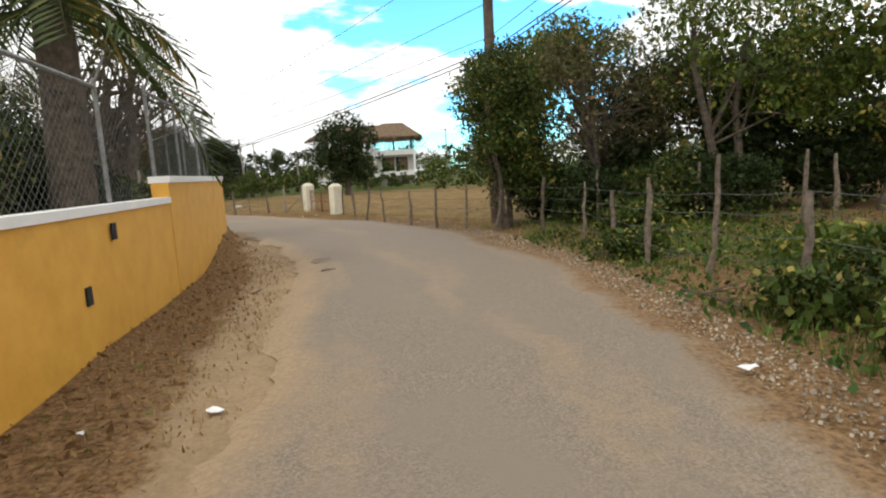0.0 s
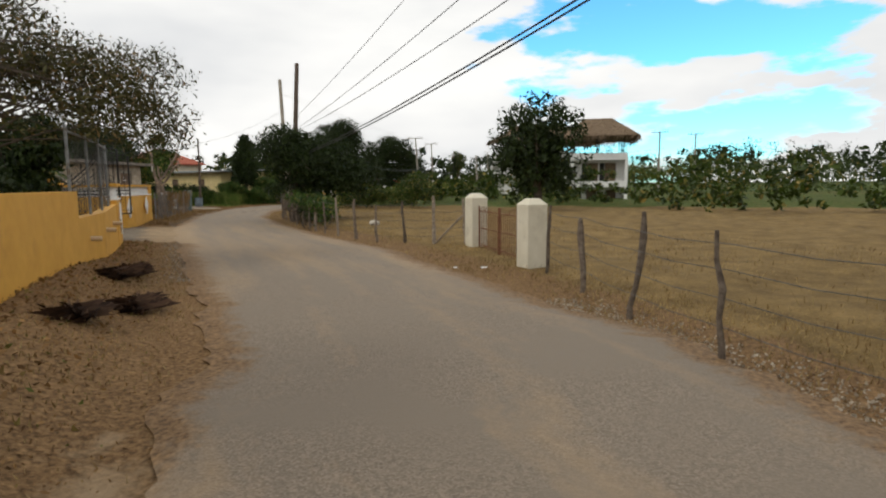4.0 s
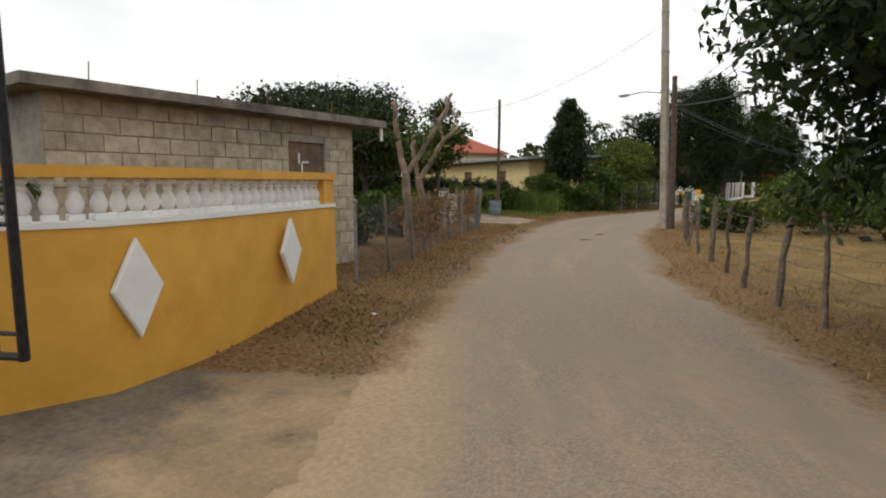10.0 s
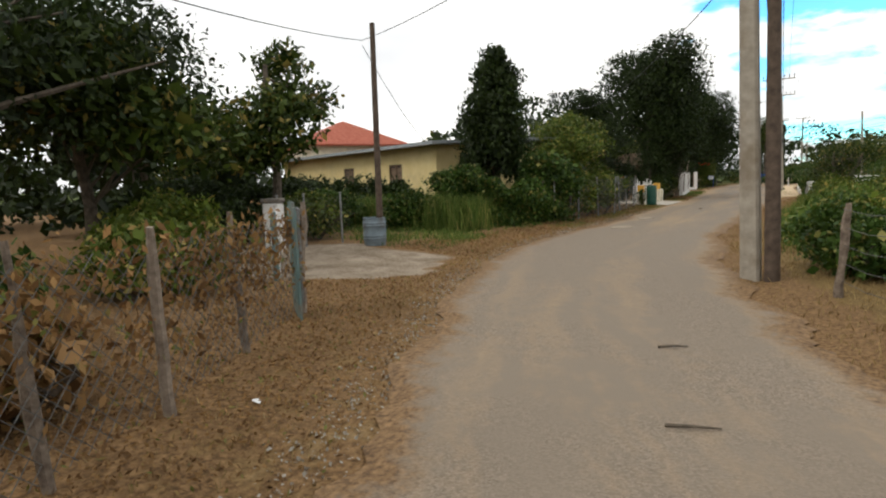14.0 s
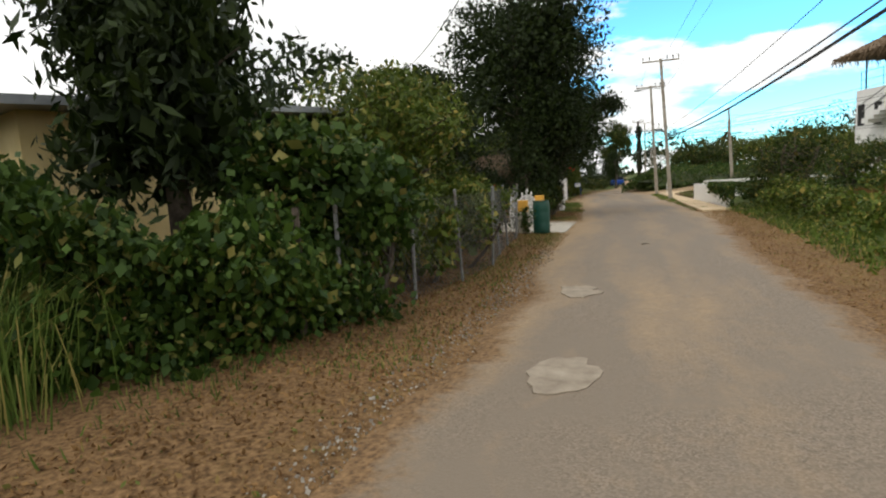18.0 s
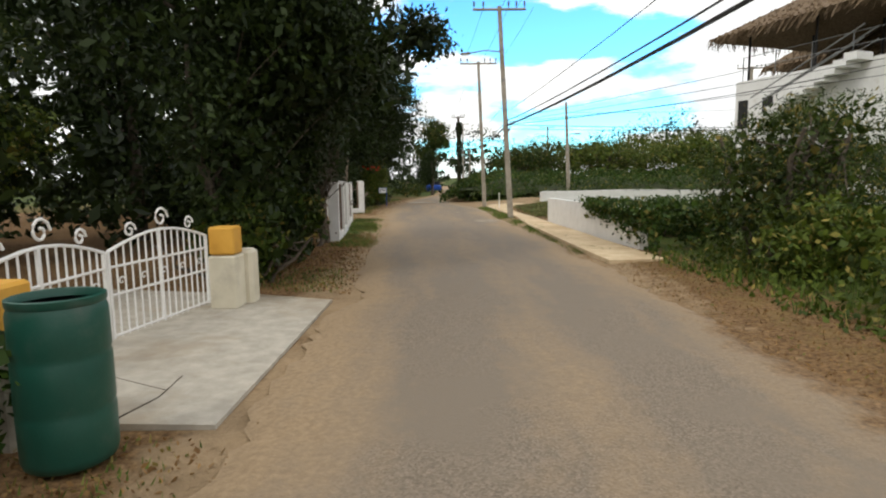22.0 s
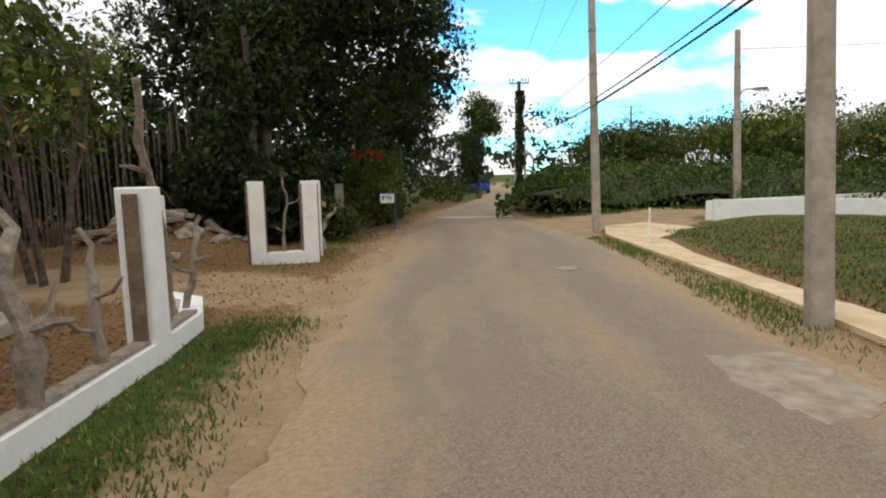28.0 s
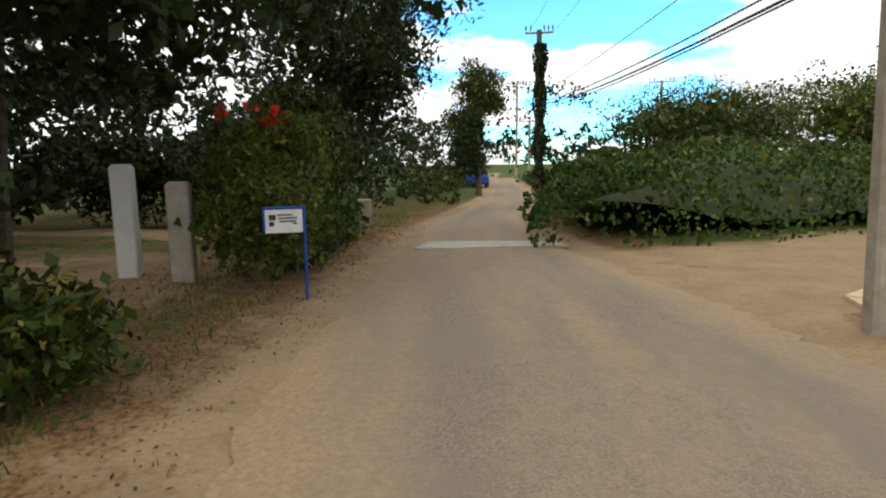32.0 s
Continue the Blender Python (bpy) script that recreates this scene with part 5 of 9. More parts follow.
# ---- yellow bungalow and the red-roofed house ----
def bungalow(name, p0, p1, depth, wall_h, mats, label, eave=0.5, ridge=0.0, windows=(), wsize=(0.95, 1.05), sill=1.0):
    """A house along p0 to p1 (its front, seen from its right-hand side), with a low roof."""
    a, e = Vector((*p0, 0)), Vector((*p1, 0))
    d = (e - a).normalized()
    nrm = Vector((-d.y, d.x, 0))
    L = (e - a).length
    h = thing(name, (*p0, 0), label, "house")

    def P(s, o):
        p = a + d * s + nrm * o
        return (p.x, p.y)
    cuts = sorted(windows)
    s = 0.0
    b = Build()
    for c in cuts:
        w = wsize[0] / 2
        b.slab([P(s, -0.2), P(s, 0), P(c - w, 0), P(c - w, -0.2)], -0.1, wall_h)
        b.slab([P(c - w, -0.2), P(c - w, 0), P(c + w, 0), P(c + w, -0.2)], -0.1, sill)
        b.slab([P(c - w, -0.2), P(c - w, 0), P(c + w, 0), P(c + w, -0.2)], sill + wsize[1], wall_h)
        s = c + w
    b.slab([P(s, -0.2), P(s, 0), P(L, 0), P(L, -0.2)], -0.1, wall_h)
    part("front_wall", b, mats[0], h)
    part("side_wall", Build().slab([P(0, -depth), P(0, -0.201), P(0.2, -0.201), P(0.2, -depth)], -0.1, wall_h + ridge * 0.0), mats[0], h)
    part("side_wall", Build().slab([P(L - 0.2, -depth), P(L - 0.2, -0.201), P(L, -0.201), P(L, -depth)], -0.1, wall_h), mats[0], h)
    part("back_wall", Build().slab([P(0, -depth - 0.2), P(0, -depth), P(L, -depth), P(L, -depth - 0.2)], -0.1, wall_h), mats[0], h)
    for c in cuts:
        w, k = wsize[0] / 2, wsize[1]
        win = part("window", Build().slab([P(c - w, -0.12), P(c - w, -0.1), P(c + w, -0.1), P(c + w, -0.12)], sill, sill + k), M_DARK, h, "dark louvred window")
        f = Build()
        for u0, u1, z0, z1 in ((-w, -w + 0.06, sill, sill + k), (w - 0.06, w, sill, sill + k), (-w, w, sill, sill + 0.06), (-w, w, sill + k - 0.06, sill + k), (-0.03, 0.03, sill, sill + k)):
            f.slab([P(c + u0, -0.099), P(c + u0, -0.03), P(c + u1, -0.03), P(c + u1, -0.099)], z0, z1)
        part("window_frame", f, M_SHUTTER, win)
        part("louvre", Build().slab([P(c - w + 0.07, -0.096), P(c - w + 0.07, -0.07), P(c + w - 0.07, -0.07), P(c + w - 0.07, -0.096)], sill + 0.1, sill + k - 0.1), M_SHUTTER, win)
    if ridge:
        v = [(*P(-eave, eave), wall_h), (*P(L + eave, eave), wall_h), (*P(L + eave, -depth - eave), wall_h), (*P(-eave, -depth - eave), wall_h), (*P(min(depth / 2, L * 0.4), -depth / 2), wall_h + ridge), (*P(L - min(depth / 2, L * 0.4), -depth / 2), wall_h + ridge)]
        v += [(x, y, z - 0.12) for x, y, z in v[:4]]
        part("roof", Build().add(v, [(1, 0, 4, 5), (2, 1, 5), (3, 2, 5, 4), (0, 3, 4), (0, 1, 7, 6), (1, 2, 8, 7), (2, 3, 9, 8), (3, 0, 6, 9), (6, 7, 8, 9)]), mats[1], h)
    else:
        part("roof", Build().slab([P(-eave, -depth - eave), P(-eave, eave), P(L + eave, eave), P(L + eave, -depth - eave)], [wall_h + 0.3, wall_h - 0.02, wall_h - 0.02, wall_h + 0.3], [wall_h + 0.4, wall_h + 0.1, wall_h + 0.1, wall_h + 0.4]), mats[1], h)
    return h


bungalow("yellow_bungalow", (-35.2, 52.9), (-48.8, 56.6), 7.0, 2.75, (M_HOUSE_Y, M_ROOFGREY), "pale yellow bungalow with a low grey metal roof", windows=(2.72, 6.6), wsize=(0.95, 0.9), sill=1.25)
bungalow("red_roofed_house", (-52.0, 61.3), (-58.0, 63.6), 6.5, 4.1, (M_CREAM, M_ROOFRED), "house with a red hipped roof behind the bungalow", ridge=1.8)


# ---- fence posts and wires on the field side ----
def wood_post(name, x, y, h, r, seed, label, group, material=None, lean=0.05):
    """A rough, slightly crooked fence post with a weathered top."""
    rng = np.random.default_rng(seed)
    z = ground_z(x, y)
    s = np.linspace(0, 1, 6)
    lx, ly = rng.normal(size=2) * lean
    p = np.stack([x + lx * s + rng.normal(size=6) * 0.012, y + ly * s + rng.normal(size=6) * 0.012, z - 0.12 + (h + 0.12) * s], 1)
    rr = r * (1.1 - 0.2 * s) * (1 + 0.14 * rng.normal(size=6))
    rr[-1] *= 0.7
    b = Build().tube(p, rr, 7)
    return solo(name, b, material or M_WOOD, label, "fence post", group, smooth=True), p[-1]


def fence_wires(pts, zs, label, sag=0.03, r=0.004):
    f = thing("fence_wire", (pts[0][0], pts[0][1], ground_z(*pts[0])), label, "wire")
    for z in zs:
        line = []
        for (x0, y0), (x1, y1) in zip(pts[:-1], pts[1:]):
            g0, g1 = ground_z(x0, y0), ground_z(x1, y1)
            for u in (0, 0.5):
                line.append((x0 + (x1 - x0) * u, y0 + (y1 - y0) * u, g0 + (g1 - g0) * u + z - sag * 4 * u * (1 - u)))
        line.append((pts[-1][0], pts[-1][1], ground_z(*pts[-1]) + z))
        part("strand", Build().tube(line, r, 4), M_WIRE, f)
    return f


POSTS_1 = [(4.1, 2.2), (3.9, 4.0), (3.65, 5.6), (3.1, 6.6), (2.8, 7.8), (2.7, 9.0), (2.6, 10.6), (2.1, 12.1), (1.2, 13.3), (0.55, 14.2), (-0.2, 15.3), (-0.95, 16.6), (-1.85, 17.9), (-2.6, 19.3), (-3.2, 20.6), (-3.9, 22.1)]
POSTS_2 = [(-6.35, 25.9), (-7.2, 26.1), (-8.05, 25.75 + 0.5), (-9.0, 26.6), (-10.0, 27.35), (-11.0, 28.2), (-11.9, 29.0), (-12.7, 29.8), (-13.5, 30.7), (-14.3, 31.5), (-15.1, 32.4), (-16.3, 33.9), (-17.0, 34.6), (-17.7, 35.4), (-18.4, 36.4), (-19.0, 37.4), (-19.7, 38.6), (-20.4, 39.6), (-21.1, 40.8), (-21.5, 41.7), (-21.95, 42.6), (-22.4, 43.5), (-22.9, 44.6)]
for k, (x, y) in enumerate(POSTS_1):
    wood_post("fence_post", x, y, 1.12 + 0.12 * math.sin(k * 2.1), 0.030 + 0.009 * ((k * 7) % 3), 100 + k, "rough grey-brown wooden fence post", "field fence posts", lean=0.07)
for k, (x, y) in enumerate(POSTS_2):
    pale = k in (0, 1, 5)
    wood_post("fence_post", x, y, 1.10 + 0.10 * math.sin(k * 1.7), 0.032 + 0.008 * ((k * 5) % 3), 140 + k, "whitish weathered wooden fence post" if pale else "rough grey-brown wooden fence post", "field fence posts", M_WOODPALE if pale else None, 0.06)
fence_wires(POSTS_1, (0.3, 0.55, 0.8, 1.02), "slack barbed-wire strands between wooden posts")
fence_wires(POSTS_2, (0.2, 0.4, 0.6, 0.8, 1.0), "slack wire strands between wooden posts")
solo("fence_brace", Build().tube([(-7.2, 26.05, 0.0), (-6.4, 25.85, 0.75)], 0.025, 6), M_WOODPALE, "thin wooden pole leaning as a fence brace", "pole")
for x, y, h, lx in ((4.6, 9.6, 1.5, 0.1), (5.4, 12.2, 1.3, -0.05), (3.4, 12.4, 1.2, 0.0), (6.6, 10.4, 1.4, 0.05), (8.0, 11.5, 1.3, 0.03), (4.8, 13.0, 1.2, 0.0), (9.4, 10.6, 1.3, 0.0)):
    wood_post("fence_post", x, y, h, 0.045, int(x * 31), "rough dark wooden fence post", "field fence posts", lean=0.08)


def gate_pillar(x, y, rz):
    """A square cream pillar with a pyramid top."""
    z = ground_z(x, y) - 0.1
    t = thing("gate_pillar", (x, y, z), "cream rendered square gate pillar with a pointed top", "pillar", "field gate pillars")
    part("shaft", Build().box((x, y, z + 0.6), (0.40, 0.40, 1.2), rz, 0.015), M_CREAM, t)
    b = Build().box((x, y, z + 1.2), (0.40, 0.40, 0.02), rz)
    a = radians(rz)
    c = [(x + 0.2 * (sx * math.cos(a) - sy * math.sin(a)), y + 0.2 * (sx * math.sin(a) + sy * math.cos(a)), z + 1.21) for sx, sy in ((-1, -1), (1, -1), (1, 1), (-1, 1))]
    t2 = [(x + 0.09 * (sx * math.cos(a) - sy * math.sin(a)), y + 0.09 * (sx * math.sin(a) + sy * math.cos(a)), z + 1.32) for sx, sy in ((-1, -1), (1, -1), (1, 1), (-1, 1))]
    b.add(c + t2, [(0, 1, 5, 4), (1, 2, 6, 5), (2, 3, 7, 6), (3, 0, 4, 7), (4, 5, 6, 7)])
    part("cap", b, M_CREAM, t)


gate_pillar(-4.25, 22.75, 40)
gate_pillar(-6.0, 25.6, 40)
field_gate = thing("field_gate", (-5.1, 24.2, 0), "rusty thin-barred iron field gate, closed", "gate")
ga, gb = Vector((-4.42, 23.0, 0)), Vector((-5.86, 25.35, 0))
for u in np.linspace(0.02, 0.98, 23):
    p = ga.lerp(gb, u)
    part("bar", Build().tube([(p.x, p.y, 0.05), (p.x, p.y, 0.92 + 0.08 * math.sin(u * 9))], 0.008, 5), M_RUST, field_gate)
for z in (0.12, 0.5, 0.88):
    part("rail", Build().tube([(ga.x, ga.y, z), (gb.x, gb.y, z)], 0.012, 5), M_RUST, field_gate)
for u in (0.0, 0.49, 0.51, 1.0):
    p = ga.lerp(gb, u)
    part("stile", Build().tube([(p.x, p.y, 0.0), (p.x, p.y, 1.0)], 0.02, 6), M_RUST, field_gate)


# ---- poles, lamps and cables ----
def concrete_pole(x, y, h, w0, w1, lean, label, arm=None, lamp=None, z=None, group="utility poles", material=None, arm_dir=(1, 0)):
    """A tapered square pole, with a cross-arm and insulators at its top and a lamp on an arm where there is one."""
    z = ground_z(x, y) if z is None else z
    t = thing("utility_pole", (x, y, z), label, "pole", group)
    b = Build()
    v = []
    for s, w in ((0, w0), (1, w1)):
        cx, cy, cz = x + lean[0] * s, y + lean[1] * s, z - 0.2 * (1 - s) + h * s
        k = w * 0.3
        v += [(cx + px, cy + py, cz) for px, py in ((-w + k, -w), (w - k, -w), (w, -w + k), (w, w - k), (w - k, w), (-w + k, w), (-w, w - k), (-w, -w + k))]
    b.add(v, [tuple(range(7, -1, -1)), tuple(range(8, 16))] + [(i, (i + 1) % 8, 8 + (i + 1) % 8, 8 + i) for i in range(8)])
    part("shaft", b, material or M_POLE, t)
    for zz in (0.52, 0.66, 0.8):
        u = zz
        cx, cy = x + lean[0] * u, y + lean[1] * u
        w = w0 + (w1 - w0) * u + 0.008
        part("band", Build().box((cx, cy, z + h * u), (2 * w, 2 * w, 0.05)), M_GALV, t)
    tx, ty, tz = x + lean[0], y + lean[1], z + h
    if arm:
        d = Vector((*arm_dir, 0)).normalized()
        a = part("cross_arm", Build().tube([(tx - d.x * arm, ty - d.y * arm, tz - 0.1), (tx + d.x * arm, ty + d.y * arm, tz - 0.1)], 0.045, 6), M_POLE, t)
        for u in (-0.95, -0.6, 0.35, 0.65, 0.95):
            part("insulator", Build().lathe([(0.015, 0), (0.015, 0.08), (0.04, 0.1), (0.03, 0.15), (0.04, 0.17), (0.02, 0.24)], (tx + d.x * arm * u, ty + d.y * arm * u, tz - 0.06), 8), M_WIRE, a)
    if lamp:
        lx, ly, lz = lamp
        l0 = (x + lean[0] * 0.7, y + lean[1] * 0.7, lz - 0.12)
        part("lamp_arm", Build().tube([l0, ((l0[0] + lx) / 2, (l0[1] + ly) / 2, lz + 0.02), (lx, ly, lz)], 0.022, 6), M_GALV, t)
        d = Vector((lx - x, ly - y, 0)).normalized()
        head = part("lamp_head", Build().box((lx + d.x * 0.1, ly + d.y * 0.1, lz), (0.38, 0.15, 0.07), math.degrees(math.atan2(d.y, d.x)), 0.02), M_GALV, t, "grey street lamp head")
        part("lens", Build().box((lx + d.x * 0.12, ly + d.y * 0.12, lz - 0.045), (0.24, 0.11, 0.02), math.degrees(math.atan2(d.y, d.x)), 0.005), M_PAPER, head)
    return t


def round_pole(x, y, h, r, lean, label, z=None, material=None, group="utility poles"):
    z = ground_z(x, y) if z is None else z
    return solo("wooden_pole", Build().tube([(x, y, z - 0.2), (x + lean[0] * 0.5, y + lean[1] * 0.5, z + h * 0.5), (x + lean[0], y + lean[1], z + h)], [r, r * 0.9, r * 0.75], 10), material or M_TARPOLE, label, "pole", group, smooth=True)


tp = thing("transformer_pole", (1.40, 15.05, 0), "dark wooden utility pole with a small grey box, among trees", "pole", "utility poles")
part("shaft", Build().tube([(1.4, 15.05, -0.2), (1.42, 15.05, 4.2), (1.45, 15.05, 8.6)], [0.15, 0.14, 0.11], 10), M_TARPOLE, tp, smooth=True)
part("box", Build().box((1.22, 14.88, 3.66), (0.26, 0.2, 0.16), 0, 0.02), M_GALV, tp, "small grey metal box")
round_pole(-15.95, 33.5, 6.9, 0.12, (-0.75, 1.9), "dark leaning wooden utility pole in the round tree")
concrete_pole(-23.95, 45.6, 8.4, 0.125, 0.085, (-0.25, -0.15), "tall tapered concrete pole with a street lamp on an arm", lamp=(-25.55, 45.8, 4.25 + 0.12))
round_pole(-23.68, 45.5, 4.75, 0.10, (-0.12, 0.05), "dark tarred wooden pole beside the concrete pole")
concrete_pole(-28.03, 82.0, 7.55, 0.105, 0.07, (-0.42, 0.0), "tall grey concrete pole with a cross-arm", 0.95, (-29.6, 82.6, 6.1), arm_dir=(1, 0.1))
concrete_pole(-29.1, 91.0, 7.45, 0.108, 0.07, (-0.3, 0.0), "tall grey concrete pole with a cross-arm", 0.95, arm_dir=(1, 0.1))
concrete_pole(-23.95, 96.6, 5.9, 0.12, 0.07, (-0.25, 0.0), "slim concrete pole with a lamp behind the low wall", lamp=(-23.62, 96.4, 4.1), z=0.1)
round_pole(-39.5, 91.4, 6.1, 0.11, (-0.3, 0.0), "dark wooden pole with pale conduits by the trees")
pk = part("conduit", Build().tube([(-39.38, 91.28, 0.3), (-39.5, 91.28, 3.2), (-39.66, 91.28, 6.0)], 0.02, 6), M_GALV)
tagged(pk, "pale metal conduit on the dark pole", "conduit")
vine_pole = concrete_pole(-31.45, 109.4, 6.7, 0.14, 0.10, (-0.05, 0.0), "wooden pole overgrown with climbing vine", 0.55, z=0.0, material=M_TARPOLE)
rng = np.random.default_rng(77)
n = 3600
zz = rng.random(n) ** 0.8 * 6.0
rr = 0.12 + 0.20 * np.abs(np.sin(zz * 1.9 + 0.6)) * rng.random(n)
aa = rng.random(n) * 6.283
vp = np.stack([rr * np.cos(aa), rr * np.sin(aa), zz + 0.2], 1)
ob = new("vine", quads("vine", leaf_quads(vp, 0.12, 0.7, 0.2, 0.4, rng), M_LEAFDARK))
ob.parent = vine_pole
for hx, hy, hh in ((-31.5, 135.0, 5.2), (-22, 72.5 + 58, 7.5), (-32.6, 140, 9), (6.0, 95.0, 8.0), (1.0, 84.0, 7.5), (-12.0, 100.0, 8.4)):
    concrete_pole(hx, hy, hh, 0.13, 0.09, (0, 0), "far grey utility pole with a cross-arm", 0.9, z=0.0)


def cable(name, a, b, sag, r, label, n=14):
    a, b = Vector(a), Vector(b)
    pts = [tuple(a.lerp(b, u) - Vector((0, 0, sag * 4 * u * (1 - u)))) for u in np.linspace(0, 1, n)]
    return solo(name, Build().tube(pts, r, 5), M_CABLE, label, "cable", "overhead cables")


LBL = "thin black overhead power cable"
FIRST, ROUND, TARRED, TALL, VINE = (1.45, 15.05), (-16.4, 34.8), (-23.8, 45.55), (-28.15, 81.9), (-31.45, 109.4)


def span(p, q, heights, sag, label=LBL):
    for za, zb, r, o in heights:
        cable("power_cable", (p[0] + o, p[1], za), (q[0] + o, q[1], zb), sag, r, label)


THICK = "thick black overhead cable"
span((7.5, -14), FIRST, ((5.4, 4.8, 0.008, 0.0), (5.0, 4.5, 0.013, 0.05), (4.8, 4.35, 0.013, -0.05)), 0.3)
span(FIRST, ROUND, ((7.2, 4.6, 0.008, 0.1), (5.6, 3.95, 0.009, -0.1), (4.8, 3.9, 0.009, 0.0)), 0.25)
span(FIRST, ROUND, ((4.5, 2.85, 0.016, 0.05), (4.35, 2.75, 0.016, -0.05)), 0.3, THICK)
span(ROUND, TARRED, ((4.6, 4.1, 0.008, 0.1), (3.95, 4.0, 0.010, -0.08), (3.9, 3.9, 0.010, 0.05)), 0.2)
span(ROUND, TARRED, ((2.8, 3.85, 0.018, 0.0),), 0.15, THICK)
span(TARRED, TALL, ((3.9, 3.55, 0.014, 0.0), (3.8, 3.42, 0.018, 0.05), (3.7, 3.35, 0.014, -0.06)), 0.45, THICK)
span(TARRED, TALL, ((4.7, 3.95, 0.008, 0.1), (7.4, 7.45, 0.006, -0.25), (7.4, 7.45, 0.006, 0.3)), 0.4)
span(TALL, (-29.35, 91.0), ((7.45, 7.35, 0.006, -0.9), (7.45, 7.35, 0.006, 0.0), (7.45, 7.35, 0.006, 0.9)), 0.15)
span((-29.35, 91.0), VINE, ((7.35, 6.6, 0.006, -0.5), (7.35, 6.6, 0.006, 0.5)), 0.4)
span(TALL, VINE, ((3.55, 3.95, 0.013, 0.0), (3.45, 3.85, 0.018, 0.06), (3.38, 3.7, 0.012, -0.06)), 0.45, THICK)
span(TALL, VINE, ((4.3, 4.3, 0.008, 0.05),), 0.3)
for x, y, za, zb, r in ((-16.0, 80.0, 3.5, 4.9, 0.008), (-15.2, 78.6, 3.4, 5.0, 0.008), (-5.0, 84.5, 3.4, 3.5, 0.012), (-4.0, 82.0, 3.25, 3.3, 0.009), (-7.0, 62.0, 3.6, 6.2, 0.007), (-9.0, 64.0, 3.5, 5.2, 0.007), (-11.0, 66.0, 3.4, 4.4, 0.007)):
    cable("power_cable", (TALL[0], TALL[1], za), (x, y, zb), 0.25, r, LBL)
cable("power_cable", (-24.15, 96.6, 5.4), (2.0, 92.0, 6.0), 0.5, 0.008, LBL)
for k, z in enumerate((3.4, 3.52)):
    cable("cable_loop", (TALL[0] - 0.02, TALL[1] - 0.14, z), (TALL[0] + 0.10, TALL[1] - 0.16, z - 0.05), 0.22 + 0.1 * k, 0.012, "slack loop of black cable on the pole")
cable("power_cable", (-31.5, 45.8, 4.5), (-24.1, 45.5, 6.4), 0.35, 0.008, LBL)
cable("power_cable", (-31.5, 45.8, 4.4), (-36.0, 53.2, 3.0), 0.15, 0.008, LBL)
cable("power_cable", (-24.1, 45.5, 4.2), (-34.0, 62.0, 4.6), 0.6, 0.009, LBL)
cable("power_cable", (-31.5, 45.8, 4.5), (-26.0, 33.5, 3.2), 0.3, 0.008, LBL)


# ---- wire fence with dead creeper, lopped trees ----
D_LINE = [(-22.0, 32.3), (-22.9, 33.6), (-23.7, 34.8), (-24.39, 35.67), (-25.05, 36.5), (-25.75, 37.72), (-26.22, 38.56), (-26.94, 39.64), (-27.7, 40.85)]
chain_link("wire_fence", D_LINE, 0.08, 1.15, "old wire-mesh fence with dry dead creeper on it", 50.0, 0.09, 0.003, rail=False)
for k, (x, y) in enumerate(D_LINE[1:]):
    wood_post("fence_post", x, y, 1.25, 0.04 if k % 2 else 0.033, 300 + k, "thin grey crooked fence post", "garden fence posts", M_WOODPALE if k % 2 else None, 0.10)
wood_post("fence_post", -25.2, 36.75, 1.15, 0.03, 330, "split grey wooden fence post leaning over", "garden fence posts", M_WOODPALE, 0.16)
rng = np.random.default_rng(41)
q, _ = along(D_LINE[2:], 0.02)
k = (np.repeat(rng.integers(len(q), size=460), 9) + rng.integers(-5, 6, size=4140)).clip(0, len(q) - 1)
zz = (np.repeat(0.2 + rng.random(460) ** 0.6 * 0.95, 9) + rng.normal(size=4140) * 0.08).clip(0.05)
vp = np.stack([q[k, 0] + rng.normal(size=4140) * 0.07 - 0.05, q[k, 1] + rng.normal(size=4140) * 0.07, zz], 1)
tagged(new("dead_creeper", quads("dead_creeper", leaf_quads(vp, 0.058, 0.5, 0.1, 0.7, rng), M_LEAFDRY)), "brown withered creeper leaves hanging on the fence", "creeper", "", "stuff")


def lopped_tree(x, y, stems, seed, label):
    """A pollarded tree: thick peeling limbs sawn off short, with pale cut ends and some new shoots."""
    rng = np.random.default_rng(seed)
    t = thing("lopped_tree", (x, y, ground_z(x, y)), label, "tree", "lopped trees")
    for pts, r0, r1 in stems:
        p = np.array(pts, float) + np.array([x, y, 0])
        s = np.linspace(0, 1, 9)
        d = np.linspace(0, 1, len(p))
        q = np.stack([np.interp(s, d, p[:, i]) for i in range(3)], 1) + rng.normal(size=(9, 3)) * 0.018
        q[0], q[-1] = p[0], p[-1]
        limb = part("limb", Build().tube(q, (r0 + (r1 - r0) * s) * (1 + 0.08 * rng.normal(size=9)) * 0.62, 9), M_BARKRED, t, smooth=True)
        e = q[-1] - q[-2]
        e /= np.linalg.norm(e)
        part("sawn_end", Build().tube([q[-1] - e * 0.01, q[-1] + e * 0.006], r1 * 0.60, 9), M_CUT, limb)
    pts, _ = clump_points([(x, y, 2.5, 0.5, 0.5, 0.5)], 10, 14, 0.14, rng)
    ob = new("foliage", quads("foliage", leaf_quads(pts - np.array([x, y, ground_z(x, y)]), 0.13, 0.4, 0.2, 0.5, rng), M_LEAFVINE))
    ob.parent = t


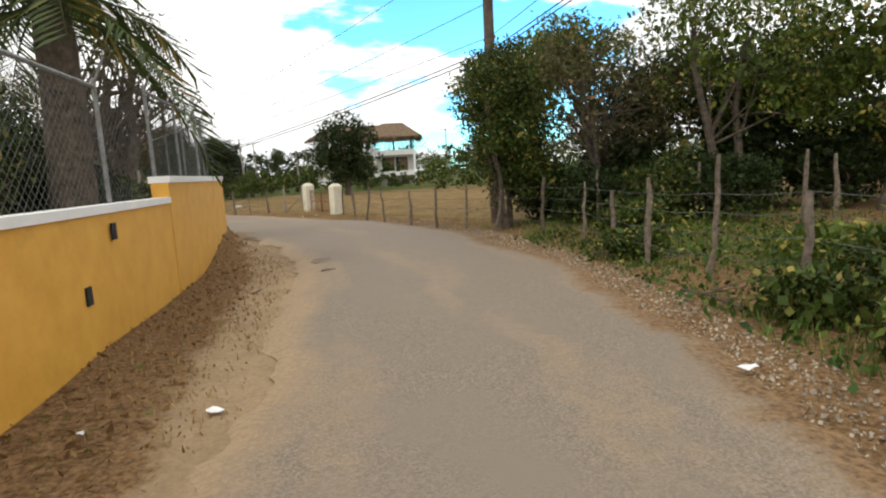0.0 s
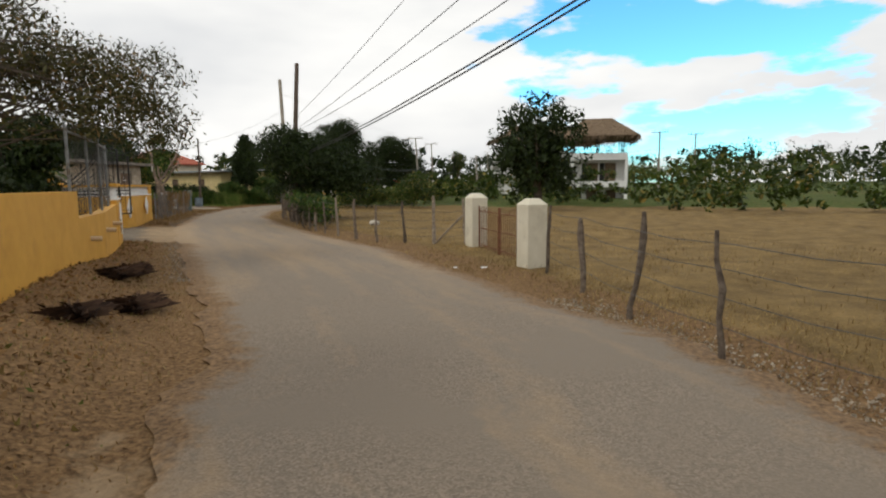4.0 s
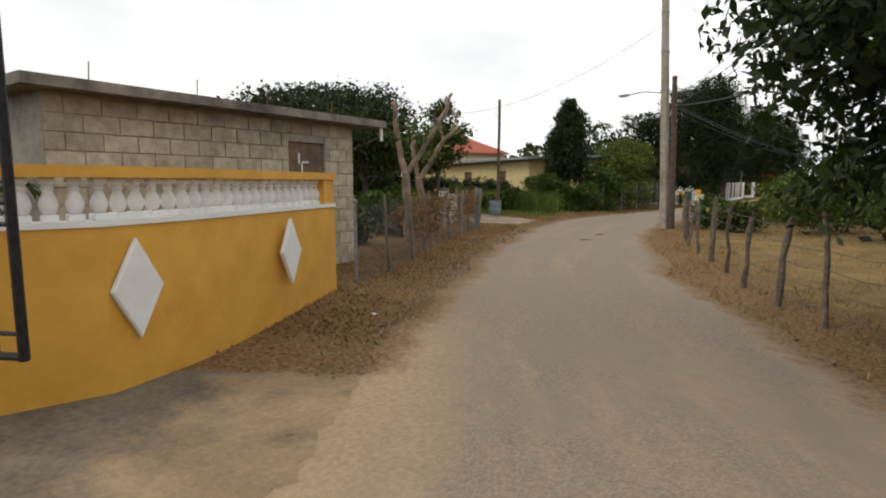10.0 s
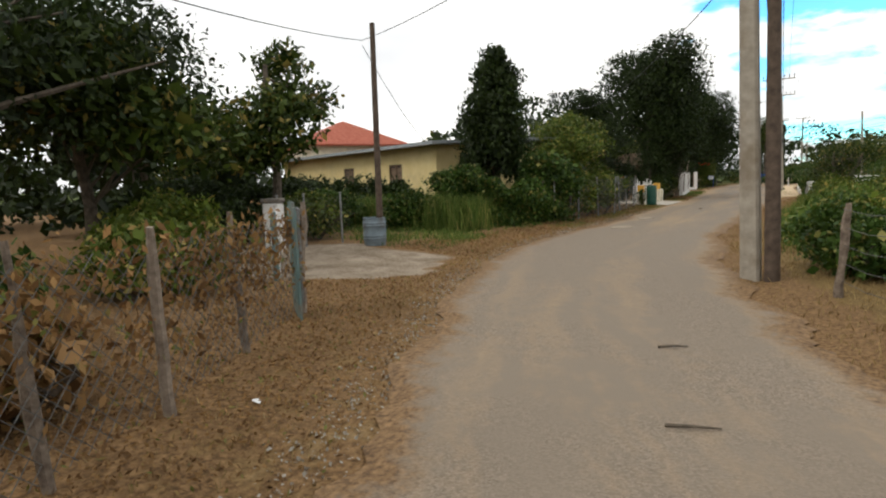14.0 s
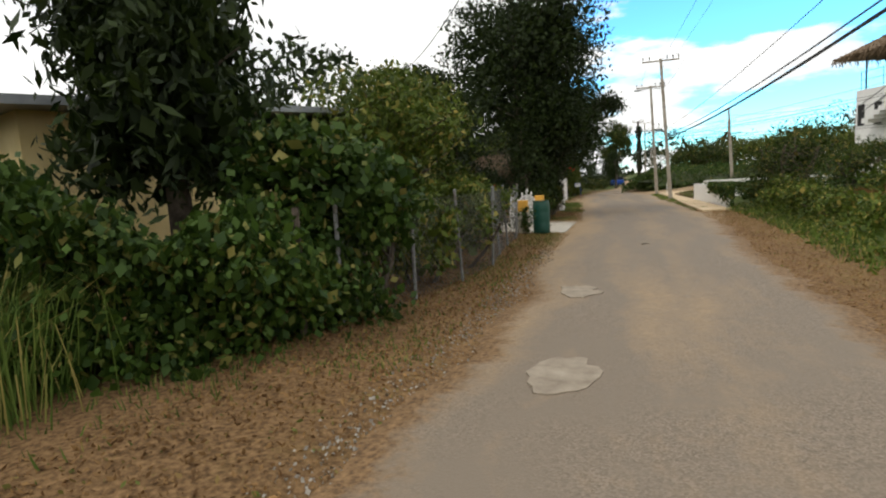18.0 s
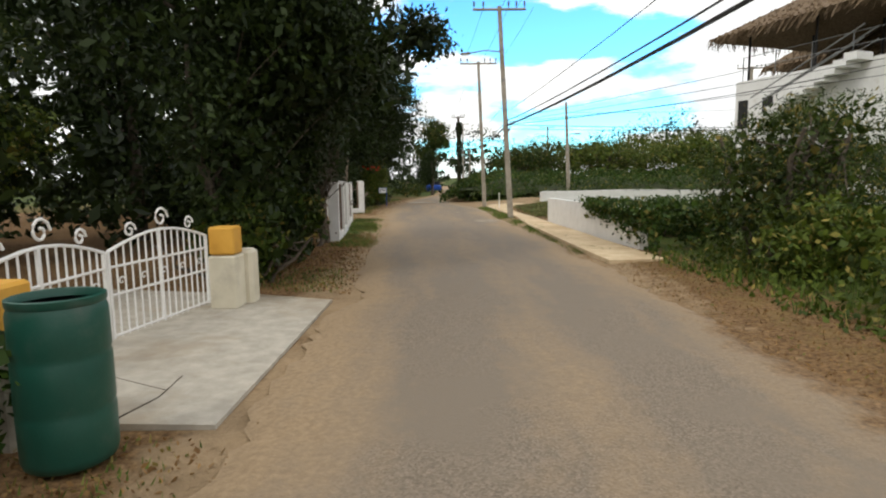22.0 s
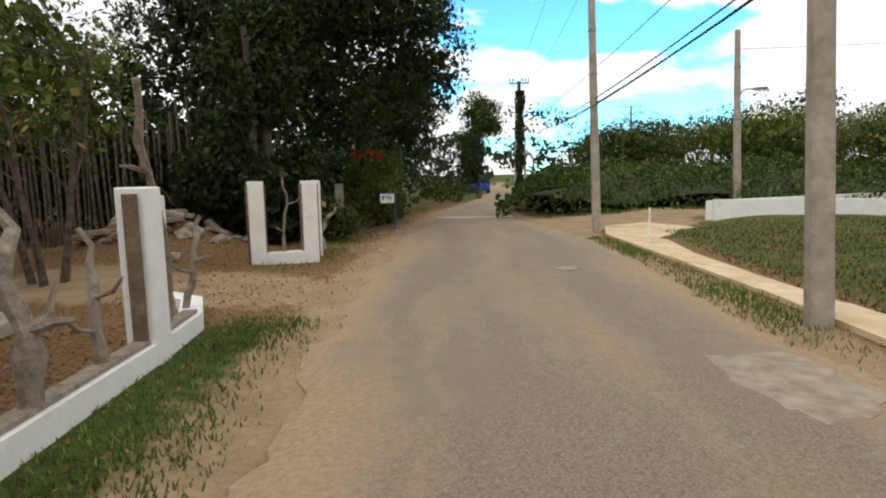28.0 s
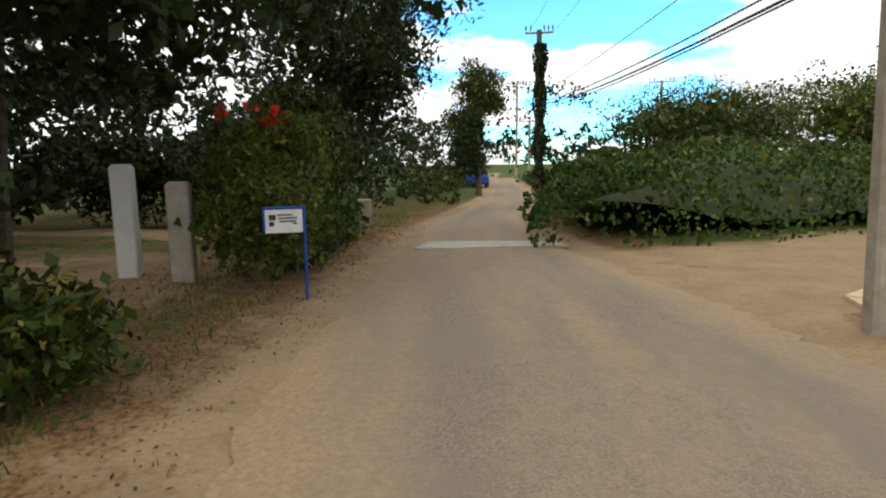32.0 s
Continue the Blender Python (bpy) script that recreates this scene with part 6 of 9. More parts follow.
lopped_tree(-25.3, 36.0, [([(0.05, -0.1, -0.1), (0.0, 0.0, 1.0), (-0.05, -0.05, 1.7)], 0.17, 0.15), ([(-0.05, -0.05, 1.65), (-0.22, -0.1, 2.4), (-0.2, -0.25, 3.2)], 0.12, 0.085), ([(-0.05, -0.05, 1.6), (0.2, 0.25, 2.2), (0.55, 0.6, 3.0), (0.6, 0.75, 3.4)], 0.11, 0.06), ([(0.1, 0.1, 2.1), (0.12, 0.1, 2.5)], 0.05, 0.04)], 5, "lopped tree with thick peeling red-brown limbs sawn short")
lopped_tree(-26.05, 36.95, [([(0.0, 0.0, -0.1), (0.05, 0.05, 0.9), (0.0, 0.0, 1.6)], 0.15, 0.13), ([(0.0, 0.0, 1.55), (-0.05, -0.1, 2.1), (-0.08, -0.1, 2.55)], 0.09, 0.075), ([(0.0, 0.0, 1.5), (0.25, 0.25, 2.1), (0.5, 0.45, 2.55), (0.7, 0.6, 2.75)], 0.10, 0.07), ([(0.45, 0.4, 2.5), (0.3, 0.35, 3.0)], 0.06, 0.045), ([(0.6, 0.55, 2.65), (0.75, 0.6, 3.15)], 0.05, 0.04)], 6, "lopped tree with thick peeling red-brown limbs sawn short")
teal = thing("corrugated_panel", (-27.7, 40.8, 0), "faded teal corrugated sheet fence panel", "panel")
for k in range(5):
    u = k / 5
    b = Build()
    x0, y0 = -27.45 - 0.55 * u, 40.62 + 0.35 * u
    for j in range(4):
        s = (j + 0.5) / 4 / 5
        b.tube([(x0 - 0.55 * s, y0 + 0.35 * s, 0.02), (x0 - 0.55 * s, y0 + 0.35 * s, 1.25 + 0.05 * (k % 2))], 0.022, 6)
    part("sheet", b, M_TEAL, teal)

# ---- second drive: concrete apron, white gate, barrel planter ----


def white_gate(name, a, e, z0, h, label, curve=0.0):
    """A painted bar gate with small scrollwork; curve raises its middle."""
    a, e = Vector((*a, 0)), Vector((*e, 0))
    t = thing(name, (a.x, a.y, z0), label, "gate")
    L = (e - a).length
    d = (e - a).normalized()

    def top(u):
        return z0 + h + curve * math.sin(math.pi * u)
    n = int(L / 0.095)
    for k in range(n + 1):
        p = a.lerp(e, k / n)
        part("bar", Build().tube([(p.x, p.y, z0), (p.x, p.y, top(k / n))], 0.009 if k not in (0, n, n // 2) else 0.02, 5), M_WHITE, t)
    for f in (0.03, 0.5, 0.82):
        part("rail", Build().tube([(a.x, a.y, z0 + h * f), (e.x, e.y, z0 + h * f)], 0.013, 5), M_WHITE, t)
    part("top_rail", Build().tube([tuple(a.lerp(e, u)[:2]) + (top(u),) for u in np.linspace(0, 1, 9)], 0.015, 6), M_WHITE, t)
    for k in range(1, n, 3):
        p = a.lerp(e, (k + 0.5) / n)
        b = Build()
        scroll(b, (p.x, p.y, z0 + h * 0.64), d, 0.045, 1.0, 0.006)
        part("scroll", b, M_WHITE, t)
    if curve:
        for u, r in ((0.2, 0.08), (0.5, 0.11), (0.8, 0.08)):
            p = a.lerp(e, u)
            b = Build()
            scroll(b, (p.x, p.y, top(u) + r), d, r, 1.3, 0.012)
            part("scroll", b, M_WHITE, t)
    return t


white_gate("white_gate", (-29.95, 42.2), (-32.4, 44.0), 0.10, 0.92, "white-painted iron gate leaf standing open on the apron")
gp = thing("gate_post", (-33.0, 44.35, 0), "whitewashed stone gate post with a grey cap", "post")
part("shaft", Build().box((-33.0, 44.35, 0.55), (0.36, 0.36, 1.15), 35, 0.03), M_WHITE, gp)
part("cap", Build().box((-33.0, 44.35, 1.17), (0.42, 0.42, 0.10), 35, 0.04), M_SLAB, gp)
gp = thing("gate_post", (-29.75, 42.0, 0), "teal-grey painted steel gate post", "post")
part("shaft", Build().tube([(-29.75, 42.0, -0.1), (-29.75, 42.0, 1.1)], 0.045, 8), M_TEAL, gp)
chain_link("wire_fence", [(-33.2, 44.6), (-33.4, 45.6), (-32.6, 46.4)], 0.05, 1.2, "low wire-mesh fence by the apron", 0.9, rail=False)
tub = thing("barrel_planter", (-31.45, 45.85, 0), "cut-down grey-blue plastic barrel round a pole", "barrel")
b = Build().lathe([(0.20, 0.0), (0.225, 0.03), (0.24, 0.14), (0.25, 0.22), (0.262, 0.235), (0.250, 0.25), (0.252, 0.28), (0.264, 0.295), (0.254, 0.31), (0.256, 0.50), (0.268, 0.515), (0.256, 0.53), (0.256, 0.56), (0.268, 0.575), (0.254, 0.59), (0.245, 0.67), (0.252, 0.685), (0.235, 0.69), (0.23, 0.60), (0.01, 0.59)], (-31.45, 45.85, 0.03), 20)
part("barrel", b, M_TUB, tub, smooth=True)
round_pole(-31.36, 45.93, 4.55, 0.075, (0.03, 0.02), "thin dark wooden pole rising from a barrel", z=0.3)

# ---- vine hedge, tall grass, chain-link fence ----
HEDGE = [(-34.2, 52.0), (-33.0, 51.4), (-32.2, 51.1), (-31.4, 51.5), (-30.95, 52.2), (-30.8, 53.0), (-30.75, 53.9)]
hedge = thing("vine_hedge", (-31.1, 51.0, 0), "dense creeper hedge over a wire fence", "hedge")
rng = np.random.default_rng(51)
q, tq = along(HEDGE, 0.02)
n = 26000
k = rng.integers(len(q), size=n)
bulge = 0.22 * np.sin(k * 0.021) + 0.12 * np.sin(k * 0.067 + 1)
zz = 0.05 + rng.random(n) ** 0.75 * (1.45 + 0.26 * np.sin(k * 0.023) + 0.18 * np.sin(k * 0.071) + 0.10 * np.sin(k * 0.19))
off = rng.normal(size=n) * 0.20 + 0.16 * np.sin(zz * 5.0 + k * 0.05) + bulge * (0.3 + 0.7 * zz / 1.4)
vp = np.stack([q[k, 0] + tq[k, 1] * off, q[k, 1] - tq[k, 0] * off, zz], 1)
ob = new("creeper", quads("creeper", leaf_quads(vp - np.array([-31.1, 51.0, 0]), 0.084, 0.75, 0.4, 0.6, rng), M_LEAFVINE))
ob.parent = hedge
for j in range(0, len(q), 110):
    part("post", Build().tube([(q[j, 0], q[j, 1], -0.1), (q[j, 0] + 0.02, q[j, 1], 0.7), (q[j, 0], q[j, 1] + 0.03, 1.35)], [0.045, 0.04, 0.035], 7), M_BARK, hedge, smooth=True)
tree("vine_shrub", -31.0, 54.0, 0, [(0, 0, 1.25, 0.7, 0.9, 0.75), (-0.3, -0.6, 1.6, 0.8, 0.9, 0.6)], 520, 42, 0.08, M_LEAFVINE, "creeper-laden shrub arching over the fence", 0.05, 3, 0.2, seed=52, category="shrub", ratio=0.7)
G_LINE = [(-30.75, 53.2), (-30.6, 54.6), (-30.5, 56.2), (-30.5, 57.6), (-31.0, 60.0), (-31.2, 61.5), (-31.5, 63.1)]
chain_link("chain_link_fence", G_LINE, 0.04, 1.32, "leaning galvanised chain-link fence with pipe posts", 1.48, 0.07, 0.0024, rail=False, lean=0.04)
rng = np.random.default_rng(53)
n = 11000
gxy = np.array([(-32.2, 50.3), (-33.0, 50.1), (-33.9, 50.2), (-34.9, 50.0), (-36.0, 49.9), (-37.2, 50.0), (-32.6, 51.0), (-33.6, 51.2), (-35.2, 51.1)])
k = rng.integers(len(gxy), size=n)
gxx, gyy = gxy[k, 0] + rng.normal(size=n) * 0.36, gxy[k, 1] + rng.normal(size=n) * 0.36
blades("tall_grass", gxx, gyy, height(gxx, gyy), 0.85, M_GRASS, "tall bright green guinea grass by the hedge", "grass", 54, 0.006, 0.8)

# ---- third drive: drum, pillars, white gate ----
drum = thing("plastic_drum", (-30.95, 63.4, 0), "dark green plastic drum standing on the verge", "drum")
b = Build().lathe([(0.185, 0.0), (0.212, 0.02), (0.223, 0.06), (0.225, 0.28), (0.219, 0.30), (0.225, 0.32), (0.225, 0.56), (0.219, 0.58), (0.225, 0.60), (0.223, 0.80), (0.212, 0.835)], (-30.95, 63.4, 0.03), 28)
part("body", b, M_DRUM, drum, smooth=True)
b = Build().lathe([(0.214, 0.835), (0.221, 0.845), (0.221, 0.875), (0.209, 0.88), (0.202, 0.87), (0.199, 0.80), (0.02, 0.80)], (-30.95, 63.4, 0.03), 28)
part("rim", b, M_DRUM, drum, smooth=True)
solo("driveway_3", Build().slab([(-30.45, 63.95), (-30.75, 67.6), (-31.9, 67.7), (-38.0, 68.2), (-38.0, 64.0), (-31.6, 63.8)], -0.12, [-0.018, -0.018, 0.035, 0.08, 0.08, 0.035]), M_CONC, "pale smooth concrete drive running off the lane", "driveway", "", "structure")
for x, y, h, m1, m2, label in ((-31.5, 63.6, 0.93, M_CONC, M_YELLOW, "squat weathered gate pillar with an ochre top block"), (-31.86, 67.12, 0.95, M_CREAM, M_YELLOW, "squat cream gate pillar with an ochre top block")):
    t = thing("gate_pillar", (x, y, 0), label, "pillar", "drive gate pillars")
    w = 0.32 if y > 65 else 0.3
    part("shaft", Build().box((x, y, h * 0.32), (w, w, h * 0.66), 5, 0.02), m1, t)
    part("top_block", Build().box((x, y, h * 0.83), (w - 0.03, w - 0.03, h * 0.34), 5, 0.02), m2, t)
part("side_block", Build().box((-31.80, 67.43, 0.28), (0.30, 0.28, 0.74), 5, 0.04), M_CREAM, t)
white_gate("white_gate", (-31.95, 63.85), (-32.1, 65.35), 0.09, 0.78, "white-painted iron gate leaf with scroll tops, closed", 0.14)
white_gate("white_gate", (-32.1, 65.4), (-31.98, 66.88), 0.09, 0.78, "white-painted iron gate leaf with scroll tops, closed", 0.14)

# ---- white pillar fence with driftwood ----
E_P = [(-32.52, 74.12), (-32.72, 75.4), (-33.05, 77.0), (-33.3, 78.2), (-33.72, 80.3)]
E_CURB = [(-32.5, 74.0), (-32.72, 75.4), (-33.05, 77.0), (-33.4, 78.6), (-33.72, 80.3), (-33.95, 81.2), (-34.35, 81.85), (-34.9, 82.1)]


def white_pillar(x, y, h, rz, w=0.245, boards=True, sides=(-1, 1)):
    t = thing("white_pillar", (x, y, 0), "white-painted square pillar with a brown board down its side", "pillar", "white fence pillars")
    part("shaft", Build().box((x, y, h / 2 - 0.05), (w, w, h + 0.1), rz, 0.012), M_WHITE, t)
    if boards:
        a = radians(rz + 90)
        for s in sides:
            part("board", Build().box((x + s * math.cos(a) * (w / 2 + 0.017), y + s * math.sin(a) * (w / 2 + 0.017), h / 2), (w * 0.45, 0.03, h - 0.1), rz, 0.004), M_SHUTTER, t)
    return t


def driftwood(x, y, h, seed, r=0.05, label="grey twisted driftwood pole standing in the fence"):
    rng = np.random.default_rng(seed)
    s = np.linspace(0, 1, 10)
    p = np.stack([x + 0.07 * np.cumsum(rng.normal(size=10)) * s, y + 0.07 * np.cumsum(rng.normal(size=10)) * s, 0.1 + (h - 0.1) * s], 1)
    t = thing("driftwood_pole", (x, y, 0.1), label, "driftwood", "driftwood poles")
    part("stem", Build().tube(p, r * (1.2 - 0.6 * s) * (1 + 0.2 * rng.normal(size=10)).clip(0.6, 1.5), 7), M_WOODPALE, t, smooth=True)
    for k in range(2):
        i = int(3 + 4 * rng.random())
        a = rng.random() * 6.28
        part("branch", Build().tube([p[i], p[i] + np.array([0.16 * math.cos(a), 0.16 * math.sin(a), 0.05]), p[i] + np.array([0.25 * math.cos(a), 0.25 * math.sin(a), 0.3 * rng.random()])], [r * 0.6, r * 0.5, r * 0.25], 6), M_WOODPALE, t, smooth=True)


for k, (x, y) in enumerate(E_P):
    white_pillar(x, y, 1.42, 12, sides=(-1, 1) if k else (1,))
wall_e = solo("fence_curb", Build().strip(tops(E_CURB, -0.1), tops(E_CURB, 0.2), 0.22), M_WHITE, "low white-painted curb under the pillar fence", "curb", "", "structure")
solo("fence_sill", Build().strip(tops(E_CURB[:6], 0.203), tops(E_CURB[:6], 0.235), 0.13), M_WOODPALE, "weathered timber sill on the white curb", "sill", "", "structure")
for k, (a, e) in enumerate(zip(E_P[:-1], E_P[1:])):
    for j, u in enumerate((0.35, 0.7) if k else (0.8,)):
        x, y = a[0] + (e[0] - a[0]) * u, a[1] + (e[1] - a[1]) * u
        driftwood(x - 0.02, y, 1.25 + 0.2 * math.sin(k * 3 + j), 400 + 5 * k + j, 0.06 if (k + j) % 2 else 0.04)
white_pillar(-35.02, 82.2, 1.3, 60, 0.24, False)
driftwood(-33.9, 80.75, 2.25, 431, 0.04)
driftwood(-34.0, 81.0, 1.35, 432, 0.05)
driftwood(-34.15, 81.4, 1.1, 433, 0.04)
wood_post("rough_post", -32.62, 73.72, 1.45, 0.10, 440, "thick rough grey wooden post beside a white pillar", "driftwood poles", M_WOOD, 0.05)
for x, y, boards in ((-35.3, 85.25, True), (-34.55, 85.72, True), (-34.72, 86.4, False)):
    white_pillar(x, y, 1.43, -58, 0.25 if boards else 0.2, boards)
solo("pillar_base", Build().strip([(-35.3, 85.25, -0.1), (-34.55, 85.72, -0.1)], [(-35.3, 85.25, 0.22), (-34.55, 85.72, 0.22)], 0.26), M_WHITE, "low white base wall between two pillars", "wall", "", "structure")
driftwood(-34.93, 85.48, 1.5, 441, 0.025)
driftwood(-34.72, 86.75, 0.9, 442, 0.05)


# ---- pavement, low walls and the lot by the junction ----
PAVE_L = [(-26.75, 70.5), (-27.2, 74.1), (-27.7, 79.0), (-27.85, 82.5), (-28.35, 86.0), (-28.8, 88.6), (-29.15, 91.2), (-28.5, 92.9), (-27.2, 93.7)]
PAVE_R = [(-25.75, 70.7), (-26.25, 74.0), (-26.9, 79.4), (-27.35, 82.5), (-27.85, 86.0), (-28.0, 88.6), (-27.4, 90.6), (-26.6, 91.6), (-26.0, 92.4)]
pl, pr = resample(PAVE_L, 12), resample(PAVE_R, 12)
pavement = thing("pavement", (-27.5, 82.0, 0), "sandy concrete footway with a low kerb", "pavement", "", "structure")
for i in range(11):
    s0, s1 = 0.004, 0.996
    a0, a1 = pl[i] * (1 - s0) + pl[i + 1] * s0, pl[i] * (1 - s1) + pl[i + 1] * s1
    b0, b1 = pr[i] * (1 - s0) + pr[i + 1] * s0, pr[i] * (1 - s1) + pr[i + 1] * s1
    part("slab", Build().slab([tuple(a0), tuple(b0), tuple(b1), tuple(a1)], -0.1, 0.055 + 0.006 * ((i * 7) % 3)), M_PATH, pavement)
NW = [(-25.75, 72.2), (-26.0, 73.6), (-26.45, 76.6), (-26.82, 79.7)]
low_wall = solo("wall_f", Build().strip(tops(NW, 0.0), tops(NW, [0.86, 0.84, 0.82, 0.80]), 0.16).strip(tops([(-26.82, 79.7), (-20.5, 80.6)], 0.0), tops([(-26.82, 79.7), (-20.5, 80.6)], 0.80), 0.16), M_WHITE, "low white rendered wall with creeper hanging over it", "wall", "", "structure")
LW = [(-25.95, 92.4), (-22.0, 92.2), (-15.0, 91.6), (-5.0, 90.5)]
solo("wall_g", Build().strip(tops(LW, 0.0), tops(LW, 0.74), 0.2), M_WHITE, "long low white wall across the grass lot", "wall", "", "structure")
solo("wall_g_top", Build().strip(tops([(-26.0, 92.6), (-20, 97), (-8, 99)], 0.0), tops([(-26.0, 92.6), (-20, 97), (-8, 99)], 0.7), 0.2), M_WHITE, "low white wall along the side track", "wall", "", "structure")
solo("marker_stake", Build().tube([(-28.37, 88.28, 0.05), (-28.37, 88.28, 0.78)], 0.022, 6), M_WHITE, "thin white marker stake in the footway", "stake")
solo("road_slab", Build().slab([(-34.0, 95.5), (-31.3, 96.1), (-31.5, 96.75), (-33.9, 96.5)], 0.0, 0.035), M_CONC, "strip of pale concrete across the lane", "road patch", "", "structure")


def blob_patch(name, x, y, rx, ry, seed, material, label, z=0.024, th=0.006, rz=0.0):
    """A thin ragged patch lying on the road."""
    rng = np.random.default_rng(seed)
    a = np.linspace(0, 2 * math.pi, 22, endpoint=False)
    r = 1 + 0.15 * rng.normal(size=22)
    ca, sa = math.cos(radians(rz)), math.sin(radians(rz))
    poly = [(x + rx * q * math.cos(t) * ca - ry * q * math.sin(t) * sa, y + rx * q * math.cos(t) * sa + ry * q * math.sin(t) * ca) for q, t in zip(r, a)]
    return solo(name, Build().slab(poly, z - 0.02, z + th), material, label, "road patch", "", "structure")


blob_patch("road_patch", -28.25, 52.3, 0.26, 0.42, 1, M_PATCH, "pale worn pothole patch in the road", 0.02)
blob_patch("road_patch", -28.65, 55.5, 0.24, 0.40, 3, M_PATCH, "pale worn pothole patch in the road", 0.02)
blob_patch("road_patch", -30.17, 85.2, 0.17, 0.22, 4, M_PATCH, "round pale cover patch in the road", 0.02)
blob_patch("road_patch", -28.95, 80.4, 0.5, 0.7, 5, M_PATCH, "pale worn patch at the road's edge", 0.008)
blob_patch("road_patch", -2.25, 10.2, 0.2, 0.28, 6, M_DRIVE, "rough broken spot at the road's edge", 0.005)

# ---- villas with thatched roof terraces ----


def thatch(parent, c, lx, ly, z, rise, rz, seed, name="thatch"):
    """A hipped palm-thatch canopy with a ragged fringe."""
    rng = np.random.default_rng(seed)
    a = radians(rz)
    R = np.array([[math.cos(a), math.sin(a), 0], [-math.sin(a), math.cos(a), 0], [0, 0, 1]])
    o = np.array([c[0], c[1], 0])
    hx, hy = lx / 2, ly / 2
    v = np.array([(-hx, -hy, z), (hx, -hy, z), (hx, hy, z), (-hx, hy, z), (-hx * 0.35, 0, z + rise), (hx * 0.35, 0, z + rise), (-hx * 0.95, -hy * 0.95, z - 0.12), (hx * 0.95, -hy * 0.95, z - 0.12), (hx * 0.95, hy * 0.95, z - 0.12), (-hx * 0.95, hy * 0.95, z - 0.12), (-hx * 0.35, 0, z + rise - 0.25), (hx * 0.35, 0, z + rise - 0.25)])
    f = [(0, 1, 5, 4), (1, 2, 5), (2, 3, 4, 5), (3, 0, 4), (7, 6, 10, 11), (8, 7, 11), (9, 8, 11, 10), (6, 9, 10), (0, 6, 7, 1), (1, 7, 8, 2), (2, 8, 9, 3), (3, 9, 6, 0)]
    roof = part(name, Build().add(v @ R + o, f), M_THATCH, parent, "ragged brown palm thatch")
    n = 2600
    e = rng.integers(4, size=n)
    u = rng.random(n)
    up = rng.random(n) ** 2
    P = v[[0, 1, 2, 3]]
    p = P[e] * (1 - u[:, None]) + P[(e + 1) % 4] * u[:, None]
    top = np.array([[-hx * 0.35, 0, z + rise], [hx * 0.35, 0, z + rise], [hx * 0.35, 0, z + rise], [-hx * 0.35, 0, z + rise]])
    tp = top[e] * (1 - u[:, None]) + top[(e + 1) % 4] * u[:, None]
    p = p + (tp - p) * up[:, None] * 0.98 + np.array([0, 0, 0.04])
    out = (P[e] - tp)
    out /= np.linalg.norm(out, axis=1, keepdims=True)
    d = out * 0.6 + np.array([0, 0, -0.7]) + rng.normal(size=(n, 3)) * 0.15
    L = (0.28 + 0.3 * rng.random(n))[:, None]
    s = np.cross(d, rng.normal(size=(n, 3)))
    s /= np.linalg.norm(s, axis=1, keepdims=True)
    q = np.stack([p - s * 0.03, p + s * 0.03, p + d * L + s * 0.008, p + d * L - s * 0.008], 1).reshape(-1, 3) @ R + o
    ob = new("fringe", quads("fringe", (q - np.array(base_of(parent))).reshape(-1, 4, 3), M_THATCH))
    ob.parent = roof
    ob.location = (0, 0, 0)


def box_room(b, P, s0, s1, o0, o1, z0, z1):
    b.slab([P(s0, o0), P(s0, o1), P(s1, o1), P(s1, o0)] if (s1 > s0) else [P(s1, o0), P(s1, o1), P(s0, o1), P(s0, o0)], z0, z1)


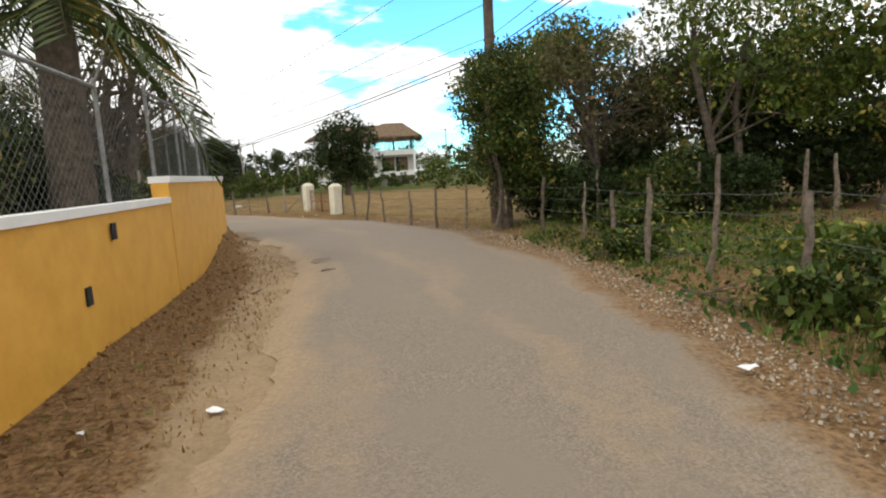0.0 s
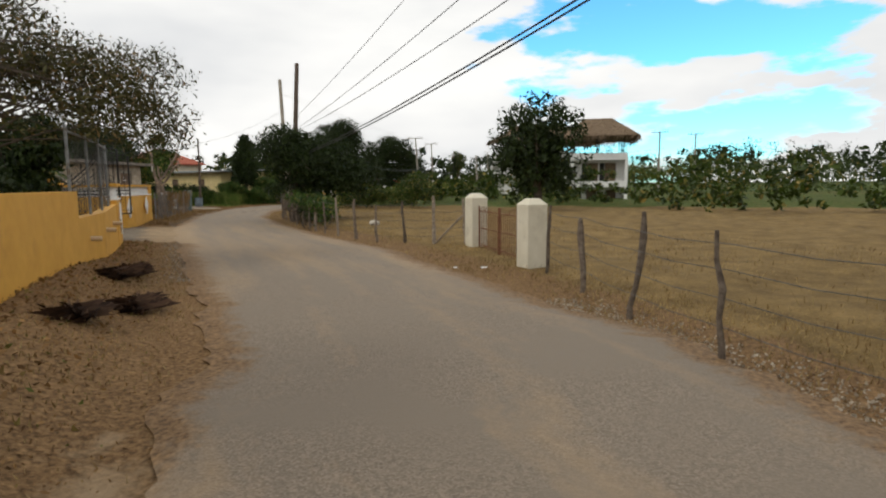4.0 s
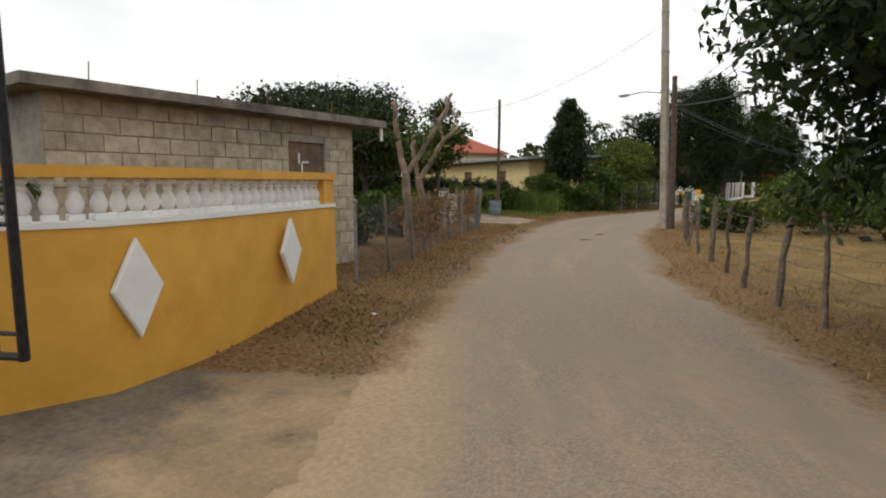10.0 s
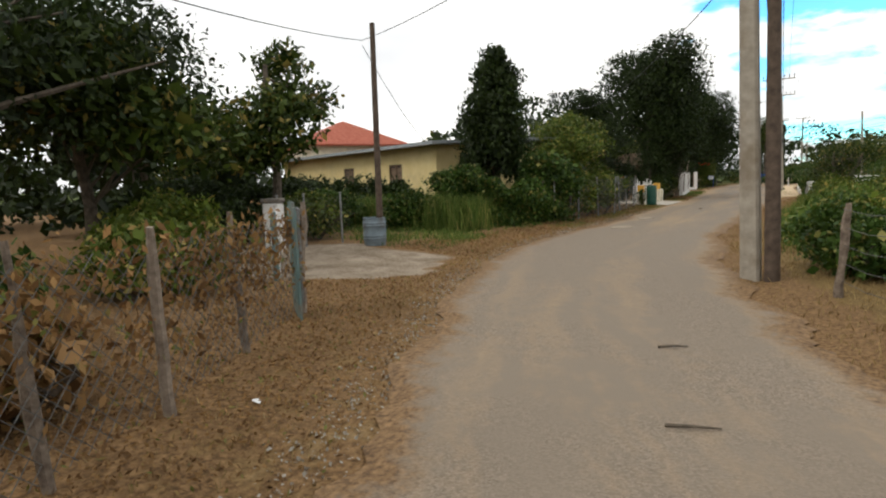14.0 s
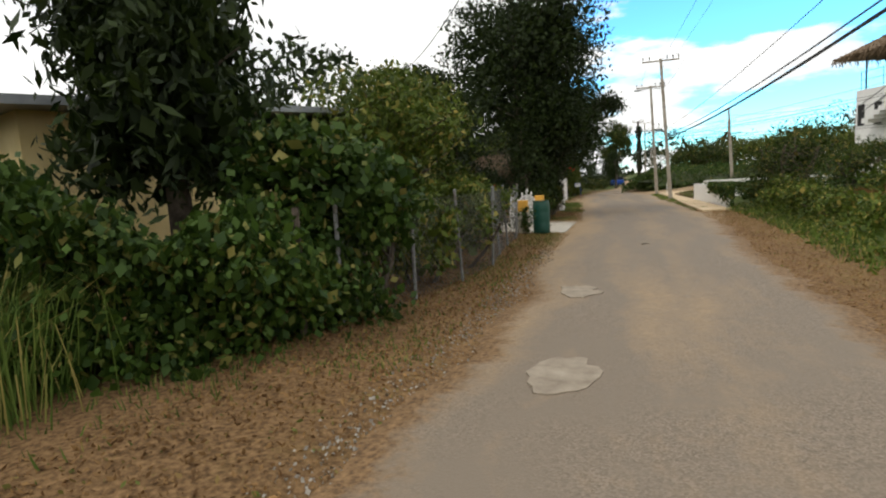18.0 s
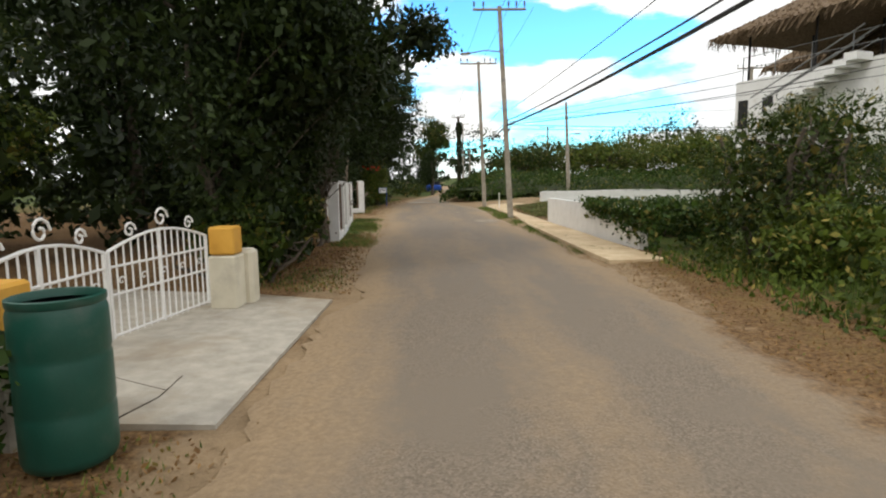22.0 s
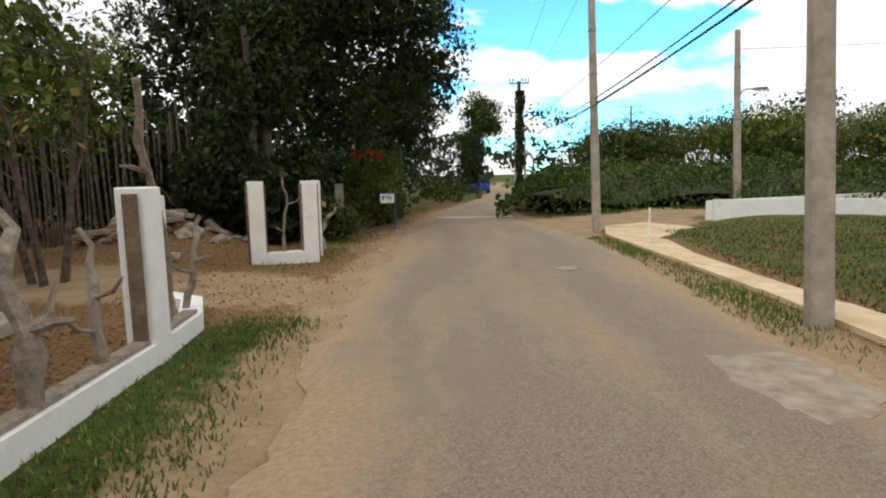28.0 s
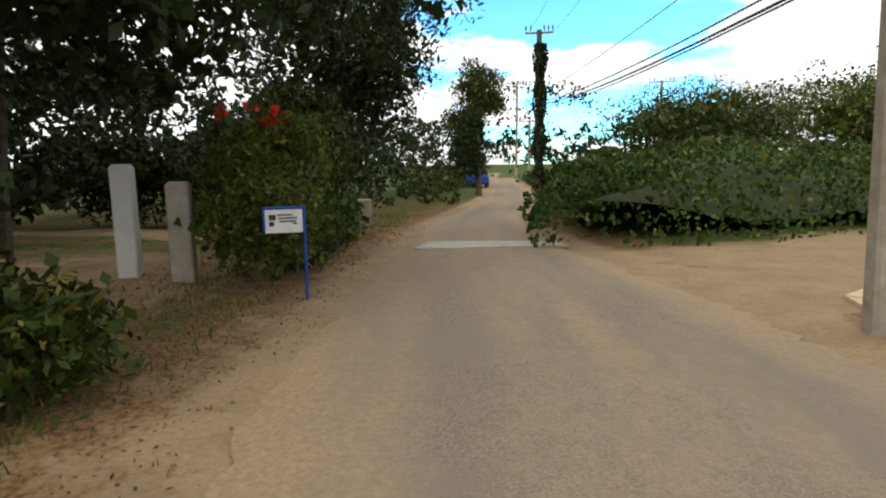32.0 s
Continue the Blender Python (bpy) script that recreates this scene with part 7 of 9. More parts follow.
def villa(at, wdir, lw, ls, z_floor, z_mid, z_roof, label, lift=1.75, rise=2.3):
    """A white two-storey villa: a flank along wdir, a front with deep balconies at right angles to it, roof terrace under thatch."""
    a = Vector((*at, 0))
    d = Vector((*wdir, 0)).normalized()
    e = Vector((-wdir[1], wdir[0], 0)).normalized()
    if e.x < 0:
        e = -e

    def P(s, o):
        p = a + d * s + e * o
        return (p.x, p.y)
    t = thing("villa", (*at, 0), label, "house", "thatched villas")

    def ring(o0, s0, o1, s1, z0, z1, name, m):
        pts = [P(s0, o0), P(s0, o1), P(s1, o1), P(s1, o0)]
        area = sum(pts[i][0] * pts[(i + 1) % 4][1] - pts[(i + 1) % 4][0] * pts[i][1] for i in range(4))
        return part(name, Build().slab(pts if area > 0 else pts[::-1], z0, z1), m, t)
    # upper storey: flank wall, back, floor and roof slabs, side pier
    ring(0, 0, 0.22, lw, z_mid - 0.35, z_roof, "flank_wall", M_WHITE)
    ring(0.22, lw - 0.22, ls, lw, -0.2, z_roof, "rear_wall", M_WHITE)
    ring(ls - 0.22, 0, ls, lw - 0.22, -0.2, z_roof, "end_wall", M_WHITE)
    ring(0.22, 0, ls - 0.22, 0.18, z_mid - 0.35, z_mid + 0.12, "balcony_edge", M_WHITE)
    ring(0.22, 0.18, ls - 0.22, lw - 0.22, z_mid - 0.35, z_mid - 0.15, "floor_slab", M_WHITE)
    ring(0.22, 0.0, ls - 0.22, lw - 0.22, z_roof - 0.55, z_roof - 0.02, "roof_slab", M_WHITE)
    ring(0.22, 1.4, ls - 0.22, 1.6, z_mid - 0.15, z_roof - 0.55, "balcony_wall", M_WHITE)
    for o in (ls * 0.3, ls * 0.62):
        w = ring(o, 1.33, o + ls * 0.2, 1.39, z_mid - 0.1, z_roof - 0.75, "balcony_door", M_SHUTTER)
        tagged(w, "brown slatted timber sliding door")
        ring(o - ls * 0.09, 1.36, o - 0.02, 1.395, z_mid - 0.1, z_roof - 0.75, "glass_door", M_DARK)
    # ground storey, set back
    ring(0.9, 0.9, 1.1, lw - 0.22, -0.2, z_mid - 0.352, "lower_wall", M_WHITE)
    ring(1.1, 1.5, ls - 0.22, 1.7, -0.2, z_mid - 0.352, "lower_wall", M_WHITE)
    for o in (ls * 0.3, ls * 0.65):
        ring(o, 1.43, o + ls * 0.18, 1.49, 0.05, z_mid - 0.6, "lower_door", M_SHUTTER)
    for s in (lw * 0.72, lw * 0.9):
        win = ring(-0.02, s, 0.0, s + 0.45, z_mid + 0.55, z_roof - 0.75, "window", M_DARK)
        tagged(win, "narrow dark window")
    # stair up the flank with stepped underside
    for k in range(11):
        u = k / 11
        ring(-0.75, lw * (0.78 - 0.62 * u), -0.01, lw * (0.78 - 0.62 * u) - lw * 0.07, z_mid + 0.6 + (z_roof - z_mid - 0.55) * u, z_mid + 0.85 + (z_roof - z_mid - 0.55) * u, "stair_step", M_WHITE)
    for o in (-0.72, -0.05):
        p0, p1 = P(lw * 0.78, o), P(lw * 0.12, o)
        for dz in (0.5, 0.9):
            part("handrail", Build().tube([(*p0, z_mid + 0.7 + dz), (*p1, z_roof + dz)], 0.025, 5), M_GALV, t)
    for s in np.linspace(0.2, lw - 0.2, 5):
        for o in (0.12, ls - 0.12):
            x, y = P(s, o)
            part("rail_post", Build().tube([(x, y, z_roof - 0.02), (x, y, z_roof + 0.95)], 0.02, 5), M_GALV, t)
    for z in (0.5, 0.92):
        x0, x1 = P(0.2, 0.12), P(lw - 0.2, 0.12)
        part("rail", Build().tube([(*x0, z_roof + z), (*x1, z_roof + z)], 0.016, 5), M_GALV, t)
        x0, x1 = P(0.2, 0.12), P(0.2, ls - 0.12)
        part("rail", Build().tube([(*x0, z_roof + z), (*x1, z_roof + z)], 0.016, 5), M_GALV, t)
    for s in (0.3, lw * 0.5, lw - 0.3):
        for o in (0.3, ls * 0.5, ls - 0.3):
            x, y = P(s, o)
            part("canopy_post", Build().tube([(x, y, z_roof - 0.02), (x, y, z_roof + lift + 0.3)], 0.045, 6), M_IRON, t)
    c = P(lw / 2, ls / 2)
    thatch(t, c, ls + 1.4, lw + 1.6, z_roof + lift, rise, math.degrees(math.atan2(e.y, e.x)), int(ls * 10))
    return t


villa((-16.3, 79.6), (-0.43, 0.903), 6.1, 7.6, 0.0, 2.75, 5.15, "white two-storey villa with balconies and a thatched roof terrace", 1.75, 1.8)
villa((-6.8, 58.6), (-0.10, 0.995), 4.6, 4.3, 0.0, 1.6, 3.9, "white villa with a thatched roof terrace beyond the field", 1.25, 1.6)
villa((-12.0, 86.5), (-0.43, 0.903), 5.0, 6.0, 0.0, 2.7, 5.0, "white villa with a thatched roof terrace among trees")
bungalow("lime_green_house", (-34.6, 29.3), (-35.6, 25.5), 5.0, 2.3, (mat("lime_paint", (0.36, 0.52, 0.05), (0.45, 0.62, 0.09), 3.0, 0.7, bump=0.1), M_ROOFGREY), "lime-green painted house behind the palms", windows=(1.9,))

# ---- shrubs and woods on the field side ----
SHRUB = "leafy green roadside shrub"
k = 0
for x, y, r, h, m, leaf in ((3.4, 1.2, 0.7, 0.75, M_LEAFBRIGHT, 0.085), (3.3, 2.6, 0.6, 0.65, M_LEAF, 0.08), (3.7, 3.6, 0.7, 0.8, M_LEAFBRIGHT, 0.085), (4.4, 4.8, 0.9, 0.7, M_LEAF, 0.085), (3.2, 4.8, 0.4, 0.4, M_LEAF, 0.07), (5.2, 3.4, 1.0, 0.9, M_LEAFBRIGHT, 0.09), (2.9, 8.6, 0.5, 0.35, M_LEAF, 0.07), (3.3, 13.0, 0.9, 1.2, M_LEAFDARK, 0.09), (4.6, 12.6, 1.0, 1.4, M_LEAF, 0.09), (6.0, 12.0, 1.1, 1.5, M_LEAFDARK, 0.09), (3.6, 10.8, 0.7, 0.7, M_LEAF, 0.08), (-14.9, 33.5, 0.7, 1.1, M_LEAFDARK, 0.08), (-14.1, 32.7, 0.6, 1.0, M_LEAFVINE, 0.08), (-15.6, 34.4, 0.5, 1.0, M_LEAFDARK, 0.08), (5.0, 7.0, 0.8, 0.4, M_LEAFBRIGHT, 0.08),
                         (-22.6, 46.0, 0.6, 0.75, M_LEAFVINE, 0.09), (-22.9, 46.9, 0.8, 0.9, M_LEAFVINE, 0.09), (-21.6, 45.2, 0.6, 0.8, M_LEAF, 0.09), (-19.5, 46.4, 1.4, 1.6, M_LEAF, 0.1), (-17.5, 44.6, 1.3, 1.5, M_LEAF, 0.1), (-21.0, 48.6, 1.5, 1.5, M_LEAFBRIGHT, 0.1), (-15.5, 47.0, 1.8, 2.0, M_LEAF, 0.12), (-18.5, 50.2, 1.8, 1.8, M_LEAF, 0.11),
                         (-23.4, 50.0, 0.9, 0.7, M_GRASS, 0.10), (-23.0, 52.6, 1.0, 0.7, M_LEAFBRIGHT, 0.09), (-23.2, 55.2, 1.0, 0.8, M_GRASS, 0.10), (-21.6, 57.6, 1.3, 1.0, M_LEAF, 0.1), (-23.4, 58.2, 0.9, 0.7, M_LEAFBRIGHT, 0.09), (-23.6, 61.0, 1.0, 0.75, M_LEAFBRIGHT, 0.09), (-21.8, 63.0, 1.4, 1.3, M_LEAF, 0.1), (-23.7, 64.0, 1.0, 0.85, M_LEAF, 0.09), (-24.0, 66.4, 0.9, 1.0, M_LEAF, 0.09), (-21.6, 66.6, 1.6, 1.8, M_LEAF, 0.11), (-24.4, 68.6, 0.9, 1.2, M_LEAF, 0.1), (-19.2, 60.5, 1.8, 1.6, M_LEAF, 0.12), (-18.5, 65.0, 2.0, 1.7, M_LEAF, 0.11), (-19.0, 71.5, 2.2, 1.9, M_LEAF, 0.11),
                         (-24.5, 72.4, 0.6, 1.0, M_LEAFVINE, 0.09), (-24.7, 74.4, 0.6, 0.9, M_LEAFVINE, 0.09)):
    if 50 < y < 70 and m is M_LEAF:
        m, h = M_LEAFBRIGHT, h * 0.8
    k += 1
    tree("shrub", x, y, ground_z(x, y), [(0, 0, h * 0.45, r, r, h * 0.55)], int(150 + 190 * r), 36, leaf * 0.72, m, SHRUB, 0.02, 3, 0.16, seed=500 + k, category="shrub", group="roadside shrubs", limbs=4, fill=0.12)
tree("acacia_shrub", -24.3, 70.2, 0, [(0, 0, 1.5, 1.3, 1.2, 1.1), (0.8, 0.2, 2.1, 1.1, 1.0, 0.7), (-0.4, -0.5, 1.0, 1.0, 1.0, 0.8)], 800, 46, 0.06, M_LEAF, "feathery green acacia shrub beside the low wall", 0.06, 4, 0.22, seed=560, ratio=0.3, limbs=12)
tree("acacia_shrub", -21.5, 74.0, 0, [(0, 0, 1.2, 1.8, 1.8, 1.0), (0.8, 0.6, 1.6, 1.4, 1.4, 0.7)], 420, 44, 0.08, M_LEAF, "feathery green acacia shrub below the villa", 0.06, 4, 0.24, seed=561, ratio=0.3, limbs=10)
tree("acacia_shrub", -17.5, 76.3, 0, [(0, 0, 1.4, 1.8, 1.6, 1.1)], 300, 42, 0.11, M_LEAF, "feathery green acacia shrub below the villa", 0.06, 4, 0.24, seed=562, ratio=0.3)
tree("acacia_shrub", -12.5, 77.0, 0, [(0, 0, 1.1, 2.2, 1.8, 1.0)], 300, 42, 0.12, M_LEAFBRIGHT, "feathery green acacia shrub below the villa", 0.06, 4, 0.24, seed=563, ratio=0.3)
# creeper over the low wall
rng = np.random.default_rng(70)
q, tq = along([(-25.6, 71.3), (-26.0, 73.6), (-26.3, 75.4)], 0.02)
n = 2600
kk = (rng.random(n) ** 1.4 * len(q)).astype(int)
zz = 0.95 - np.abs(rng.normal(size=n)) * (0.38 - 0.25 * kk / len(q))
off = np.where(zz > 0.82, rng.normal(size=n) * 0.16 - 0.05, 0.09 + np.abs(rng.normal(size=n)) * 0.05)
vp = np.stack([q[kk, 0] - tq[kk, 1] * off, q[kk, 1] + tq[kk, 0] * off, zz.clip(0.12)], 1)
tagged(new("wall_creeper", quads("wall_creeper", leaf_quads(vp, 0.09, 0.7, 0.4, 0.6, rng), M_LEAFVINE)), "bright green creeper spilling over the low white wall", "creeper", "", "stuff")
qx, qy = rng.uniform(-25.9, -17, 7000), rng.uniform(72, 80.2, 7000)
inn = qx > -26.6 + (80 - qy) * 0.12 + 0.55
scatter("bed_creeper", qx[inn], qy[inn], 0.45 + rng.random(inn.sum()) * 0.42, 0.09, M_LEAFVINE, "green ground creeper filling the bed behind the wall", "creeper", 71, 0.7, 1.0, 0.2)
# creeper-covered mound beyond the junction
rng = np.random.default_rng(72)
n = 64000
ux, uy = rng.uniform(-32.2, -12.0, n), rng.uniform(95.6, 112.0, n)
front = rng.random(n) < 0.5
ux = np.where(front & (uy > 99), -32.2 + 3.5 * rng.random(n), ux)
uy = np.where(front & (ux > -28.7), 95.6 + 3.5 * rng.random(n), uy)
edge = np.minimum(np.minimum((ux + 32.0 - 0.04 * (uy - 98)) * 0.9, (uy - 95.8) * 0.85), 4.0).clip(0)
hh = 1.75 * (1 - np.exp(-edge / 0.9)) + 0.32 * np.sin(ux * 1.1 + 0.5) * np.sin(uy * 0.9) * (edge > 0.5) + 0.18 * np.sin(ux * 2.7) * np.sin(uy * 2.2 + 1)
zz = hh * (1 - 0.35 * rng.random(n) ** 3)
ok = (edge > 0.02) & (zz > 0.03)
scatter("creeper_mound", ux[ok], uy[ok], zz[ok] + 0.03, 0.105, M_LEAFVINE, "broad mound of scrub smothered in dark green creeper", "creeper", 73, 0.75, 0.25, 0.5)
# near-black core surface behind the creeper leaves, dark where they leave gaps
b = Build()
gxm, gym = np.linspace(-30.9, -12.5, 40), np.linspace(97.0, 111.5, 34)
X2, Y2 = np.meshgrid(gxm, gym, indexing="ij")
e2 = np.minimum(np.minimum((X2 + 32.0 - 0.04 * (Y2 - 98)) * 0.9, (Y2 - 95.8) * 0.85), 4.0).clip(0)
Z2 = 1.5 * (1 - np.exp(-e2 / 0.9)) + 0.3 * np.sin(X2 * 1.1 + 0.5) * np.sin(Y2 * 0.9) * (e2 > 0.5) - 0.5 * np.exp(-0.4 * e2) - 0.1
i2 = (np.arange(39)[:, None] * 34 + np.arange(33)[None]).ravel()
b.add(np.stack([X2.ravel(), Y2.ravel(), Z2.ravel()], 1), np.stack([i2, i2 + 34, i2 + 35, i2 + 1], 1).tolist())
solo("mound", b, mat("mound_core", (0.03, 0.04, 0.015), (0.06, 0.07, 0.03), 6.0, 0.95, bump=0.6), "near-black green core of the mound under the creeper", "mound", "", "structure", True)
for k, (x, y, r, h) in enumerate(((-26, 108, 3.2, 4.4), (-20, 106, 3.6, 4.8), (-14, 104, 3.6, 5.0), (-23, 114, 4.0, 5.6), (-16, 112, 4.2, 5.8), (-8, 106, 4.2, 5.2), (-9, 114, 4.4, 6.0), (-1, 108, 4.4, 5.4), (7, 104, 4.6, 5.6))):
    tree("acacia_tree", x, y, 0.3, [(0, 0, h * 0.62, r, r, h * 0.26), (r * 0.5, 0.4, h * 0.5, r * 0.7, r * 0.7, h * 0.22), (-r * 0.5, -0.3, h * 0.52, r * 0.7, r * 0.7, h * 0.22), (0, 0, h * 0.34, r, r, h * 0.22)], 1500, 36, 0.10, M_LEAFBRIGHT if k % 3 else M_LEAF, "wide feathery acacia thicket behind the mound", 0.1, 3, 0.20, seed=600 + k, ratio=0.3, group="acacia thicket", up=1.2)


def woods(name, pts, r, h, n, leaf, material, label, seed):
    """Far trees and thicket, as one mass of leaf clumps."""
    rng = np.random.default_rng(seed)
    pts = np.array(pts, float)
    d = np.r_[0, np.cumsum(np.linalg.norm(np.diff(pts, axis=0), axis=1))]
    ells = []
    for s in np.arange(0, d[-1], r * 0.9):
        x, y = np.interp(s, d, pts[:, 0]) + rng.normal() * r * 0.5, np.interp(s, d, pts[:, 1]) + rng.normal() * r * 0.5
        hh = h * (0.55 + 0.6 * rng.random())
        ells.append((x, y, ground_z(x, y) + hh * 0.45, r * (0.7 + 0.5 * rng.random()), r * (0.7 + 0.5 * rng.random()), hh * 0.55))
    n, leaf = int(n * 0.48), leaf * 1.1
    p, _ = clump_points(ells, max(60, n // 18), 18, r * 0.09, rng, 0.66)
    p = p[p[:, 2] > -0.2]
    return tagged(new(name, quads(name, leaf_quads(p, leaf, 0.6, 0.6, 0.2, rng), material)), label, "woods", "", "stuff")


woods("field_thicket", [(-17, 52), (-10, 54), (-2, 50), (4, 46), (14, 42), (30, 36), (60, 30)], 2.4, 2.2, 26000, 0.24, M_LEAF, "low green thicket along the far side of the dry field", 81)
woods("field_thicket", [(-14, 60), (-3, 64), (6, 58), (16, 54), (40, 50), (80, 40)], 3.4, 3.2, 22000, 0.34, M_LEAF, "green thicket beyond the dry field", 82)
woods("far_woods", [(-25, 130), (-5, 128), (15, 122), (40, 110), (80, 90), (130, 60)], 7, 8.0, 60000, 0.24, M_LEAFDARK, "distant belt of green trees", 83)
woods("far_woods", [(-2, 93), (4, 96), (14, 98), (34, 86), (60, 70)], 5, 4.6, 52000, 0.19, M_LEAF, "belt of green trees beyond the villas", 84)
woods("far_woods", [(-200, 150), (-150, 200), (-90, 220), (-40, 260), (20, 240), (100, 200), (200, 140)], 14, 13, 26000, 1.3, M_LEAFDARK, "distant belt of dark green trees", 85)
woods("far_woods", [(-38, 46), (-44, 43), (-52, 44), (-60, 52), (-66, 62)], 3.2, 5.0, 18000, 0.34, M_LEAFDARK, "trees in the gardens behind the houses", 86)
woods("far_woods", [(-40, 66), (-46, 71), (-54, 74), (-62, 74)], 3.0, 5.0, 12000, 0.34, M_LEAF, "trees behind the pale yellow bungalow", 87)
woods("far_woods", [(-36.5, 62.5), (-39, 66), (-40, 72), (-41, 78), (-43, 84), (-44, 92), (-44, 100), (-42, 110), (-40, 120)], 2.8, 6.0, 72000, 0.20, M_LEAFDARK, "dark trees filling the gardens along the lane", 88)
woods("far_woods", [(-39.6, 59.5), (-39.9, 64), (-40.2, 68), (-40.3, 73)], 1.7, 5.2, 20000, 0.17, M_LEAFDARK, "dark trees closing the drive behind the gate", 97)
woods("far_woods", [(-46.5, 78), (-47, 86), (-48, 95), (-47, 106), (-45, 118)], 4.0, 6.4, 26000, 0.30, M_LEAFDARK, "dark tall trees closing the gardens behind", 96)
woods("far_woods", [(-42, 22), (-46, 30), (-50, 38), (-54, 46)], 3.0, 3.4, 16000, 0.26, M_LEAFDARK, "dark trees in the yards behind the walls", 89)
woods("far_woods", [(8, 18), (16, 17), (26, 14), (40, 8)], 3.4, 5.0, 20000, 0.34, M_LEAF, "trees along the field's near edge", 90)
woods("far_woods", [(-60, -40), (0, -60), (60, -40), (110, 10)], 9, 9, 10000, 0.9, M_LEAFDARK, "distant belt of green trees", 91)
woods("lane_shrubs", [(-31.0, 98.5), (-30.8, 104), (-30.2, 110), (-30.6, 122), (-31.5, 135)], 0.8, 1.1, 9000, 0.15, M_LEAFVINE, "green scrub along the lane's edge", 92)
woods("lane_trees", [(-38.0, 103), (-37.6, 108), (-37.4, 113), (-37.6, 119), (-37.2, 127), (-36.8, 140)], 1.5, 3.6, 26000, 0.13, M_LEAFDARK, "dark trees along the far lane", 98)
woods("lane_shrubs", [(-36.0, 103), (-36.0, 110), (-36.4, 120), (-37.5, 135)], 0.9, 1.1, 12000, 0.12, M_LEAF, "green scrub along the lane's edge", 93)
tree("casuarina_tree", -34.2, 113.5, 0, [(-0.5, 0, 1.8, 0.9, 0.9, 1.7), (-0.3, 0.3, 3.0, 0.5, 0.5, 1.2)], 900, 40, 0.09, M_LEAFDARK, "dark drooping casuarina beside the lane", 0.12, 1, 0.2, seed=94, ratio=0.2, droop=1.0)
tree("shade_tree", -35.2, 124.0, 0, [(0, 0, 6.4, 1.8, 1.8, 1.7), (1.0, 0, 5.4, 1.2, 1.2, 1.0), (-0.8, 0, 4.2, 1.2, 1.2, 1.2)], 640, 40, 0.15, M_LEAF, "tall open-crowned tree beside the lane", 0.16, 1, 0.4, seed=95)

# ---- trees and planting on the house side ----
tree("feathery_tree", -12.9, 18.4, 0.5, [(0.8, 1.6, 2.45, 2.0, 2.0, 1.1), (-0.6, 0.2, 3.4, 2.4, 2.4, 1.4), (1.6, 2.5, 2.15, 1.2, 1.2, 0.6), (0.9, 2.7, 2.8, 1.5, 1.5, 0.9)], 2400, 50, 0.065, M_LEAFOLIVE, "feathery tree with fine olive leaves and dark bare twigs", 0.08, 3, 0.26, seed=101, limbs=26, ratio=0.35, fill=0)
tree("feathery_tree", -7.2, 12.8, 0.7, [(0, 0, 3.3, 1.9, 1.9, 1.3), (0.4, 1.2, 2.4, 1.3, 1.3, 0.9)], 700, 38, 0.065, M_LEAFOLIVE, "feathery tree with fine olive leaves behind the fence", 0.12, 3, 0.26, seed=102, limbs=22, ratio=0.35, fill=0.04)
tree("shade_tree", -17.0, 22.7, 0.0, [(0, 0, 1.5, 1.1, 1.1, 1.2), (0.3, 0.4, 2.4, 0.9, 0.9, 0.9)], 380, 40, 0.12, M_LEAFDARK, "dense dark drooping shrub tree behind the fence", 0.1, 2, 0.22, seed=103, droop=0.9)
tree("shade_tree", -18.7, 22.2, 0.1, [(0, 0, 2.0, 1.4, 1.4, 1.3)], 340, 40, 0.15, M_LEAFDARK, "dark garden tree behind the yellow wall", 0.12, 2, 0.28, seed=104)
for k, (x, y, r, h) in enumerate(((-5.4, 5.0, 0.9, 1.3), (-6.0, 6.6, 1.1, 1.9), (-5.6, 8.6, 0.9, 1.3), (-7.2, 7.4, 1.4, 2.6), (-7.6, 9.6, 1.4, 2.4), (-5.9, 10.8, 0.7, 0.9), (-9.4, 11.5, 1.5, 2.4), (-10.5, 14.5, 1.4, 1.6), (-6.6, 4.0, 1.4, 2.3), (-12.5, 17.0, 1.0, 1.1), (-14.0, 19.8, 0.9, 1.0))):
    tree("garden_shrub", x, y, 0.72, [(0, 0, h * 0.5, r, r, h * 0.52)], int(200 + 200 * r), 36, 0.075, M_LEAF if k % 2 else M_LEAFDARK, "green bush in the raised yard", 0.03, 3, 0.18, seed=700 + k, category="shrub", group="yard bushes", limbs=5)
for k, (x, y, r, h, m) in enumerate(((-28.6, 44.0 - 6.2, 1.0, 1.1, M_LEAFVINE), (-30.5, 40.5, 1.0, 1.0, M_LEAFBRIGHT), (-33.0, 42.0, 1.1, 1.3, M_LEAFBRIGHT), (-34.6, 46.6, 1.0, 1.2, M_LEAFBRIGHT), (-36.2, 49.0, 1.2, 1.2, M_LEAFVINE), (-33.9, 49.8, 1.0, 1.1, M_LEAFVINE), (-26.6, 35.2, 0.6, 0.9, M_LEAF), (-27.2, 37.8, 0.6, 0.8, M_LEAFDRY))):
    tree("garden_shrub", x, y, 0.02, [(0, 0, h * 0.5, r, r, h * 0.52)], int(200 + 200 * r), 36, 0.08, m, "green bush in a garden", 0.03, 3, 0.18, seed=720 + k, category="shrub", group="garden bushes", limbs=5)
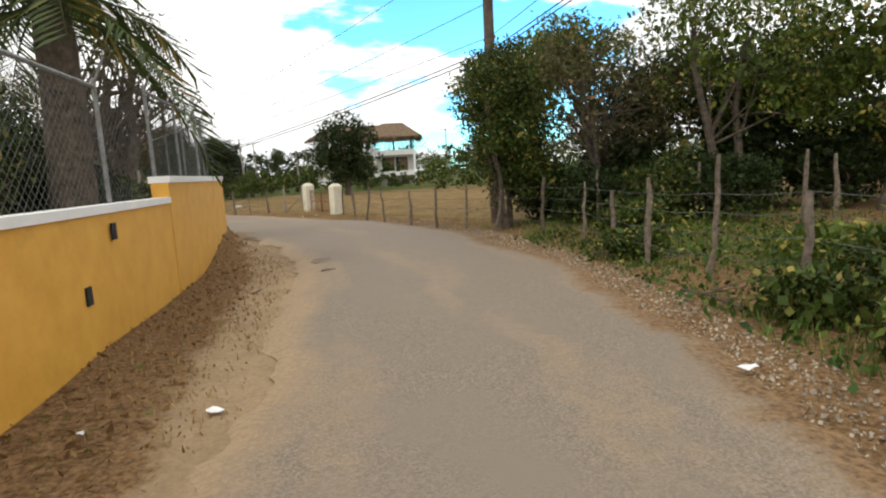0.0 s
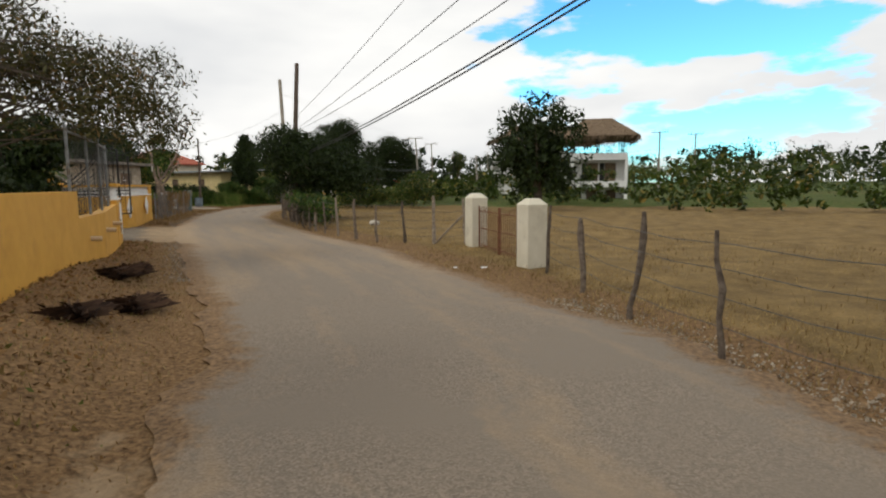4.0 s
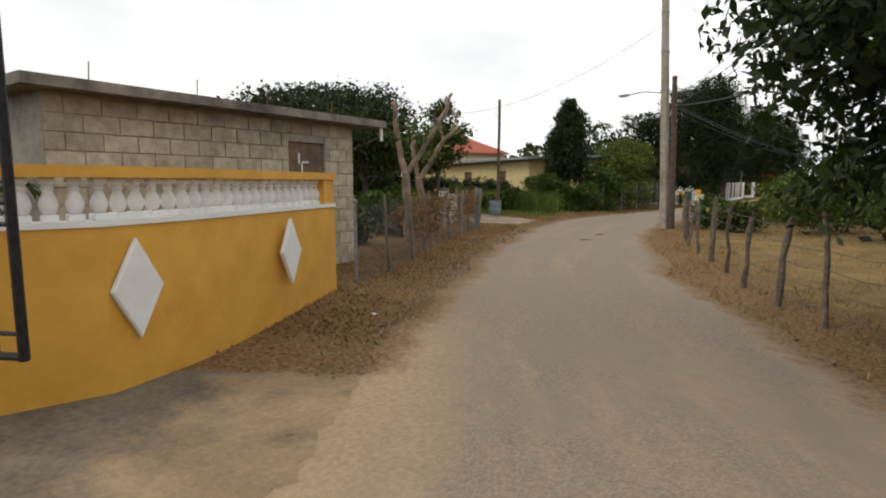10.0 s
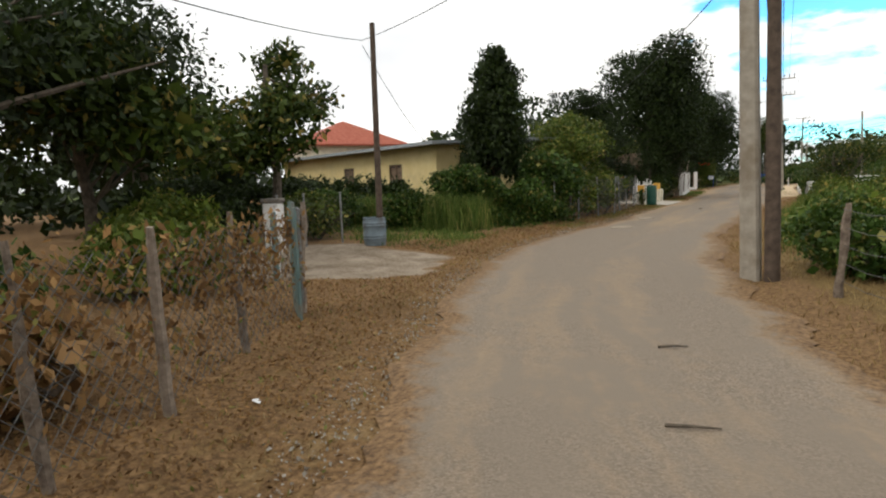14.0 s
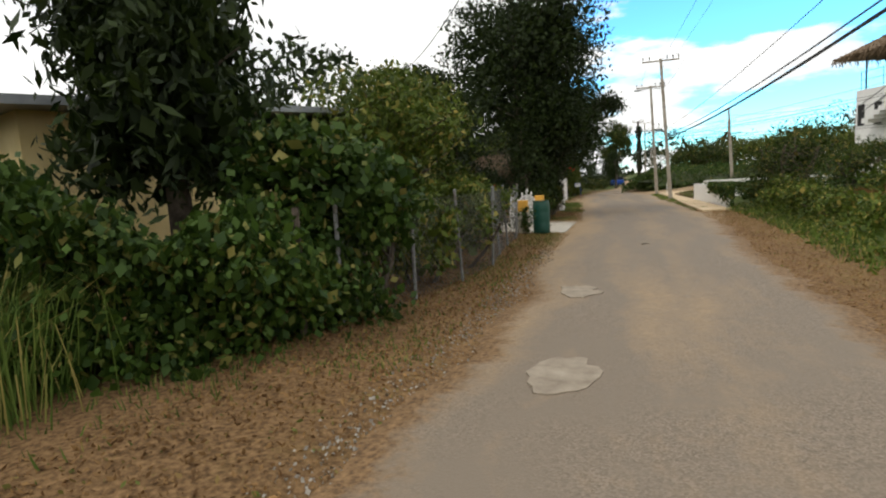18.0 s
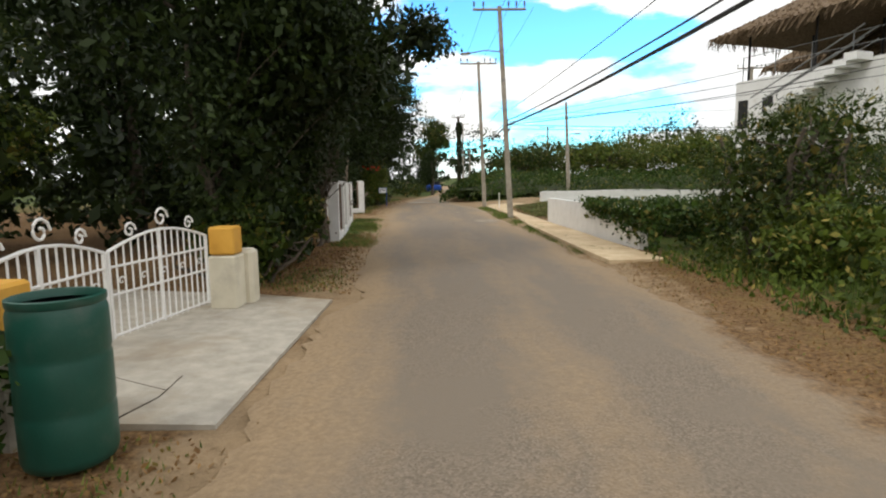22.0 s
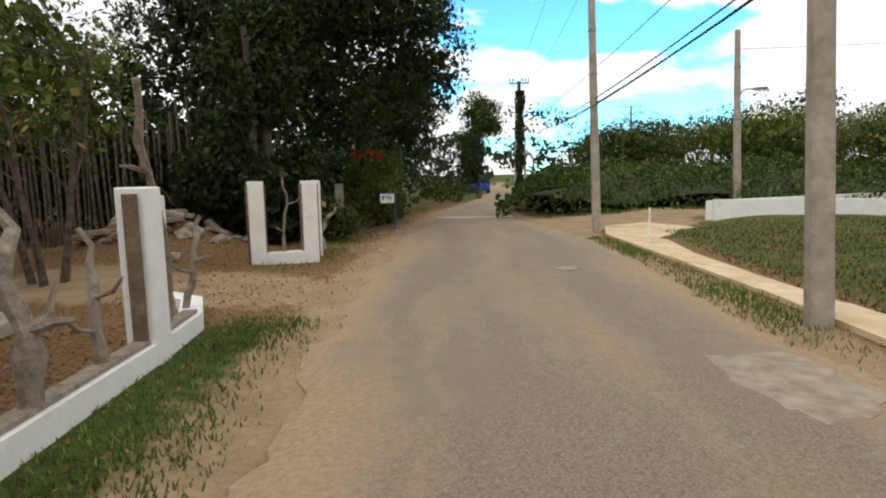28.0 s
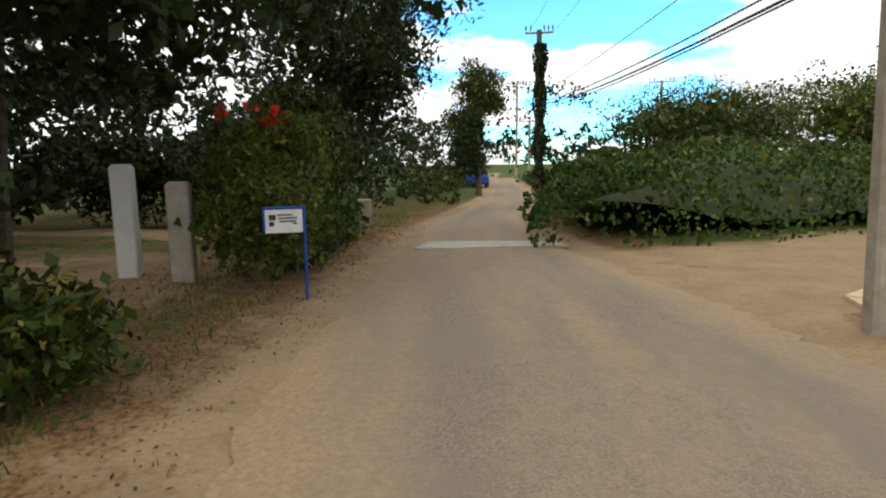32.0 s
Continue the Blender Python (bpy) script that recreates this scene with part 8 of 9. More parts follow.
tree("garden_tree", -51.5, 55.2, 0, [(0, 0, 3.6, 2.6, 2.4, 2.0), (1.2, -1.0, 2.6, 1.8, 1.8, 1.4), (-1.6, -0.6, 4.4, 2.0, 2.0, 1.6)], 620, 44, 0.15, M_LEAF, "leafy garden tree beside the pale yellow bungalow", 0.16, 2, 0.3, seed=112)
tree("garden_tree", -47.0, 50.6, 0, [(0, 0, 2.0, 1.8, 1.6, 1.2), (-1.2, 0.6, 2.8, 1.6, 1.6, 1.2)], 460, 42, 0.13, M_LEAF, "bushy green garden tree before the bungalow", 0.1, 2, 0.28, seed=113)
tree("garden_tree", -45.0, 47.0, 0, [(0, 0, 3.2, 1.8, 1.8, 1.6), (-1.6, 0.8, 3.8, 1.8, 1.8, 1.4)], 460, 42, 0.14, M_LEAFDARK, "dark garden tree behind the wire fence", 0.14, 2, 0.28, seed=114)
for k, (x, y, r, h) in enumerate(((-14.25, 31.7, 0.45, 1.1), (-13.4, 30.75, 0.5, 1.15), (-12.7, 30.0, 0.42, 1.0), (-15.1, 32.6, 0.5, 1.2))):
    tree("fence_vine", x, y, ground_z(x, y), [(0, 0, h * 0.86, r * 1.2, r, h * 0.15), (0.1, 0.1, h * 0.5, r * 0.22, r * 0.22, h * 0.4)], 75, 40, 0.055, M_LEAFVINE, "green creeper draped over the field fence", 0.012, 3, 0.14, seed=116 + k, category="creeper", group="fence creepers", limbs=4, ratio=0.7)
tree("garden_tree", -34.2, 41.2, 0, [(0, 0, 3.2, 1.9, 1.9, 1.4), (1.0, 0.8, 2.6, 1.3, 1.3, 1.0)], 420, 42, 0.15, M_LEAF, "leafy green garden tree by the apron", 0.12, 1, 0.28, seed=105)
# fence-side growth along the chain-link fence and up to the drive
for k, (x, y, r, h, m) in enumerate(((-31.05, 55.6, 0.7, 1.3, M_LEAFBRIGHT), (-31.15, 57.5, 0.8, 1.5, M_LEAFBRIGHT), (-31.8, 59.6, 1.0, 1.7, M_LEAFBRIGHT), (-32.2, 61.6, 0.8, 1.3, M_LEAFDARK), (-33.2, 56.6, 1.1, 1.8, M_LEAF), (-33.8, 61.2, 1.3, 2.2, M_LEAF))):
    tree("garden_shrub", x, y, 0.02, [(0, 0, h * 0.52, r, r, h * 0.5)], int(240 + 220 * r), 36, 0.075, m, "leafy bush pressing on the chain-link fence", 0.03, 3, 0.18, seed=740 + k, category="shrub", group="fence bushes", limbs=6)
rf, _ = clump_points([(-31.9, 61.8, 0.9, 0.4, 0.8, 0.5)], 9, 10, 0.05, np.random.default_rng(8), 0.8)
tagged(new("red_blossom", quads("red_blossom", leaf_quads(rf, 0.06, 0.9, 0.5, 0.0, np.random.default_rng(9)), M_REDFLOWER)), "red hibiscus blossoms in the fence bushes", "flower", "", "stuff")
# as above, crown shade comes from the dark leaf colour
tree("roadside_tree", -32.9, 70.9, 0, [(0, 0, 1.4, 0.8, 1.1, 1.3), (0.2, 0.4, 2.8, 1.2, 1.4, 1.1), (1.5, 1.0, 3.9, 0.9, 0.9, 0.5), (2.6, 1.6, 4.2, 0.8, 0.8, 0.45)], 1300, 46, 0.075, M_LEAFDARK, "leafy dark roadside tree hanging over the verge", 0.06, 3, 0.24, seed=106)
for k, (x, y, r, h) in enumerate(((-32.25, 68.4, 0.5, 1.3), (-32.3, 69.4, 0.6, 1.5), (-32.35, 70.5, 0.6, 1.4), (-32.75, 71.2, 0.45, 1.2))):
    tree("garden_shrub", x, y, 0.0, [(0, 0, h * 0.5, r, r * 1.2, h * 0.52)], 330, 40, 0.085, M_LEAFDARK if k % 2 else M_LEAF, "dark leafy bush hanging over the verge", 0.03, 3, 0.16, seed=760 + k, category="shrub", group="verge bushes", limbs=5, low=-1.0)
for k, (x, y, r, h) in enumerate(((-35.6, 51.6, 1.0, 1.5), (-37.2, 51.4, 1.1, 1.6), (-38.8, 51.4, 1.2, 1.6), (-40.6, 51.9, 1.3, 1.7), (-42.6, 52.4, 1.4, 1.7), (-46.0, 52.6, 1.6, 2.0), (-50.5, 52.5, 2.2, 3.0), (-41.0, 47.5, 1.5, 1.9), (-36.2, 45.6, 1.0, 1.4), (-37.0, 47.3, 1.1, 1.5), (-37.6, 49.6, 1.2, 1.6), (-34.6, 44.9, 0.7, 1.0), (-15.2, 21.6, 0.9, 1.9), (-13.9, 20.6, 0.8, 1.7), (-12.2, 18.9, 0.9, 1.6), (-16.6, 22.6, 0.8, 1.8), (-17.6, 21.4, 1.2, 2.6))):
    tree("garden_shrub", x - 0.5, y - 0.3, 0.1, [(0, 0, h * 0.5, r, r, h * 0.52)], 240, 40, 0.10, M_LEAFDARK, "dark bush behind the fence", 0.03, 3, 0.18, seed=780 + k, category="shrub", group="yard bushes", limbs=5, low=-1.0)
# the shade under the tall trees is put into these bushes' near-black leaves
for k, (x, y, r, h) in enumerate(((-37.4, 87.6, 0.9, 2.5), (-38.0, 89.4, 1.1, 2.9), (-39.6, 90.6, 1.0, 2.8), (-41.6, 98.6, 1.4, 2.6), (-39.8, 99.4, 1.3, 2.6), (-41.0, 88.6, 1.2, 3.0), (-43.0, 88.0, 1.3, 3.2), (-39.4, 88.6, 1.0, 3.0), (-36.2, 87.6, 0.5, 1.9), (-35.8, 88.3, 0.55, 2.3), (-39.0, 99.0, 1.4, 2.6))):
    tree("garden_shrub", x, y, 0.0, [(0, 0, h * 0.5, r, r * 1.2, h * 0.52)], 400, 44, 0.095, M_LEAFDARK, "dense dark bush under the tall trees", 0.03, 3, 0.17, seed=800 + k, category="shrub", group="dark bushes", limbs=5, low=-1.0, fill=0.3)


def gnarled_tree(x, y, z, stems, reach, seed, label, leaves=140):
    """Twisted dark stems that fork again and again into bare twigs, with thin foliage at the tips."""
    rng = np.random.default_rng(seed)
    t = thing("gnarled_tree", (x, y, z), label, "tree", "gnarled trees")
    tips = []

    def branch(b, p, d, L, r, level):
        pts, rr = [p], [r]
        for k in range(5):
            d = d + rng.normal(size=3) * 0.26 + np.array([0, 0, 0.05])
            if p[0] > x + (0.45 if level else 0.06):
                d[0] = -abs(d[0])
            if level and p[2] < z + 1.4:
                d[2] = abs(d[2]) + 0.35
            d = d / np.linalg.norm(d)
            p = p + d * L / 5
            pts.append(p)
            rr.append(r * (1 - 0.11 * (k + 1)))
        b.tube(pts, rr, 7 if level < 2 else 4)
        if level < 4:
            for _ in range(3 if level else 4):
                i = rng.integers(2, 6)
                e = rng.normal(size=3) * np.array([1, 1, 0.5]) + d * 0.9
                branch(b, pts[i], e / np.linalg.norm(e), L * (0.55 + 0.25 * rng.random()), rr[i] * 0.62, level + 1)
        else:
            tips.append(p)
    for k in range(stems):
        a = 2.4 * k + rng.random()
        b = Build()
        d = np.array([0.35 * math.cos(a), 0.35 * math.sin(a), 1.0])
        branch(b, np.array([x - 0.12 + 0.16 * math.cos(a), y + 0.26 * math.sin(a), z - 0.1]), d / np.linalg.norm(d), reach, 0.05 + 0.025 * rng.random(), 0)
        part("stem", b, M_BARK, t, smooth=True)
    tips = np.array(tips)
    c = tips[rng.integers(len(tips), size=leaves)]
    pts = np.repeat(c, 12, 0) + rng.normal(size=(leaves * 12, 3)) * 0.13
    pts = pts[(pts[:, 2] > z + 1.4) & (pts[:, 0] < x + 0.8)]
    ob = new("foliage", quads("foliage", leaf_quads(pts - np.array([x, y, z]), 0.085, 0.5, 0.4, 0.3, rng), M_LEAFDARK))
    ob.parent = t


gnarled_tree(-32.6, 72.6, 0.0, 5, 1.9, 107, "gnarled dark tree with bare twisting stems at the verge", 380)
gnarled_tree(-33.7, 73.7, 0.0, 4, 2.1, 117, "gnarled dark tree with bare twisting branches in the garden", 420)
# bushes below the gnarled trees, coloured dark to hold the shade there
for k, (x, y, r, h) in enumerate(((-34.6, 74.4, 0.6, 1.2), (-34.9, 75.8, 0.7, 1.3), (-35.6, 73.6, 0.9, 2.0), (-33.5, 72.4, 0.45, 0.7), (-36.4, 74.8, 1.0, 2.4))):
    tree("garden_shrub", x, y, 0.0, [(0, 0, h * 0.5, r, r, h * 0.52)], 330, 40, 0.08, M_LEAFDARK, "bush under the gnarled trees, shade put into its leaf colour", 0.03, 3, 0.17, seed=840 + k, category="shrub", group="dark bushes", limbs=5, low=-1.0)
tree("garden_tree", -37.8, 69.6, 0, [(0, 0, 2.2, 1.3, 1.4, 1.3), (-0.6, 0.2, 3.6, 1.5, 1.5, 1.2), (-1.4, -0.6, 2.4, 1.3, 1.3, 1.4)], 900, 44, 0.08, M_LEAFBRIGHT, "yellow-green leafy garden tree behind the gate", 0.08, 3, 0.24, seed=119)
tree("garden_tree", -37.6, 74.4, 0, [(0, 0, 4.6, 2.0, 2.0, 2.2), (-1.6, -0.8, 5.4, 2.0, 2.0, 2.0), (-0.4, 0, 2.4, 1.6, 1.6, 1.5)], 1100, 46, 0.12, M_LEAFDARK, "tall dark garden tree beside the hut", 0.12, 2, 0.28, seed=120)
tree("fence_vine", -31.42, 63.32, 0, [(0.03, 0, 0.36, 0.07, 0.07, 0.40)], 90, 30, 0.035, M_LEAFVINE, "green creeper climbing the gate pillar", 0.006, 2, 0.045, seed=121, category="creeper", group="fence creepers", limbs=3, ratio=0.7, low=-1.0)
tree("acacia_tree", -37.4, 83.2, 0, [(0, 0, 2.5, 1.5, 1.5, 1.1), (-0.8, 0.6, 3.5, 1.7, 1.7, 1.2), (-2.0, -0.4, 3.0, 1.5, 1.5, 1.3)], 620, 40, 0.075, M_LEAFBRIGHT, "feathery yellow-green garden tree", 0.04, 4, 0.24, seed=108, ratio=0.35)
tree("roadside_bush", -35.15, 88.75, 0, [(0, 0, 0.42, 0.5, 0.5, 0.42), (-0.5, -0.3, 0.7, 0.5, 0.6, 0.6)], 420, 40, 0.06, M_LEAF, "dark leafy bush at the verge", 0.012, 3, 0.16, limbs=4, seed=109, category="shrub")
tree("shade_tree", -36.9, 88.6, 0, [(0.2, 0, 3.4, 1.2, 1.5, 1.3), (0.1, 0.6, 4.6, 1.4, 1.6, 1.2)], 900, 46, 0.10, M_LEAFDARK, "dark leafy tree over the verge", 0.12, 2, 0.28, seed=110)
tree("flame_bush", -35.5, 92.8, 0, [(0.25, -0.4, 0.75, 0.75, 0.7, 0.75), (0.1, 0.2, 1.5, 0.85, 0.8, 0.65), (-0.3, 0.1, 0.9, 0.6, 0.7, 0.8)], 1500, 44, 0.055, M_LEAFBRIGHT, "feathery green bush with red flowers", 0.03, 5, 0.17, seed=111, category="shrub", ratio=0.35)
tree("fence_tree", -36.1, 95.4, 0, [(0.3, 0, 2.0, 0.8, 1.1, 0.9), (0.1, 0.6, 1.2, 0.7, 1.0, 0.9)], 800, 44, 0.075, M_LEAF, "feathery green tree leaning over the wire fence", 0.05, 3, 0.2, seed=118)
for k, (x, y, r, h) in enumerate(((-35.3, 93.6, 0.32, 1.0), (-35.45, 94.6, 0.32, 1.1), (-35.62, 95.6, 0.35, 1.05), (-35.75, 96.6, 0.35, 1.0))):
    tree("fence_vine", x, y, 0, [(0, 0, h * 0.5, r, 0.62, h * 0.52)], 330, 40, 0.06, M_LEAFVINE, "dark creeper climbing over the wire fence", 0.012, 3, 0.13, seed=830 + k, category="creeper", group="verge creepers", limbs=4, ratio=0.7, low=-1.0)
rf, _ = clump_points([(-35.6, 92.6, 2.05, 0.6, 0.6, 0.25)], 9, 16, 0.06, np.random.default_rng(18), 0.8)
tagged(new("red_blossom", quads("red_blossom", leaf_quads(rf, 0.08, 0.8, 0.5, 0.0, np.random.default_rng(19)), M_REDFLOWER)), "orange-red blossoms on the feathery bush", "flower", "", "stuff")


def palm(x, y, z, h, r, fronds, L, seed, label, hang=0.5):
    """A palm: ringed trunk, arching fronds of narrow leaflets."""
    rng = np.random.default_rng(seed)
    t = thing("palm_tree", (x, y, z), label, "palm", "palms")
    s = np.linspace(0, 1, 12)
    part("trunk", Build().tube(np.stack([x + 0.1 * np.sin(s * 2), y + 0 * s, z - 0.1 + (h + 0.1) * s], 1), r * (1.15 - 0.3 * s) * (1 + 0.06 * (np.arange(12) % 2)), 10), M_BARK, t, smooth=True)
    for k in range(fronds):
        a = 2.4 * k + rng.random() * 0.4
        el = 1.1 - 1.5 * (k / fronds) + 0.15 * rng.normal()
        ln = L * (0.8 + 0.35 * rng.random())
        u = np.linspace(0, 1, 10)
        rad = ln * (u * math.cos(el) * (1 - 0.15 * u))
        zz = z + h + ln * (u * math.sin(el) - hang * u ** 2)
        rib = np.stack([x + 0.1 + rad * math.cos(a), y + rad * math.sin(a), zz], 1)
        fr = part("frond", Build().tube(rib, 0.02 * (1.2 - u), 4), M_PALM, t)
        m = 30
        uu = np.repeat(np.linspace(0.12, 0.98, m), 2)
        p = np.stack([np.interp(uu, u, rib[:, i]) for i in range(3)], 1)
        side = np.tile([1, -1], m)
        perp = np.array([-math.sin(a), math.cos(a), 0])
        fwd = np.array([math.cos(a), math.sin(a), 0])
        d = perp[None] * side[:, None] * 0.8 + fwd[None] * 0.45 + np.array([0, 0, -0.55]) + rng.normal(size=(2 * m, 3)) * 0.1
        q = (ln * 0.30 * (1 - 0.6 * np.abs(uu - 0.4)))[:, None]
        w = np.cross(d, np.array([0, 0, 1.0])) * 0.018
        v = np.stack([p - w, p + w, p + d * q * 0.6 + w + np.array([0, 0, 0.03]), p + d * q], 1)
        ob = new("leaf_blade", quads("leaf_blade", v - np.array(base_of(fr)), M_PALM))
        ob.parent = fr
    return t


palm(-4.95, 7.6, 0.75, 3.2, 0.26, 18, 2.0, 1, "coconut palm with yellowing hanging fronds behind the wall", 0.75)
palm(-29.35, 29.4, 0, 2.7, 0.10, 15, 1.5, 2, "young green palm in the yard", 0.55)
palm(-30.4, 27.7, 0, 1.8, 0.09, 14, 1.3, 3, "young green palm in the yard", 0.55)
palm(-31.2, 26.2, 0, 2.0, 0.09, 14, 1.3, 4, "young green palm in the yard", 0.55)
palm(-22.75, 27.75, 0, 2.05, 0.07, 15, 1.15, 6, "young green palm behind the gate", 0.55)
palm(-27.6, 26.6, 0, 1.5, 0.09, 13, 1.2, 7, "young green palm in the yard", 0.55)
palm(-26.5, 25.6, 0, 1.9, 0.09, 13, 1.3, 5, "young green palm in the yard", 0.55)

# ---- garden behind the pillar fence: hut, stick fence, rubble ----
hut = thing("thatched_hut", (-36.6, 77.2, 0), "small brown wooden hut with a low palm-thatch roof", "hut")
part("wall", Build().box((-37.2, 77.8, 0.9), (2.2, 2.0, 1.9), 12, 0.02), M_WOOD, hut)
part("column", Build().tube([(-35.6, 76.4, -0.1), (-35.6, 76.4, 1.9)], 0.12, 10), M_WOOD, hut, smooth=True)
part("column", Build().tube([(-35.9, 78.3, -0.1), (-35.9, 78.3, 1.9)], 0.10, 10), M_WOOD, hut, smooth=True)
thatch(hut, (-36.6, 77.4), 3.4, 3.6, 2.0, 0.9, 12, 9)
oven = thing("clay_oven", (-36.0, 80.2, 0), "domed cream clay oven in the garden", "oven")
part("dome", Build().lathe([(0.6, 0.0), (0.6, 0.3), (0.5, 0.55), (0.3, 0.72), (0.02, 0.8)], (-36.0, 80.2, 0.2), 14), M_CREAM, oven, smooth=True)
part("base", Build().box((-36.0, 80.2, 0.1), (1.4, 1.3, 0.3), 10, 0.03), M_STONE, oven)
stick_fence = thing("stick_fence", (-38.5, 88.5, 0), "tall brown stick palisade in the shade of trees", "fence")
rng = np.random.default_rng(61)
q, _ = along([(-43.0, 86.2), (-40.0, 87.2), (-38.2, 88.3)], 0.11)
for x, y in q:
    h = 2.5 + 0.9 * rng.random()
    part("stick", Build().tube([(x + rng.normal() * 0.02, y + rng.normal() * 0.02, -0.05), (x + rng.normal() * 0.05, y + rng.normal() * 0.05, h)], 0.022 + 0.014 * rng.random(), 5), M_BARK, stick_fence)


def rock(x, y, z, r, seed, label, group, material=None, rough=0.22, sub=2):
    rng = np.random.default_rng(seed)
    bm = bmesh.new()
    bmesh.ops.create_icosphere(bm, subdivisions=sub, radius=r)
    for v in bm.verts:
        v.co *= 1 + rough * noise.noise(v.co * (1.6 / r) + Vector((seed, 0, 0)))
        v.co.z *= 0.62
        v.co.x *= 1.15
    me = bpy.data.meshes.new("rock")
    bm.to_mesh(me)
    bm.free()
    me.materials.append(material or M_STONE)
    ob = new("rock", me)
    ob.matrix_world = pose(x, y, z + r * 0.35, 0, 0, rng.random() * 360)
    return tagged(ob, label, "rock", group)


M_CLOD = mat("earth_clod", (0.07, 0.042, 0.022), (0.22, 0.14, 0.07), 14.0, 0.95, bump=0.7, bump_scale=40, rand=0.3)
M_RUBBLE = mat("rubble", (0.15, 0.115, 0.08), (0.38, 0.32, 0.25), 5.0, 0.95, bump=0.7, bump_scale=20, rand=0.3)
rng = np.random.default_rng(62)
for k in range(64):
    u = rng.random()
    x, y = -38.6 + 2.4 * rng.random(), 84.6 + 2.6 * rng.random()
    rock(x, y, ground_z(x, y) - 0.04, 0.06 + 0.15 * rng.random() ** 2, 900 + k, "broken brown stone rubble in a heap", "rubble heap", M_RUBBLE, 0.9, 1)
for k in range(12):
    x, y, a = -38.4 + 2.0 * rng.random(), 84.9 + 1.8 * rng.random(), 360 * rng.random()
    z = ground_z(x, y)
    solo("broken_slab", Build().box((x, y, z + 0.06 + 0.05 * (k % 3)), (0.35 + 0.3 * rng.random(), 0.25 + 0.2 * rng.random(), 0.09), a, 0.015, 18 * rng.normal()), M_RUBBLE, "broken slab of concrete in the rubble heap", "rubble", "rubble heap")
rock(-25.28, 26.96, 0.1, 0.24, 20, "pale boulder beside the drive", "boulders")
rock(-32.75, 73.75, 0.0, 0.11, 21, "grey stone at the foot of the fence", "boulders")
rock(-11.3, 31.5, 0.05, 0.2, 22, "grey stone in the dry field", "boulders")
for k in range(10):
    rock(-4.2 - 0.9 * rng.random() - 0.2 * k, 12.2 + 0.35 * k, ground_z(-4.4 - 0.2 * k, 12.4 + 0.35 * k) - 0.02, 0.05 + 0.06 * rng.random(), 960 + k, "small stone on the bank", "bank stones")

# ---- sign, concrete posts, bin ----
sign = thing("notice_sign", (-34.5, 91.75, 0), "small white notice board on a blue steel frame", "sign")
sa = math.atan2(0.30, -0.95)
sd = Vector((-0.80, -0.36, 0)).normalized()
for s0, z0, s1, z1 in ((0, -0.1, 0, 1.05), (0, 1.03, 0.42, 1.03), (0.42, 0.76, 0.42, 1.03)):
    part("frame", Build().tube([(-34.5 + sd.x * s0, 91.75 + sd.y * s0, z0), (-34.5 + sd.x * s1, 91.75 + sd.y * s1, z1)], 0.018, 6), M_BLUE, sign)
panel = part("panel", Build().box((-34.5 + sd.x * 0.21, 91.75 + sd.y * 0.21, 0.89), (0.40, 0.012, 0.26), math.degrees(math.atan2(sd.y, sd.x)), 0.002), M_PAPER, sign, "white painted board")
sn = Vector((-sd.y, sd.x, 0))
if sn.y > 0:
    sn = -sn
for s, z, w, h in ((0.33, 0.93, 0.07, 0.06), (0.34, 0.86, 0.05, 0.05), (0.20, 0.955, 0.16, 0.016), (0.17, 0.92, 0.20, 0.016), (0.17, 0.885, 0.18, 0.016), (0.10, 0.86, 0.05, 0.016)):
    c = Vector((-34.5, 91.75, 0)) + sd * s + sn * 0.008
    part("print_bar", Build().box((c.x, c.y, z), (w, 0.004, h), math.degrees(math.atan2(sd.y, sd.x))), M_INK, panel)
for x, y, w, h, m, lb in ((-36.3, 92.3, 0.26, 1.28, M_CONC, "bare concrete square gate post"), (-37.15, 92.45, 0.24, 1.5, M_WHITE, "whitewashed square gate post with a broken top")):
    t = thing("concrete_post", (x, y, 0), lb, "post", "junction posts")
    part("shaft", Build().box((x, y, h / 2 - 0.05), (w, w, h + 0.1), 20, 0.015), m, t)
    part("cap", Build().box((x, y, h + 0.01), (w * 0.8, w * 0.8, 0.03), 20, 0.01), m, t)
bin_ob = thing("litter_bin", (-36.0, 99.2, 0), "dark grey litter bin at the verge", "bin")
part("body", Build().lathe([(0.2, 0.0), (0.24, 0.1), (0.26, 0.6), (0.27, 0.62), (0.25, 0.63), (0.02, 0.55)], (-36.0, 99.2, 0.05), 14), M_POLE, bin_ob, smooth=True)
chain_link("wire_fence", [(-35.2, 93.2), (-35.6, 95.5), (-35.9, 98.0)], 0.05, 1.0, "low wire-mesh fence hung with creeper", 1.2, rail=False)
car = thing("parked_car", (-35.2, 125.0, 0), "small blue car parked far down the lane", "car")
part("body", Build().box((-35.2, 125.0, 0.55), (1.6, 3.6, 0.6), 5, 0.12), M_BLUE, car)
part("cabin", Build().box((-35.2, 125.2, 1.0), (1.4, 1.9, 0.5), 5, 0.15), M_DARK, car)
for sx in (-0.72, 0.72):
    for sy in (-1.1, 1.1):
        part("wheel", Build().tube([(-35.2 + sx - 0.08, 125.0 + sy, 0.3), (-35.2 + sx + 0.08, 125.0 + sy, 0.3)], 0.3, 14), M_IRON, car)
cont = thing("shipping_container", (-10.0, 98.5, 0), "blue shipping container beyond the lot", "container")
part("body", Build().box((-8.0, 99.5, 1.0), (6.0, 2.4, 2.2), -6, 0.02), M_BLUECONT, cont)
